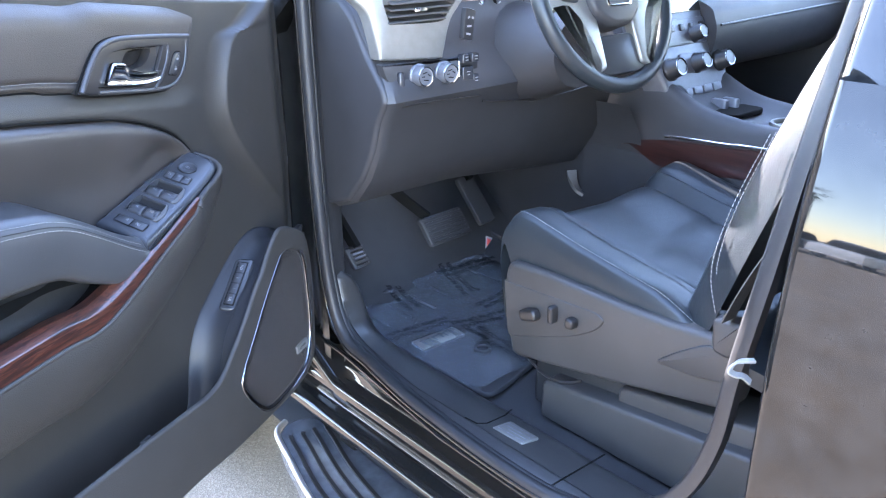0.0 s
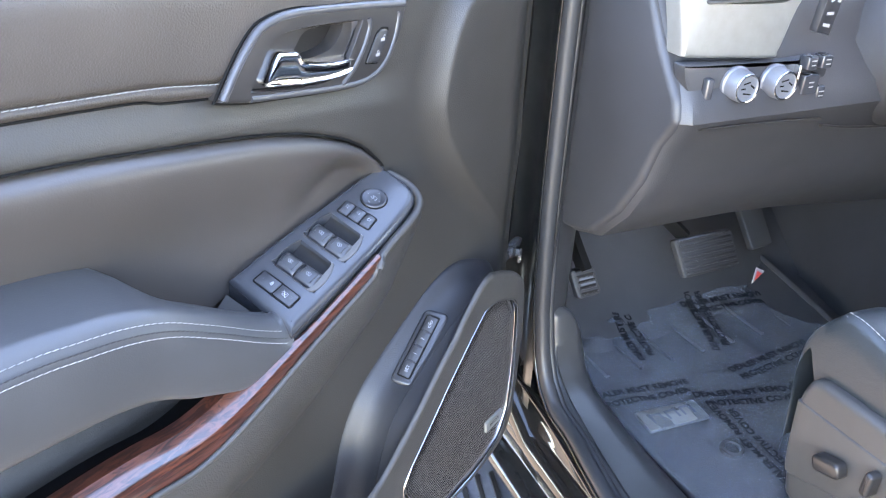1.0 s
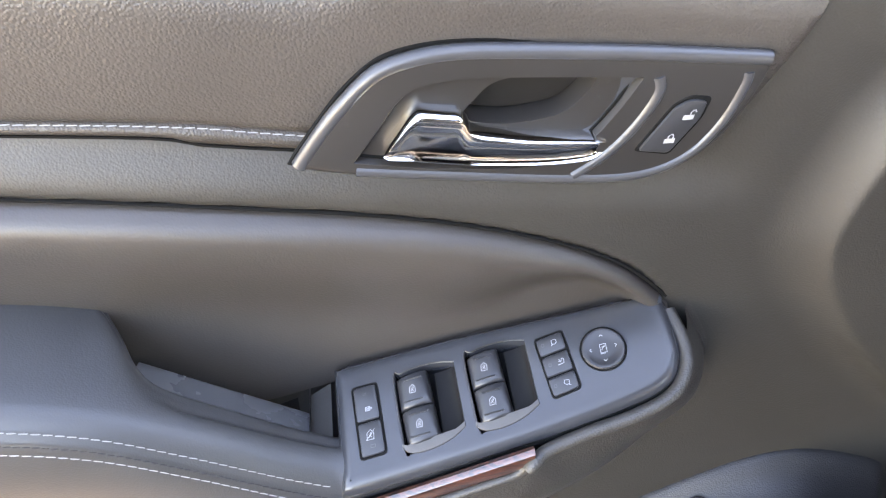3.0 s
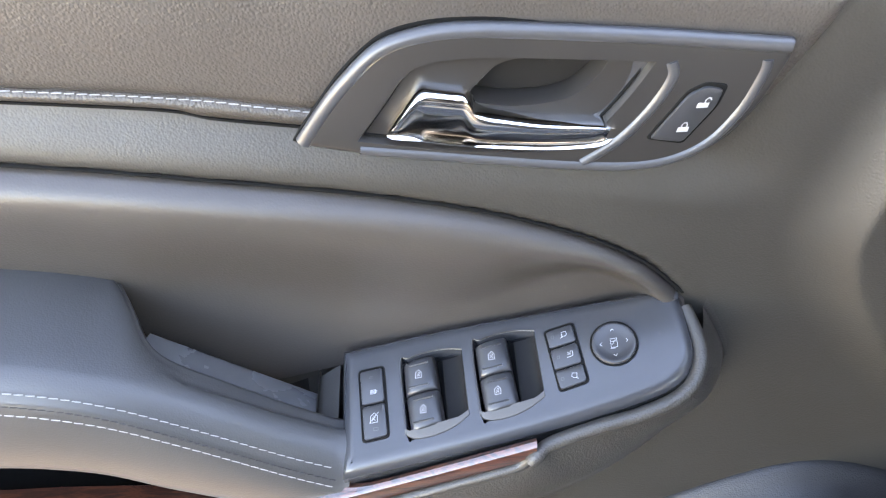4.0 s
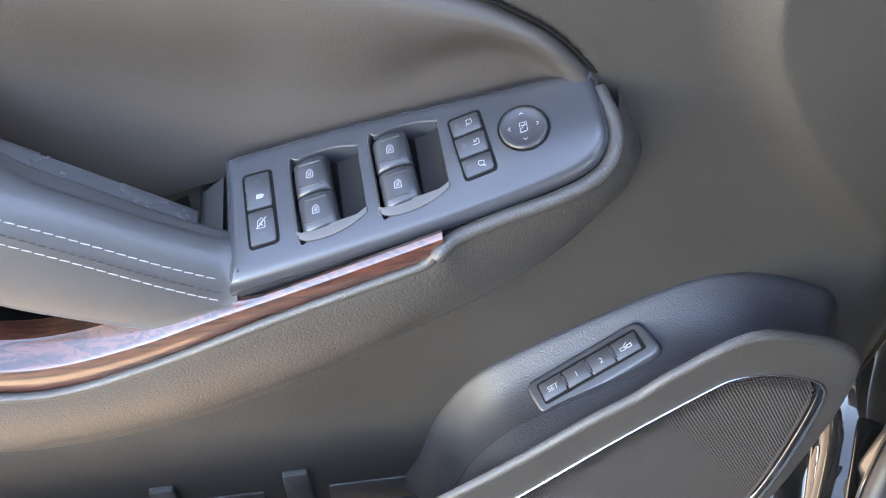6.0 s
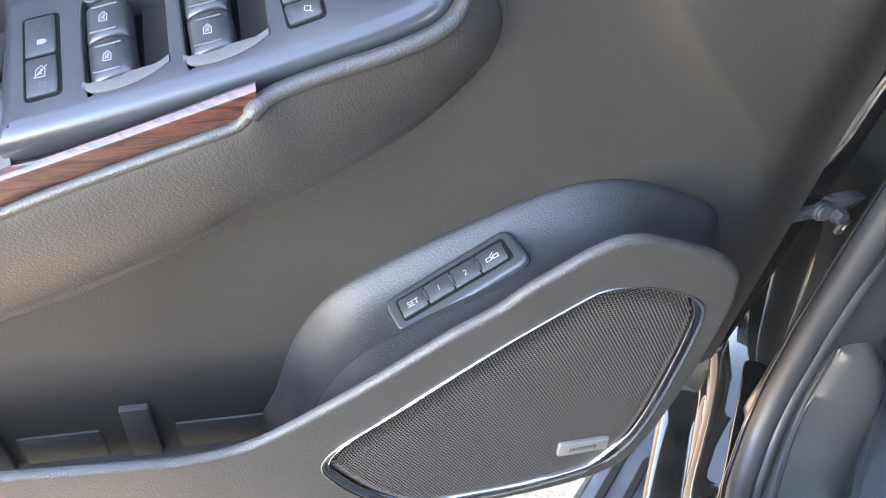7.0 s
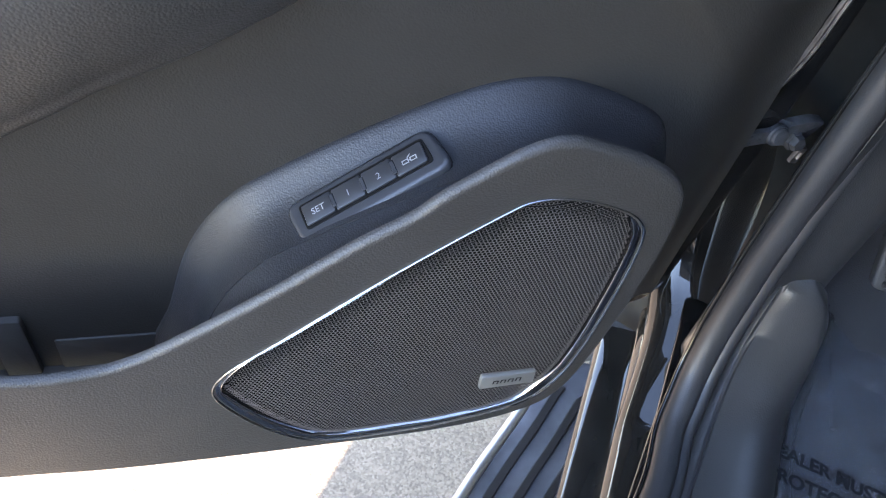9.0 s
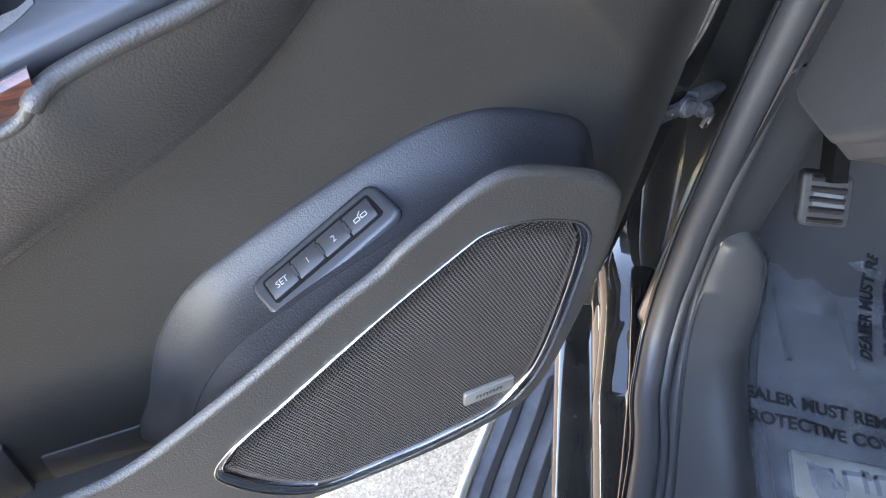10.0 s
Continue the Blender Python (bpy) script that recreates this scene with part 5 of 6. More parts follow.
part("bracket_tab", slab(rounded([(0.102, -0.034), (0.111, -0.036), (0.114, -0.018), (0.105, -0.016)], 0.002), lambda a, b, h: along_strap(a, b, h + 0.002), 0.004, 0.001, 2, [(rounded([(0.1055, -0.030), (0.1095, -0.0308), (0.1105, -0.0225), (0.1065, -0.0218)], 0.0012), 0.002, True)]), M_STEEL, STRAP)

# folded flange and its brace behind the door's edge
FLANGE = thing("hinge_brace", pose(0.915, 1.54, 1.0), "dark metal hinge brace behind the open door's edge", "door hardware")
fold = cr([(0.930, 1.548, 1.125), (0.923, 1.544, 1.078), (0.9195, 1.541, 1.030), (0.9135, 1.540, 1.000), (0.906, 1.540, 0.975)], 6)
part("fold", sweep(fold, [(-0.0050, -0.001), (-0.002, 0.0014), (0.0, 0.0002), (0.002, 0.0018), (0.0050, 0.0), (0.002, -0.002), (-0.002, -0.002)], (0.3, -0.9, 0.3)), M_FOLD, FLANGE, smooth=40)
part("brace", sweep(cr([(0.906, 1.541, 0.975), (0.914, 1.545, 0.962), (0.926, 1.549, 0.953), (0.942, 1.553, 0.950)], 5), [(-0.0065, -0.0015), (0.0065, -0.0015), (0.0065, 0.0015), (-0.0065, 0.0015)], (0.3, -0.9, 0.3)), M_STRAP, FLANGE, smooth=40)

# looped strap that hangs from the pillar
HOOK = thing("pillar_loop", pose(0.88, 0.434, 1.09), "small white webbing loop on the pillar", "strap")
part("webbing", sweep(cr([(0.896, 0.440, 1.108), (0.880, 0.452, 1.107), (0.871, 0.456, 1.098), (0.876, 0.452, 1.092), (0.886, 0.446, 1.088), (0.893, 0.440, 1.080)], 6), [(-0.0015, -0.004), (0.0015, -0.004), (0.0015, 0.004), (-0.0015, 0.004)], (1, 0, 0)), M_CLOTH, HOOK)

# ---- running board ----
BOARD = thing("running_board", pose(0.85, 0.4, 0.36), "black ribbed running board with a silver edge", "running board")
outline = rounded([(0.99, 1.615), (0.925, 1.640), (0.868, 1.605), (0.838, 1.50), (0.798, 1.34), (0.768, 1.10), (0.752, 0.8), (0.75, -1.3), (0.99, -1.3)], 0.03)
M_BOARD = mat("grey_board_plastic", (0.075, 0.078, 0.085), 0.42)
mottled(M_BOARD, (0.075, 0.078, 0.085), mapped(M_BOARD), 25, 0.2, (0.14, 0.22))
part("board", slab(outline, lambda a, b, h: (a, b, 0.42 + h), 0.05, 0.012, 4), M_BOARD, BOARD, smooth=60)
edge = cr([(0.915, 1.638), (0.872, 1.606), (0.842, 1.50), (0.802, 1.34), (0.772, 1.10), (0.756, 0.8), (0.754, -1.3)], 6)
for y in (1.45, 0.7, -0.6):
    part("bracket", box(0.972, 0.988, y - 0.03, y + 0.03, 0.38, 0.56, 0.003), M_WELL, BOARD)
part("edge_trim", sweep([(x - 0.001, y, 0.420) for x, y in edge], circle(0.0075, 8)), M_SILVER, BOARD, "satin silver edge strip", smooth=60)
for k, off in enumerate((0.028, 0.060, 0.092, 0.124)):
    pth = [(x + off, min(y, 1.58 - 0.22 * off), 0.421) for x, y in edge if y < 1.58]
    part("tread_rib", sweep(pth, [(-0.0062, -0.002), (0.0062, -0.002), (0.0045, 0.0025), (-0.0045, 0.0025)]), M_HOLLOW, BOARD, smooth=40)

# ---- dashboard ----
DASH = thing("dashboard", pose(1.3, 1.4, 1.0), "charcoal dashboard with silver vent trim and control knobs", "dashboard")
face = [(1.96, 1.36), (1.58, 1.455), (1.50, 1.475), (1.40, 1.462), (1.355, 1.43), (1.312, 1.36), (1.308, 1.345), (1.262, 1.300), (1.254, 1.272), (1.262, 1.262), (1.285, 1.225), (1.305, 1.168), (1.345, 1.100), (1.40, 1.040), (1.47, 1.015)]


def dash_row(x, drop):
    pts = []
    for y, z in face:
        k = step(1.02, 1.25, x)
        low = step(1.20, 1.03, z) * k
        pts.append((x, y, z + drop - low * 0.10 * max(0, x - 1.30)))
    return pts


xs = [0.992, 0.996, 1.004, 1.02, 1.06, 1.15, 1.25, 1.35, 1.45, 1.56, 1.64, 1.70]
rows = []
for i, x in enumerate(xs):
    r = dash_row(x, 0)
    e = 0.012 * max(0, 1 - (x - 0.992) / 0.012)
    cy, cz = 1.46, 1.25
    rows.append([(x, y + (cy - y) * e * 4, z + (cz - z) * e * 4) for _, y, z in r])
bm = sheet(rows)
bm.faces.new([bm.verts.new(Vector(p)) for p in rows[0]])
part("dash_skin", bm, M_DASH, DASH, "soft charcoal dashboard skin", smooth=35)
part("end_cap", slab(rounded([(1.525, 1.455), (1.53, 1.024), (1.47, 1.024), (1.404, 1.047), (1.350, 1.105), (1.311, 1.171), (1.291, 1.228), (1.263, 1.272), (1.270, 1.298), (1.317, 1.355), (1.362, 1.426), (1.40, 1.455)], 0.006), lambda a, b, h: (0.984 - h, a, b), 0.016, 0.010, 4), M_DASH, DASH, "charcoal dashboard end cap")
part("lower_seam", sweep(cr([(1.024, 1.262, 1.2605), (1.10, 1.2565, 1.2620), (1.225, 1.2565, 1.2560)], 6), circle(0.0018, 6)), M_BEZEL, DASH)
part("cover_seam", sweep(cr([(1.235, 1.262, 1.243), (1.30, 1.262, 1.233), (1.42, 1.263, 1.224), (1.54, 1.264, 1.228), (1.60, 1.266, 1.232)], 6), circle(0.0022, 6)), M_BEZEL, DASH)
# silver trim round the corner vent
trim = [(0.925, 1.475), (0.925, 1.475), (0.952, 1.452), (0.968, 1.430), (0.976, 1.39), (0.981, 1.352), (0.981, 1.352), (0.99, 1.3475), (1.06, 1.342), (1.13, 1.3375), (1.138, 1.345), (1.150, 1.384), (1.165, 1.412), (1.19, 1.437), (1.215, 1.468), (1.215, 1.468)]
vent_hole = cr([(0.998, 1.456), (0.998, 1.456), (1.004, 1.43), (1.012, 1.413), (1.03, 1.4105), (1.13, 1.4075), (1.155, 1.424), (1.185, 1.452), (1.185, 1.452)], 4, True)
tr = part("vent_trim", slab(cr(trim, 4, True), lambda a, b, h: (a + 0.012, 1.284 - h + 0.10 * max(0, b - 1.37) + 0.4 * max(0, 0.985 - a), b), 0.03, 0.006, 4, [(vent_hole, 0.03, True)]), M_SILVER, DASH, "satin silver vent surround")
for k in range(4):
    z = 1.4185 + 0.0115 * k
    part("vent_blade", slab(rounded([(1.006 + 0.002 * k, -0.012), (1.145 + 0.009 * k, -0.012), (1.145 + 0.009 * k, 0.012), (1.006 + 0.002 * k, 0.012)], 0.002), lambda a, b, h: (a + 0.012, 1.296 + b, z + h + 0.3 * b), 0.003, 0.001, 1), M_PLAST, tr)
part("vent_tab", box(1.075, 1.105, 1.278, 1.290, 1.432, 1.438, 0.001), M_CHROME, tr)
# headlamp switch panel
kp = [(0.988, 1.3435), (0.994, 1.325), (1.012, 1.292), (1.023, 1.2655), (1.10, 1.264), (1.228, 1.2575), (1.232, 1.337), (1.155, 1.334), (1.10, 1.336)]
kpan = part("knob_panel", slab(rounded(kp, 0.004), lambda a, b, h: (a, 1.272 - h - 0.0 * b, b), 0.02, 0.003, 2), M_DASH, DASH, "dark control panel")
for x, z in ((1.073, 1.315), (1.136, 1.313)):
    bm = lathe([(0.0225, 0.0), (0.0225, 0.004), (0.0205, 0.006), (0.0195, 0.020), (0.0185, 0.0235), (0.0165, 0.0245), (0.0155, 0.0235), (0.002, 0.0232)], 32)
    bm.transform(pose(x, 1.2715, z, 90, 0, 0))
    k = part("control_knob", bm, M_STACK, kpan, "round control knob with chrome ring", smooth=35)
    bm = lathe([(0.0165, 0.0240), (0.0186, 0.0246), (0.0182, 0.0256), (0.0165, 0.0252)], 32, False)
    bm.transform(pose(x, 1.2715, z, 90, 0, 0))
    part("chrome_ring", bm, M_CHROME, k)
    part("print", strokes([[(-0.008, 0.006), (0.002, 0.008)], [(0.004, 0.004), (0.010, 0.0)], [(-0.006, -0.006), (0.006, -0.008)], [(-0.010, 0.0), (-0.004, 0.0)]], 0.002, lambda a, b: (x + a, 1.2465, z + b)), M_WELL, k, smooth=0)
part("thumb_wheel", box(1.022, 1.034, 1.262, 1.274, 1.292, 1.326, 0.003), M_SATIN, kpan)
part("panel_strip", box(1.170, 1.174, 1.262, 1.274, 1.272, 1.332, 0.001), M_CHROME, kpan)
for x, z, w, h in ((1.187, 1.335, 0.018, 0.016), (1.212, 1.335, 0.018, 0.016), (1.192, 1.306, 0.028, 0.026), (1.214, 1.292, 0.014, 0.02)):
    part("push_button", box(x - w / 2, x + w / 2, 1.258, 1.276, z - h / 2, z + h / 2, 0.002), M_SATIN, kpan)
    part("print", strokes([[(-0.004, 0.003), (0.004, 0.003)], [(-0.003, -0.003), (0.004, -0.003)]], 0.0016, lambda a, b: (x + a, 1.2574, z + b)), M_THREAD, kpan, smooth=0)
sb = part("button_strip", slab(rounded([(1.187, 1.372), (1.213, 1.366), (1.222, 1.425), (1.195, 1.432)], 0.004), lambda a, b, h: (a, 1.268 - h, b), 0.012, 0.002, 2), M_BUTTON, DASH)
part("print", strokes([[(1.194, 1.382), (1.204, 1.380)], [(1.196, 1.396), (1.206, 1.396)], [(1.198, 1.412), (1.202, 1.414)], [(1.209, 1.412), (1.212, 1.411)]], 0.004, lambda a, b: (a, 1.2655, b)), M_WHITE, sb, smooth=0)
# instrument hood and gauges
part("gauge_hood", loft([[(x, 1.36 + 0.02 * k, z) for x, z in cr([(1.20, 1.36), (1.22, 1.46), (1.30, 1.53), (1.42, 1.55), (1.55, 1.53), (1.63, 1.46), (1.64, 1.36)], 4)] for k in (0, 5)]), M_DASH, DASH, "dark instrument hood")
for x, r in ((1.27, 0.055), (1.40, 0.05), (1.53, 0.055)):
    bm = lathe([(r, 0.0), (r, 0.008), (r - 0.006, 0.010), (r - 0.008, 0.002), (0.002, 0.001)], 36)
    bm.transform(pose(x, 1.36, 1.44, 90, 0, 0))
    d = part("gauge", bm, M_RIMCHROME if x != 1.40 else M_WELL, DASH)
    lines = [[(0.8 * r * math.cos(a), 0.8 * r * math.sin(a)), (0.68 * r * math.cos(a), 0.68 * r * math.sin(a))] for a in np.linspace(-0.7, 3.9, 14)]
    part("print", strokes(lines, 0.003, lambda a, b: (x + a, 1.348, 1.44 + b)), M_WHITE, d, smooth=0)
part("column_shroud", loft([[(1.42 + (0.085 + 0.04 * s) * math.cos(a), 1.16 + 0.20 * s, 1.335 - 0.03 * s + (0.075 + 0.045 * s) * math.sin(a)) for a in np.linspace(0, 2 * math.pi, 24, endpoint=False)] for s in (0, 0.4, 1.0)]), M_DASH, DASH, "charcoal steering column shroud", smooth=60)
part("tunnel_side", sheet([[(x, y, z) for x, z in ((1.65, 1.18), (1.705, 1.10), (1.725, 1.0), (1.735, 0.85), (1.745, 0.66))] for y in (1.20, 1.4, 1.7, 1.9)]), M_DASH, DASH, smooth=60)
part("passenger_dash", loft([[(x, y, z) for y, z in cr([(1.22, 1.40), (1.17, 1.36), (1.165, 1.30), (1.20, 1.24), (1.30, 1.20), (1.60, 1.15), (1.80, 1.40), (1.5, 1.47)], 4, True)] for x in (1.93, 2.1, 2.4, 2.62)]), M_DASH, DASH, "soft passenger side dashboard", smooth=60)
part("passenger_stitch", sweep([(x, 1.158, 1.345 + 0.02 * (x - 1.93)) for x in np.linspace(1.94, 2.6, 12)], circle(0.003, 6)), M_BEZEL, DASH)

# ---- centre stack and console ----
CON = thing("centre_console", pose(1.81, 0.9, 0.66), "silver centre stack and console with wood side panel", "car console")


def K(a, b, h=0.0):
    """On the stack's sloping face: a sideways, b up it."""
    return Vector((1.806 + a, 1.10 + 0.42 * (b - 1.19) - h * 0.92, b + h * 0.38 - 0.002))


part("stack_frame", slab(rounded([(-0.115, 1.178), (0.105, 1.178), (0.145, 1.30), (0.160, 1.50), (-0.16, 1.50), (-0.155, 1.30)], 0.03), lambda a, b, h: K(a, b, h), 0.06, 0.012, 4), M_STACK, CON, "satin silver centre stack")
part("screen", slab(rounded([(-0.115, 1.385), (0.075, 1.385), (0.085, 1.49), (-0.12, 1.49)], 0.008), lambda a, b, h: K(a, b, h + 0.003), 0.006, 0.002, 2), mat("dark_screen_glass", (0.01, 0.012, 0.015), 0.08, 0, 1.0), CON)
part("radio_panel", slab(rounded([(-0.115, 1.315), (0.065, 1.315), (0.072, 1.372), (-0.118, 1.372)], 0.01), lambda a, b, h: K(a, b, h + 0.005), 0.008, 0.003, 2), M_STACK, CON)
part("climate_panel", slab(rounded([(-0.06, 1.255), (0.045, 1.252), (0.05, 1.295), (-0.062, 1.298)], 0.01), lambda a, b, h: K(a, b, h + 0.005), 0.008, 0.003, 2), M_STACK, CON)
face_q = (K(0, 1.3, 1) - K(0, 1.3, 0)).to_track_quat("Z", "Y").to_matrix().to_4x4()
for a, b, r in ((-0.105, 1.268, 0.026), (0.0, 1.272, 0.024), (0.096, 1.268, 0.026), (0.016, 1.335, 0.021)):
    bm = lathe([(r, 0.0), (r, 0.006), (r * 0.86, 0.010), (r * 0.80, 0.030), (r * 0.72, 0.033), (0.001, 0.033)], 28)
    bm.transform(Matrix.Translation(K(a, b)) @ face_q)
    kn = part("stack_knob", bm, M_BUTTON, CON, "dark knob with chrome rim", smooth=40)
    bm = lathe([(r * 0.66, 0.0325), (r * 0.76, 0.033), (r * 0.74, 0.035), (r * 0.66, 0.0345)], 28, False)
    bm.transform(Matrix.Translation(K(a, b)) @ face_q)
    part("chrome_rim", bm, M_RIMCHROME, kn)
for a in (-0.06, -0.02, 0.02, 0.06):
    part("key_row", slab(rounded([(a - 0.017, 1.205), (a + 0.017, 1.205), (a + 0.017, 1.222), (a - 0.017, 1.222)], 0.003), lambda p, q, h: K(p, q, h + 0.006), 0.006, 0.002, 2), M_STACK, CON)
    part("key_row", slab(rounded([(a - 0.017, 1.345), (a + 0.0, 1.345), (a + 0.0, 1.36), (a - 0.017, 1.36)], 0.003), lambda p, q, h: K(p, q, h + 0.010), 0.006, 0.002, 2), M_BUTTON, CON)
part("disc_slot", slab(rounded([(-0.075, 1.180), (0.07, 1.180), (0.07, 1.196), (-0.075, 1.196)], 0.004), lambda p, q, h: K(p, q, h + 0.002), 0.004, 0.001, 1), M_WELL, CON)
top = [(1.34, 1.30), (1.24, 1.285), (1.13, 1.238), (1.04, 1.197), (0.95, 1.182), (0.86, 1.177), (0.5, 1.18), (-0.1, 1.18)]
rows = []
for y, z in cr(top, 6):
    rows.append([(1.665, y, 0.66), (1.667, y, z - 0.12), (1.670, y, z - 0.045), (1.674, y, z - 0.018), (1.684, y, z), (1.699, y, z + 0.004), (1.715, y, z - 0.001), (1.735, y, z - 0.018), (1.81, y, z - 0.022), (1.885, y, z - 0.018), (1.905, y, z - 0.001), (1.92, y, z + 0.004), (1.935, y, z - 0.01), (1.945, y, 0.66)])
part("console_body", sheet(rows), M_DASH, CON, "charcoal console body", smooth=50)
deep = lambda y: 0.06 + 0.94 * step(1.23, 1.10, y)
ws = cr([(1.225, 1.086), (1.19, 1.100), (1.13, 1.114), (1.066, 1.122), (0.95, 1.128), (0.874, 1.134), (0.5, 1.15)], 5)
part("wood_panel", loft([[(1.674, y, z), (1.667, y, z - 0.004 * deep(y)), (1.662, y, z - 0.035 * deep(y)), (1.664, y, z - 0.068 * deep(y)), (1.68, y, z - 0.073 * deep(y)), (1.69, y, z - 0.02 * deep(y))] for y, z in ws]), M_DARKWOOD, CON, "dark reddish wood side panel", smooth=50)
part("chrome_strip", sweep([(1.669, y, z + 0.004) for y, z in ws[12:]], circle(0.004, 8)), M_CHROME, CON, smooth=60)
part("cup_ring", sweep([(1.79 + 0.045 * math.cos(a), 0.87 + 0.042 * math.sin(a), 1.170) for a in np.linspace(0, 2 * math.pi, 28, endpoint=False)], circle(0.006, 6), (0, 0, 1), True), M_SILVER, CON, smooth=60)
part("tray_mat", slab(rounded([(1.745, 0.98), (1.875, 0.98), (1.875, 1.085), (1.745, 1.085)], 0.02), lambda a, b, h: (a, b, 1.178 + h), 0.01, 0.002, 1), M_WELL, CON)
for a, b in ((1.80, 1.055), (1.83, 1.045)):
    part("connector", box(a - 0.008, a + 0.008, b - 0.02, b + 0.02, 1.168, 1.198, 0.004), M_STACK, CON)
part("switch_pad", slab(rounded([(1.672, 1.13), (1.715, 1.12), (1.72, 1.16), (1.672, 1.165)], 0.008), lambda a, b, h: (a + 0.012, b - 0.03, 1.232 + h + 0.45 * (b - 1.15)), 0.02, 0.003, 2), M_BUTTON, CON)
part("foot_well_bracket", sweep(cr([(1.662, 1.375, 0.985), (1.658, 1.365, 0.96), (1.660, 1.350, 0.938), (1.668, 1.335, 0.928)], 4), [(-0.012, -0.004), (0.012, -0.004), (0.012, 0.004), (-0.012, 0.004)]), M_SILVER, CON)

# ---- steering wheel ----
WHEEL = thing("steering_wheel", pose(1.423, 1.114, 1.455, -22, 0, 0), "black leather steering wheel with silver spokes", "steering wheel")


def W(a, b, h=0.0):
    return Vector((a, -h, b))


ringp = [W(0.187 * math.cos(t), 0.187 * math.sin(t)) for t in np.linspace(0, 2 * math.pi, 72, endpoint=False)]
part("rim", sweep(ringp, circle(0.0165, 14), (0, 1, 0), True), M_SEAT, WHEEL, "black leather wheel rim", here=True, smooth=60)
hub = rounded([(-0.085, 0.055), (-0.07, -0.045), (-0.03, -0.075), (0.03, -0.075), (0.07, -0.045), (0.085, 0.055), (0.05, 0.075), (-0.05, 0.075)], 0.02)
h_ = part("hub", slab(hub, lambda a, b, h: W(a, b, 0.030 + h), 0.05, 0.014, 4), M_DASH, WHEEL, here=True, smooth=60)
part("badge_frame", slab(rounded([(-0.036, -0.038), (0.036, -0.038), (0.04, 0.03), (-0.04, 0.03)], 0.008), lambda a, b, h: W(a, b, 0.033 + h), 0.004, 0.002, 2, [(rounded([(-0.032, -0.034), (0.032, -0.034), (0.036, 0.026), (-0.036, 0.026)], 0.007), 0.004, False)]), M_CHROME, h_, here=True)
for s in (-1, 1):
    sp = [(0.07 * s, 0.035), (0.12 * s, 0.04), (0.178 * s, 0.01), (0.176 * s, -0.03), (0.13 * s, -0.025), (0.10 * s, -0.06), (0.075 * s, -0.14), (0.095 * s, -0.162), (0.055 * s, -0.150), (0.052 * s, -0.06)]
    part("spoke", slab(rounded(sp, 0.008), lambda a, b, h: W(a, b, 0.012 + h), 0.022, 0.006, 3), M_SILVER, WHEEL, "satin silver spoke", here=True, smooth=60)
    part("spoke_keys", slab(rounded([(0.095 * s, 0.025), (0.15 * s, 0.02), (0.145 * s, -0.012), (0.10 * s, -0.02)], 0.008), lambda a, b, h: W(a, b, 0.018 + h), 0.01, 0.003, 2), M_BUTTON, WHEEL, here=True)
low = rounded([(-0.055, -0.085), (0.055, -0.085), (0.075, -0.165), (-0.075, -0.165)], 0.02)
part("lower_spoke", slab(low, lambda a, b, h: W(a, b, 0.004 + h), 0.014, 0.004, 2), M_BUTTON, WHEEL, here=True)


# ---- seat ----
SEAT = thing("driver_seat", pose(1.36, 0.8, 0.66), "black leather driver seat with pale stitching and power controls", "car seat")
seat_line = cr([(0.48, 0.955), (0.62, 0.974), (0.75, 0.996), (0.88, 1.020), (0.97, 1.040), (1.020, 1.050), (1.046, 1.045), (1.058, 1.026), (1.063, 0.985), (1.060, 0.92), (1.055, 0.86)], 6)
rows = []
for k, (y, z) in enumerate(seat_line):
    flat = step(1.062, 1.04, y) if z > 0.98 and k < 44 else 0.0
    tail = step(0.60, 0.74, y)
    pull = 0.012 * step(1.0, 1.07, y) * step(1.05, 0.9, z)
    row = []
    for j in range(65):
        t = 2 * j / 64 - 1
        e = abs(t)
        half = 0.262 - pull
        if e < 0.80:
            x = t / 0.80 * (half - 0.020)
            bol = (0.030 * step(0.48, 0.60, e) * tail + 0.004 * step(0.6, 0.8, e) - 0.010 * math.exp(-(((e - 0.60) / 0.02) ** 2)) * tail) - 0.008 * (1 - step(0.0, 0.4, e)) - 0.007 * math.exp(-(((e - 0.47) / 0.022) ** 2))
            side = 0.0
        else:
            q = (e - 0.80) / 0.20
            x = math.copysign(half - 0.020 + 0.020 * math.sin(min(1, q * 2.2) * math.pi / 2), t)
            bol = 0.030 * tail + 0.004
            side = -0.008 * (1 - math.cos(min(1, q * 2.2) * math.pi / 2)) - 0.17 * max(0, q - 0.35)
        dz = (bol * flat + side * max(flat, 0.25))
        if e < 0.46:
            dz -= 0.006 * math.exp(-(((y - 0.86) / 0.012) ** 2)) * flat
        wrinkle = 0.0012 * noise.noise((x * 16, y * 16, 2.0)) * flat
        row.append((1.36 + x, y - 0.018 * bol / 0.034 * (1 - flat) * -1, z + dz + wrinkle))
    rows.append(row)
part("cushion", sheet(rows), M_SEAT, SEAT, "creased black leather seat cushion", smooth=60)


def world_stitch(path, r=0.0009, ln=0.006, gp=0.002):
    inv = world_of(SEAT).inverted()
    return stitching([inv @ Vector(p) for p in path], M_THREAD, ln, gp, r, parent=SEAT, up=(0.3, 0, 1))


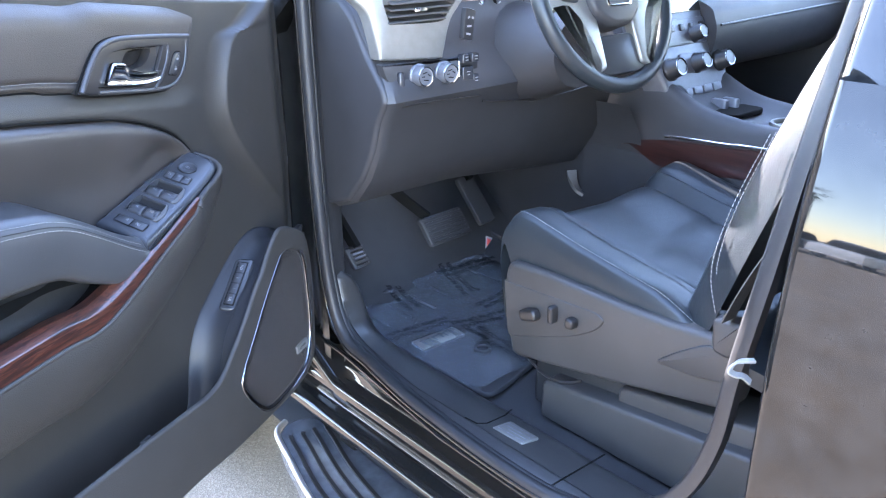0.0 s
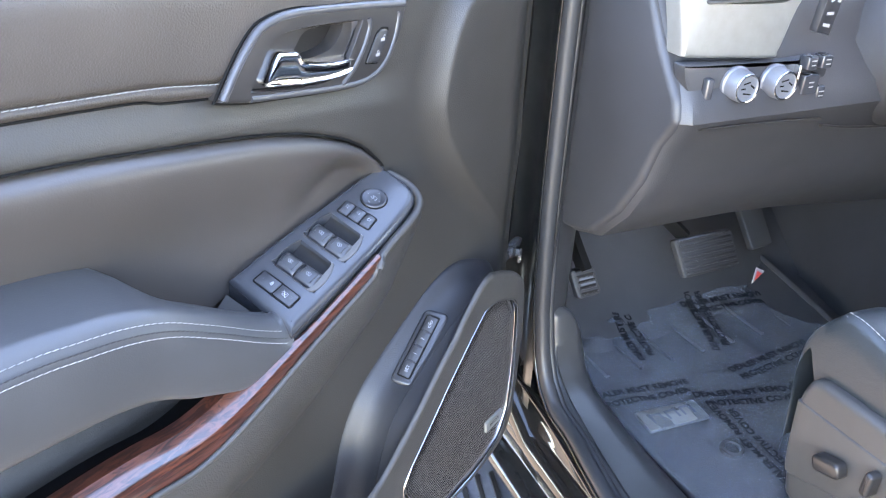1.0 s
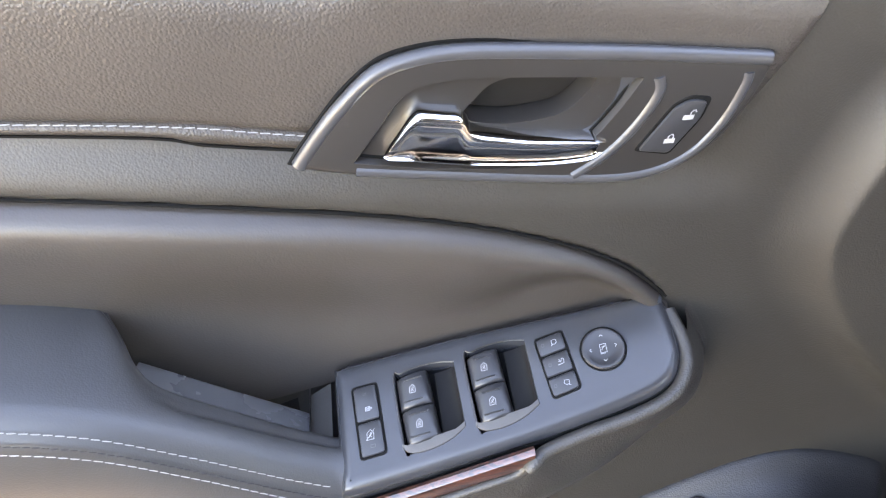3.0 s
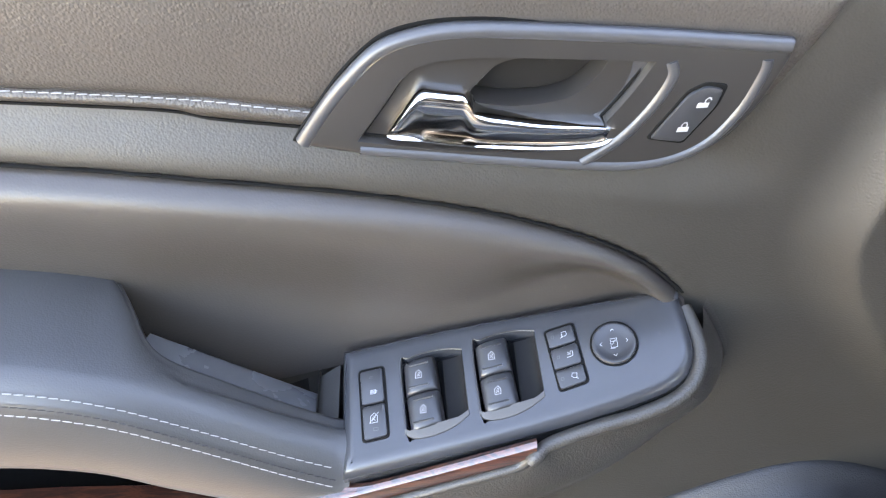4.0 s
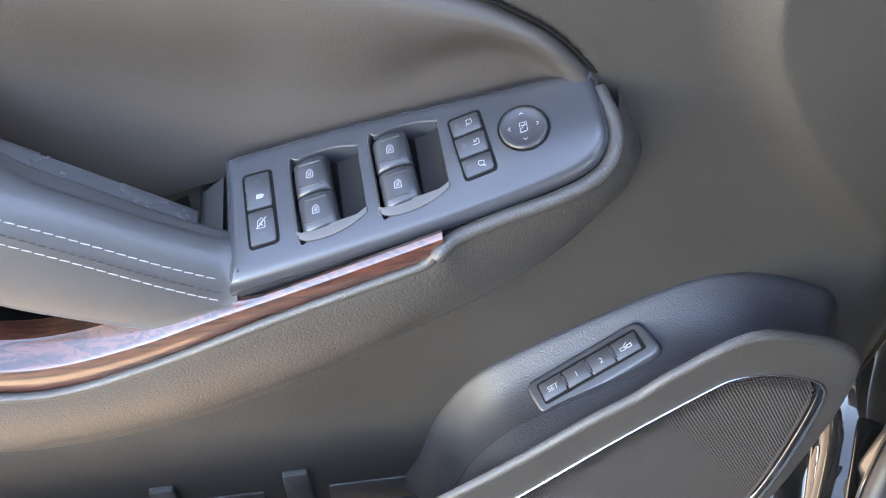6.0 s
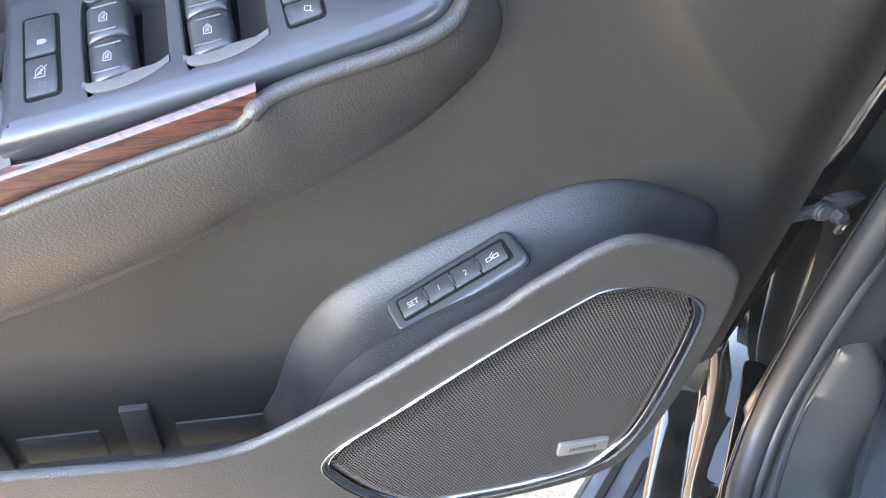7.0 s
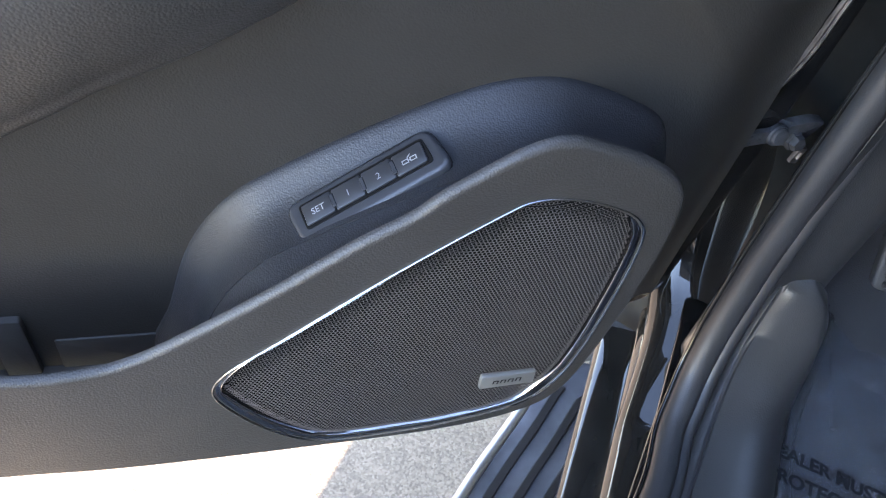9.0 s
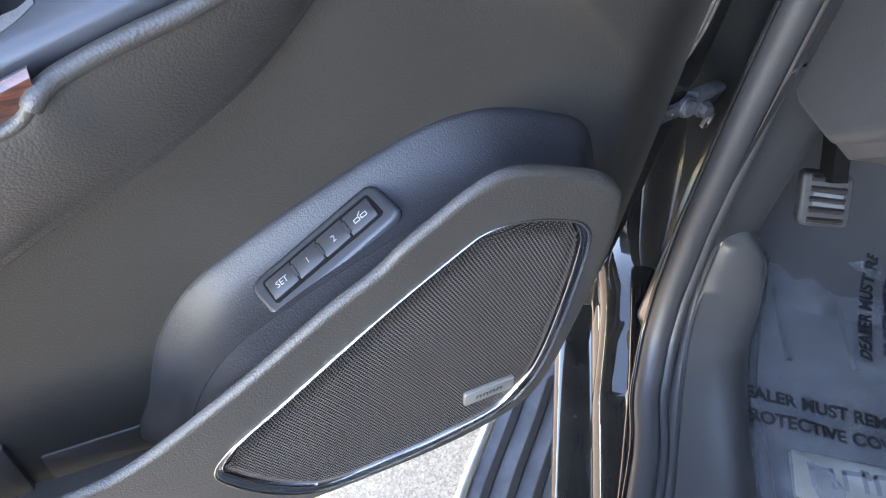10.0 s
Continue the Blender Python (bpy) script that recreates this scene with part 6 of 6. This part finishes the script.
top_of = line_of([tuple(p) for p in seat_line[:34]])
edge_z = lambda y: top_of(y) + 0.030 * step(0.60, 0.74, y) + 0.0035
for x0 in (1.104, 1.109):
    world_stitch([(x0, y, edge_z(y) - (0.004 if x0 < 1.106 else 0.0)) for y in np.linspace(0.64, 1.045, 40)], 0.0007)
world_stitch([(1.168, y, edge_z(y) - 0.006) for y in np.linspace(0.66, 1.04, 40)], 0.0007)
world_stitch([(1.552, y, edge_z(y) - 0.006) for y in np.linspace(0.66, 1.04, 40)], 0.0007)
side = [(1.042, 0.990), (1.053, 0.95), (1.045, 0.86), (1.030, 0.802), (1.015, 0.796), (0.80, 0.836), (0.565, 0.885), (0.55, 0.965), (0.60, 1.0), (0.68, 0.992), (0.80, 0.990), (0.95, 0.994)]
tp = part("side_trim", slab(rounded(side, 0.02), lambda a, b, h: (1.082 - h, a, b), 0.04, 0.010, 4), M_PLAST, SEAT, "charcoal seat side trim", smooth=60)
ctl = cr([(1.050, 0.948), (1.050, 0.948), (0.95, 0.953), (0.85, 0.958), (0.822, 0.957), (0.812, 0.946), (0.832, 0.922), (0.88, 0.893), (0.94, 0.868), (0.99, 0.851), (1.025, 0.838), (1.040, 0.85)], 4, True)
part("control_recess", slab(ctl, lambda a, b, h: (1.0795 - h, a, b), 0.012, 0.003, 3), M_PLAST, tp, "seat control panel", smooth=60)
for y, z, w, h, tl in ((0.972, 0.906, 0.042, 0.022, 18), (0.917, 0.927, 0.013, 0.034, 0), (0.873, 0.926, 0.020, 0.020, 0)):
    bm = slab(rounded([(-w / 2, -h / 2), (w / 2, -h / 2), (w / 2, h / 2), (-w / 2, h / 2)], min(w, h) * 0.42), lambda a, b, k: (-k, a, b), 0.016, 0.005, 3)
    bm.transform(Matrix.Translation((1.060, y, z)) @ Matrix.Rotation(radians(-tl), 4, "X"))
    part("seat_switch", bm, M_BEZEL, tp, "grey power seat switch", smooth=60)
part("hinge_cover", slab(rounded([(0.705, 0.918), (0.66, 0.955), (0.615, 0.985), (0.568, 0.985), (0.572, 0.935), (0.63, 0.922)], 0.014), lambda a, b, h: (1.0765 - h, a, b), 0.02, 0.003, 3), M_PLAST, tp)
for y0, y1, z0, z1, x in ((0.50, 0.945, 0.70, 0.79, 1.075), (0.46, 0.79, 0.70, 0.835, 1.10)):
    part("track_cover", slab(rounded([(y0, z0), (y1, z0), (y1 - 0.005, z1 - 0.01), (y0, z1 + 0.04)], 0.012), lambda a, b, h: (x - h, a, b), 0.10, 0.008, 3), M_PLAST, SEAT, "grey seat track cover", smooth=60)
part("track_cover", box(1.118, 1.60, 0.55, 1.0, 0.68, 0.83, 0.01), M_KICK, SEAT)
part("under_seat_wire", sweep(cr([(1.085, 0.985, 0.805), (1.075, 0.94, 0.795), (1.07, 0.89, 0.80), (1.08, 0.85, 0.815)], 6), circle(0.003, 6)), M_BEZEL, SEAT)
rows = []
for k in range(25):
    s = k / 24
    z = 0.99 + 0.66 * s
    yb = 0.60 - 0.20 * s + 0.02 * math.sin(math.pi * s) + 0.030 * (1 - s) ** 2
    row = []
    for j in range(37):
        t = j / 36
        e = abs(2 * t - 1)
        half = 0.262 - 0.05 * step(0.6, 1.0, s) + 0.012 * math.sin(3 * s)
        x = 1.36 + half * (2 * t - 1)
        row.append((x, yb + 0.068 * step(0.5, 0.85, e) * (1 - 0.6 * s) - 0.07 * max(0, (e - 0.82) / 0.18) ** 2, z))
    rows.append(row)
part("backrest", sheet(rows), M_SEAT, SEAT, "black leather backrest with side bolsters", smooth=60)
part("backrest_rear", sheet([[(1.36 + a, 0.52 - 0.20 * s, 0.99 + 0.66 * s) for a in (-0.262, -0.1, 0.1, 0.262)] for s in (0, 0.5, 1)]), M_SEAT, SEAT)
for s in (0.015, 0.0):
    world_stitch(cr([(1.112 - s, 0.618, 1.03), (1.108 - s, 0.631, 1.10), (1.108 - s, 0.611, 1.20), (1.115 - s, 0.570, 1.32)], 8))
part("belt_anchor", slab(rounded([(0.605, 1.04), (0.60, 0.985), (0.565, 0.98), (0.553, 1.045)], 0.012), lambda a, b, h: (1.062 - h, a, b), 0.03, 0.008, 3), M_PLAST, SEAT, "charcoal belt anchor cover", smooth=60)
part("belt", sweep(cr([(1.062, 0.578, 1.045), (1.068, 0.556, 1.11), (1.082, 0.520, 1.20), (1.10, 0.470, 1.34), (1.12, 0.43, 1.60)], 6), [(-0.001, -0.019), (0.001, -0.019), (0.001, 0.019), (-0.001, 0.019)], (1, 0, 0)), M_WEBBING, SEAT, "dark grey woven seat belt")

def drawn_out(ob, k, shift):
    """Moves a thing away from the driver's doorway and enlarges it by k to match."""
    c = Vector((0.074, 0.039, 1.59))
    ob.matrix_basis = Matrix.Translation(c + Vector(shift)) @ Matrix.Scale(k, 4) @ Matrix.Translation(-c) @ ob.matrix_basis


drawn_out(SEAT, 1.045, (0.010, -0.004, 0.006))
drawn_out(CON, 1.03, (0, 0, 0))

# ---- pedals ----
def pedal(name, label, x0, x1, z0, z1, y, lean, bars, arm):
    ob = thing(name, pose((x0 + x1) / 2, y, z0), label, "pedal")
    k = math.tan(radians(lean))
    lp = rounded([(x0, z0), (x1, z0 + 0.004), (x1 - 0.012, z1), (x0 - 0.012, z1 - 0.002)], 0.008)
    pad = part("pad", slab(lp, lambda a, b, h: (a, y + k * (b - z0) - h, b + h * k), 0.012, 0.004, 3), M_RUBBER, ob)
    for i in range(bars):
        z = z0 + (z1 - z0) * (i + 0.7) / (bars + 0.4)
        sl = 0.012 * (z - z0) / (z1 - z0)
        part("pad_rib", slab(rounded([(x0 + 0.008 - sl, z - 0.0022), (x1 - 0.008 - sl, z - 0.0005), (x1 - 0.008 - sl, z + 0.0035), (x0 + 0.008 - sl, z + 0.0018)], 0.001), lambda a, b, h: (a, y + k * (b - z0) - h - 0.003, b + 0.002), 0.004, 0.001, 1), M_BEZEL, pad)
    part("lever", sweep(cr(arm, 5), [(-0.008, -0.012), (0.008, -0.012), (0.008, 0.012), (-0.008, 0.012)]), M_WELL, ob)
    return ob


pedal("brake_pedal", "wide black rubber brake pedal with ribs", 1.335, 1.478, 0.808, 0.878, 1.55, 30, 7, [(1.36, 1.60, 0.87), (1.30, 1.66, 0.94), (1.25, 1.72, 1.02), (1.24, 1.76, 1.08)])
pp = pedal("parking_brake_pedal", "small grey ribbed parking brake pedal", 1.092, 1.144, 0.812, 0.866, 1.55, 25, 5, [(1.11, 1.57, 0.86), (1.10, 1.62, 0.92), (1.08, 1.68, 1.0)])
part("pad_print", strokes([[(1.096, 0.848), (1.124, 0.8485)], [(1.098, 0.839), (1.128, 0.8395)]], 0.0036, lambda a, b: (a, 1.55 + 0.466 * (b - 0.808) - 0.0065, b)), M_STACK, pp, smooth=0)
pedal("accelerator_pedal", "slim black accelerator pedal", 1.575, 1.635, 0.79, 0.91, 1.62, 38, 0, [(1.60, 1.70, 0.90), (1.60, 1.76, 0.98), (1.60, 1.80, 1.05)])
TAG = thing("warning_tag", pose(1.56, 1.57, 0.745), "small red and white paper tag", "tag")
part("paper", slab([(1.548, 0.738), (1.580, 0.760), (1.556, 0.772)], lambda a, b, h: (a, 1.575 + 0.2 * (b - 0.74) - h, b), 0.002, 0.0005, 1), M_WHITE, TAG)
part("mark", slab([(1.553, 0.744), (1.572, 0.757), (1.558, 0.765)], lambda a, b, h: (a, 1.5735 + 0.2 * (b - 0.74) - h, b), 0.001, 0.0003, 1), M_RED, TAG)

# ---- floor mat with its plastic film ----
def mat_z(x, y):
    return 0.676 + 0.17 * max(0, y - 1.58) ** 1.0 * step(1.56, 1.72, y) * 2.6 + 0.004 * math.sin(9 * x)


MAT = thing("floor_mat", pose(1.3, 1.4, 0.67), "black rubber floor mat under clear protective film", "floor mat")
lp = rounded([(1.092, 1.085), (1.29, 1.13), (1.56, 1.16), (1.66, 1.30), (1.66, 1.74), (1.30, 1.78), (1.13, 1.66), (1.085, 1.45)], 0.03)


def filled(loop, zf, n=26):
    """A sheet over a closed plan outline, draped at zf(x, y)."""
    q = np.array(loop)
    c = q.mean(0)
    return sheet([[(*(c + (p - c) * s), zf(*(c + (p - c) * s))) for p in q] for s in np.linspace(1, 0.02, n)], True)


part("mat_base", filled(lp, mat_z), M_RUBBER, MAT, smooth=60)
part("mat_edge", sweep([(x, y, mat_z(x, y)) for x, y in lp], circle(0.007, 6), (0, 0, 1), True), M_RUBBER, MAT, smooth=60)
for k in range(7):
    a0 = np.array([1.12 + 0.075 * k, 1.62])
    part("mat_rib", sweep([(x, y, mat_z(x, y) + 0.002) for x, y in (a0 + (0.012 * s, -0.26 * s + 0.12) for s in np.linspace(0, 1, 8))], circle(0.004, 6)), M_RUBBER, MAT)
plate_ = part("mat_plate", slab(rounded([(1.110, 1.318), (1.232, 1.312), (1.234, 1.360), (1.112, 1.368)], 0.004), lambda a, b, h: (a, b, 0.685 + h), 0.006, 0.002, 2), M_SILVER, MAT, "polished maker plate")
for k in range(3):
    part("plate_mark", strokes([[(1.130 + 0.032 * k, 1.332), (1.130 + 0.032 * k, 1.350), (1.150 + 0.032 * k, 1.350), (1.150 + 0.032 * k, 1.332)]], 0.005, lambda a, b: (a, b, 0.6856)), M_STACK, plate_, smooth=0)
bm = lathe([(0.020, 0.0), (0.020, 0.006), (0.014, 0.008), (0.012, 0.004), (0.001, 0.004)], 24)
bm.transform(pose(1.215, 1.235, 0.678))
part("mat_fastener", bm, M_RUBBER, MAT)


def film_z(x, y):
    return mat_z(x, y) + 0.010 + 0.006 * noise.noise((x * 11, y * 11, 3)) + 0.007 * abs(noise.noise((x * 24 + y * 9, y * 17, 1)))


lpf = rounded([(1.078, 1.11), (1.30, 1.12), (1.56, 1.16), (1.65, 1.28), (1.65, 1.74), (1.30, 1.80), (1.06, 1.72), (1.062, 1.45)], 0.04, 8)
gx, gy = np.arange(1.05, 1.67, 0.0055), np.arange(1.09, 1.82, 0.0055)
cell_, far_ = inside_and_far(np.array([(x, y) for x in gx for y in gy]), lpf)
cell_ = cell_.reshape(len(gx), len(gy))
fv = [(x, y, film_z(x, y)) for x in gx for y in gy]
ff = [(i * len(gy) + j, (i + 1) * len(gy) + j, (i + 1) * len(gy) + j + 1, i * len(gy) + j + 1) for i in range(len(gx) - 1) for j in range(len(gy) - 1) if cell_[i, j] and cell_[i + 1, j] and cell_[i, j + 1] and cell_[i + 1, j + 1]]
me = bpy.data.meshes.new("film_sheet")
me.from_pydata(fv, [], ff)
film_bm = bmesh.new()
film_bm.from_mesh(me)
bpy.data.meshes.remove(me)
bmesh.ops.delete(film_bm, geom=[v for v in film_bm.verts if not v.link_faces], context="VERTS")
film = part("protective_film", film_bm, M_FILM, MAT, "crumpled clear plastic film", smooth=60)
M_INK = mat("black_film_print", (0.014, 0.015, 0.017), 0.8, spec=0.1)


def film_text(text, x, y, turn, size=0.0195):
    c, s = math.cos(radians(turn)), math.sin(radians(turn))

    def place(a, b):
        px, py = x + a * c - b * s, y + a * s + b * c
        return (px, py, film_z(px, py) + 0.004)
    part("film_print", letters(text, size, place, 0.0007), M_INK, film, "black warning print", smooth=0)


for x, y, turn in ((1.157, 1.416, -5), (1.335, 1.340, -15), (1.45, 1.405, 4), (1.50, 1.60, -6), (1.36, 1.70, -4)):
    film_text("DEALER MUST REMOVE", x, y, turn)
    film_text("PROTECTIVE COVER", x - 0.006, y - 0.026, turn)
for x, y, turn in ((1.236, 1.585, 77), (1.404, 1.555, 71), (1.064, 1.55, 78), (1.245, 1.225, 88), (1.42, 1.23, 80)):
    film_text("DEALER MUST REMOVE", x, y, turn)
    film_text("PROTECTIVE COVER", x + 0.026, y - 0.004, turn)


# ---- the lot around: parked cars and palms, mirrored in the paint ----
def parked_car(m, paint, label):
    ob = thing("parked_car", m, label, "car", group="parked cars across the lot")
    low = cr([(-2.3, 0.35), (-2.35, 0.7), (-2.2, 0.95), (-1.0, 1.02), (1.0, 1.05), (2.0, 1.0), (2.3, 0.8), (2.35, 0.4), (2.2, 0.3), (-2.2, 0.3)], 4, True)
    part("body", loft([[(x, y * k, 0.3 + (z - 0.3) * q) for y, z in low] for x, k, q in ((-0.9, 0.97, 0.92), (-0.86, 1, 1), (0.86, 1, 1), (0.9, 0.97, 0.92))]), paint, ob, here=True, smooth=40)
    up = cr([(-1.9, 1.0), (-1.5, 1.5), (-1.1, 1.62), (0.2, 1.62), (0.6, 1.52), (1.2, 1.02)], 4)
    part("cabin", loft([[(x * k, y, z) for y, z in up] for x, k in ((-0.82, 1), (0.82, 1))]), M_WELL, ob, here=True, smooth=40)
    part("roof", loft([[(x, y, z) for y, z in ((-1.45, 1.52), (-1.1, 1.645), (0.2, 1.645), (0.62, 1.54), (0.2, 1.60), (-1.1, 1.60))] for x in (-0.78, 0.78)]), paint, ob, here=True, smooth=40)
    for x in (-0.78, 0.78):
        for y in (-1.4, 1.4):
            bm = lathe([(0.2, -0.1), (0.33, -0.1), (0.34, 0.0), (0.33, 0.1), (0.2, 0.1)], 24)
            bm.transform(pose(x, y, 0.34, 0, 90, 0))
            part("wheel", bm, M_RUBBER, ob, here=True)
    return ob


paints = [mat("white_car_paint", (0.7, 0.7, 0.68), 0.3, 0, 1), mat("silver_car_paint", (0.4, 0.41, 0.42), 0.3, 0.5, 1), mat("red_car_paint", (0.35, 0.03, 0.02), 0.3, 0, 1), M_PAINT]
names_ = ["white parked car on sunlit asphalt", "silver parked car on sunlit asphalt", "red parked car on sunlit asphalt", "black parked car on sunlit asphalt"]
for k in range(20):
    i = (k * 7 + k // 3) % 4
    parked_car(pose(-26 + 0.3 * (k % 3), -6 + 2.6 * k, GZ, 0, 0, 90 if k % 2 else -90), paints[i], names_[i])
M_BARK = grained("palm_bark", (0.12, 0.09, 0.06), (0.8, 0.9), 12, 0.03, 0.8)
M_FROND = mat("palm_frond", (0.05, 0.08, 0.03), 0.6)
mottled(M_FROND, (0.05, 0.08, 0.03), mapped(M_FROND), 3, 0.4)
for k, (x, y, h) in enumerate(((-46, 12, 7.0), (-50, 22, 8.5), (-45, 32, 6.8), (-52, 6, 7.5), (-48, 44, 7.0), (-44, 27, 5.5))):
    ob = thing("palm_tree", pose(x, y, GZ), "tall fan palm with a ragged green crown", "palm tree", group="palms along the lot")
    part("trunk", loft([[(0.22 * (1 - 0.35 * s) * math.cos(a) + 0.3 * s * s, 0.22 * (1 - 0.35 * s) * math.sin(a), h * s) for a in np.linspace(0, 2 * math.pi, 10, endpoint=False)] for s in np.linspace(0, 1, 8)]), M_BARK, ob, here=True)
    rg = random.Random(k)
    fr = bmesh.new()
    for j in range(46):
        az, el = rg.uniform(0, 2 * math.pi), rg.uniform(-0.9, 1.2)
        ln = rg.uniform(1.2, 2.0)
        d = Vector((math.cos(az) * math.cos(el), math.sin(az) * math.cos(el), math.sin(el)))
        sd = d.cross(Vector((0, 0, 1))).normalized()
        c0 = Vector((0.3, 0, h))
        for leaf in range(7):
            tip = c0 + d * ln + sd * (leaf - 3) * 0.22 * ln - Vector((0, 0, 0.35 * ln * rg.random()))
            mid = c0 + d * ln * 0.5
            fr.faces.new([fr.verts.new(q) for q in (mid, mid + sd * 0.05, tip)])
    part("crown", fr, M_FROND, ob, here=True, smooth=0, kind="stuff")
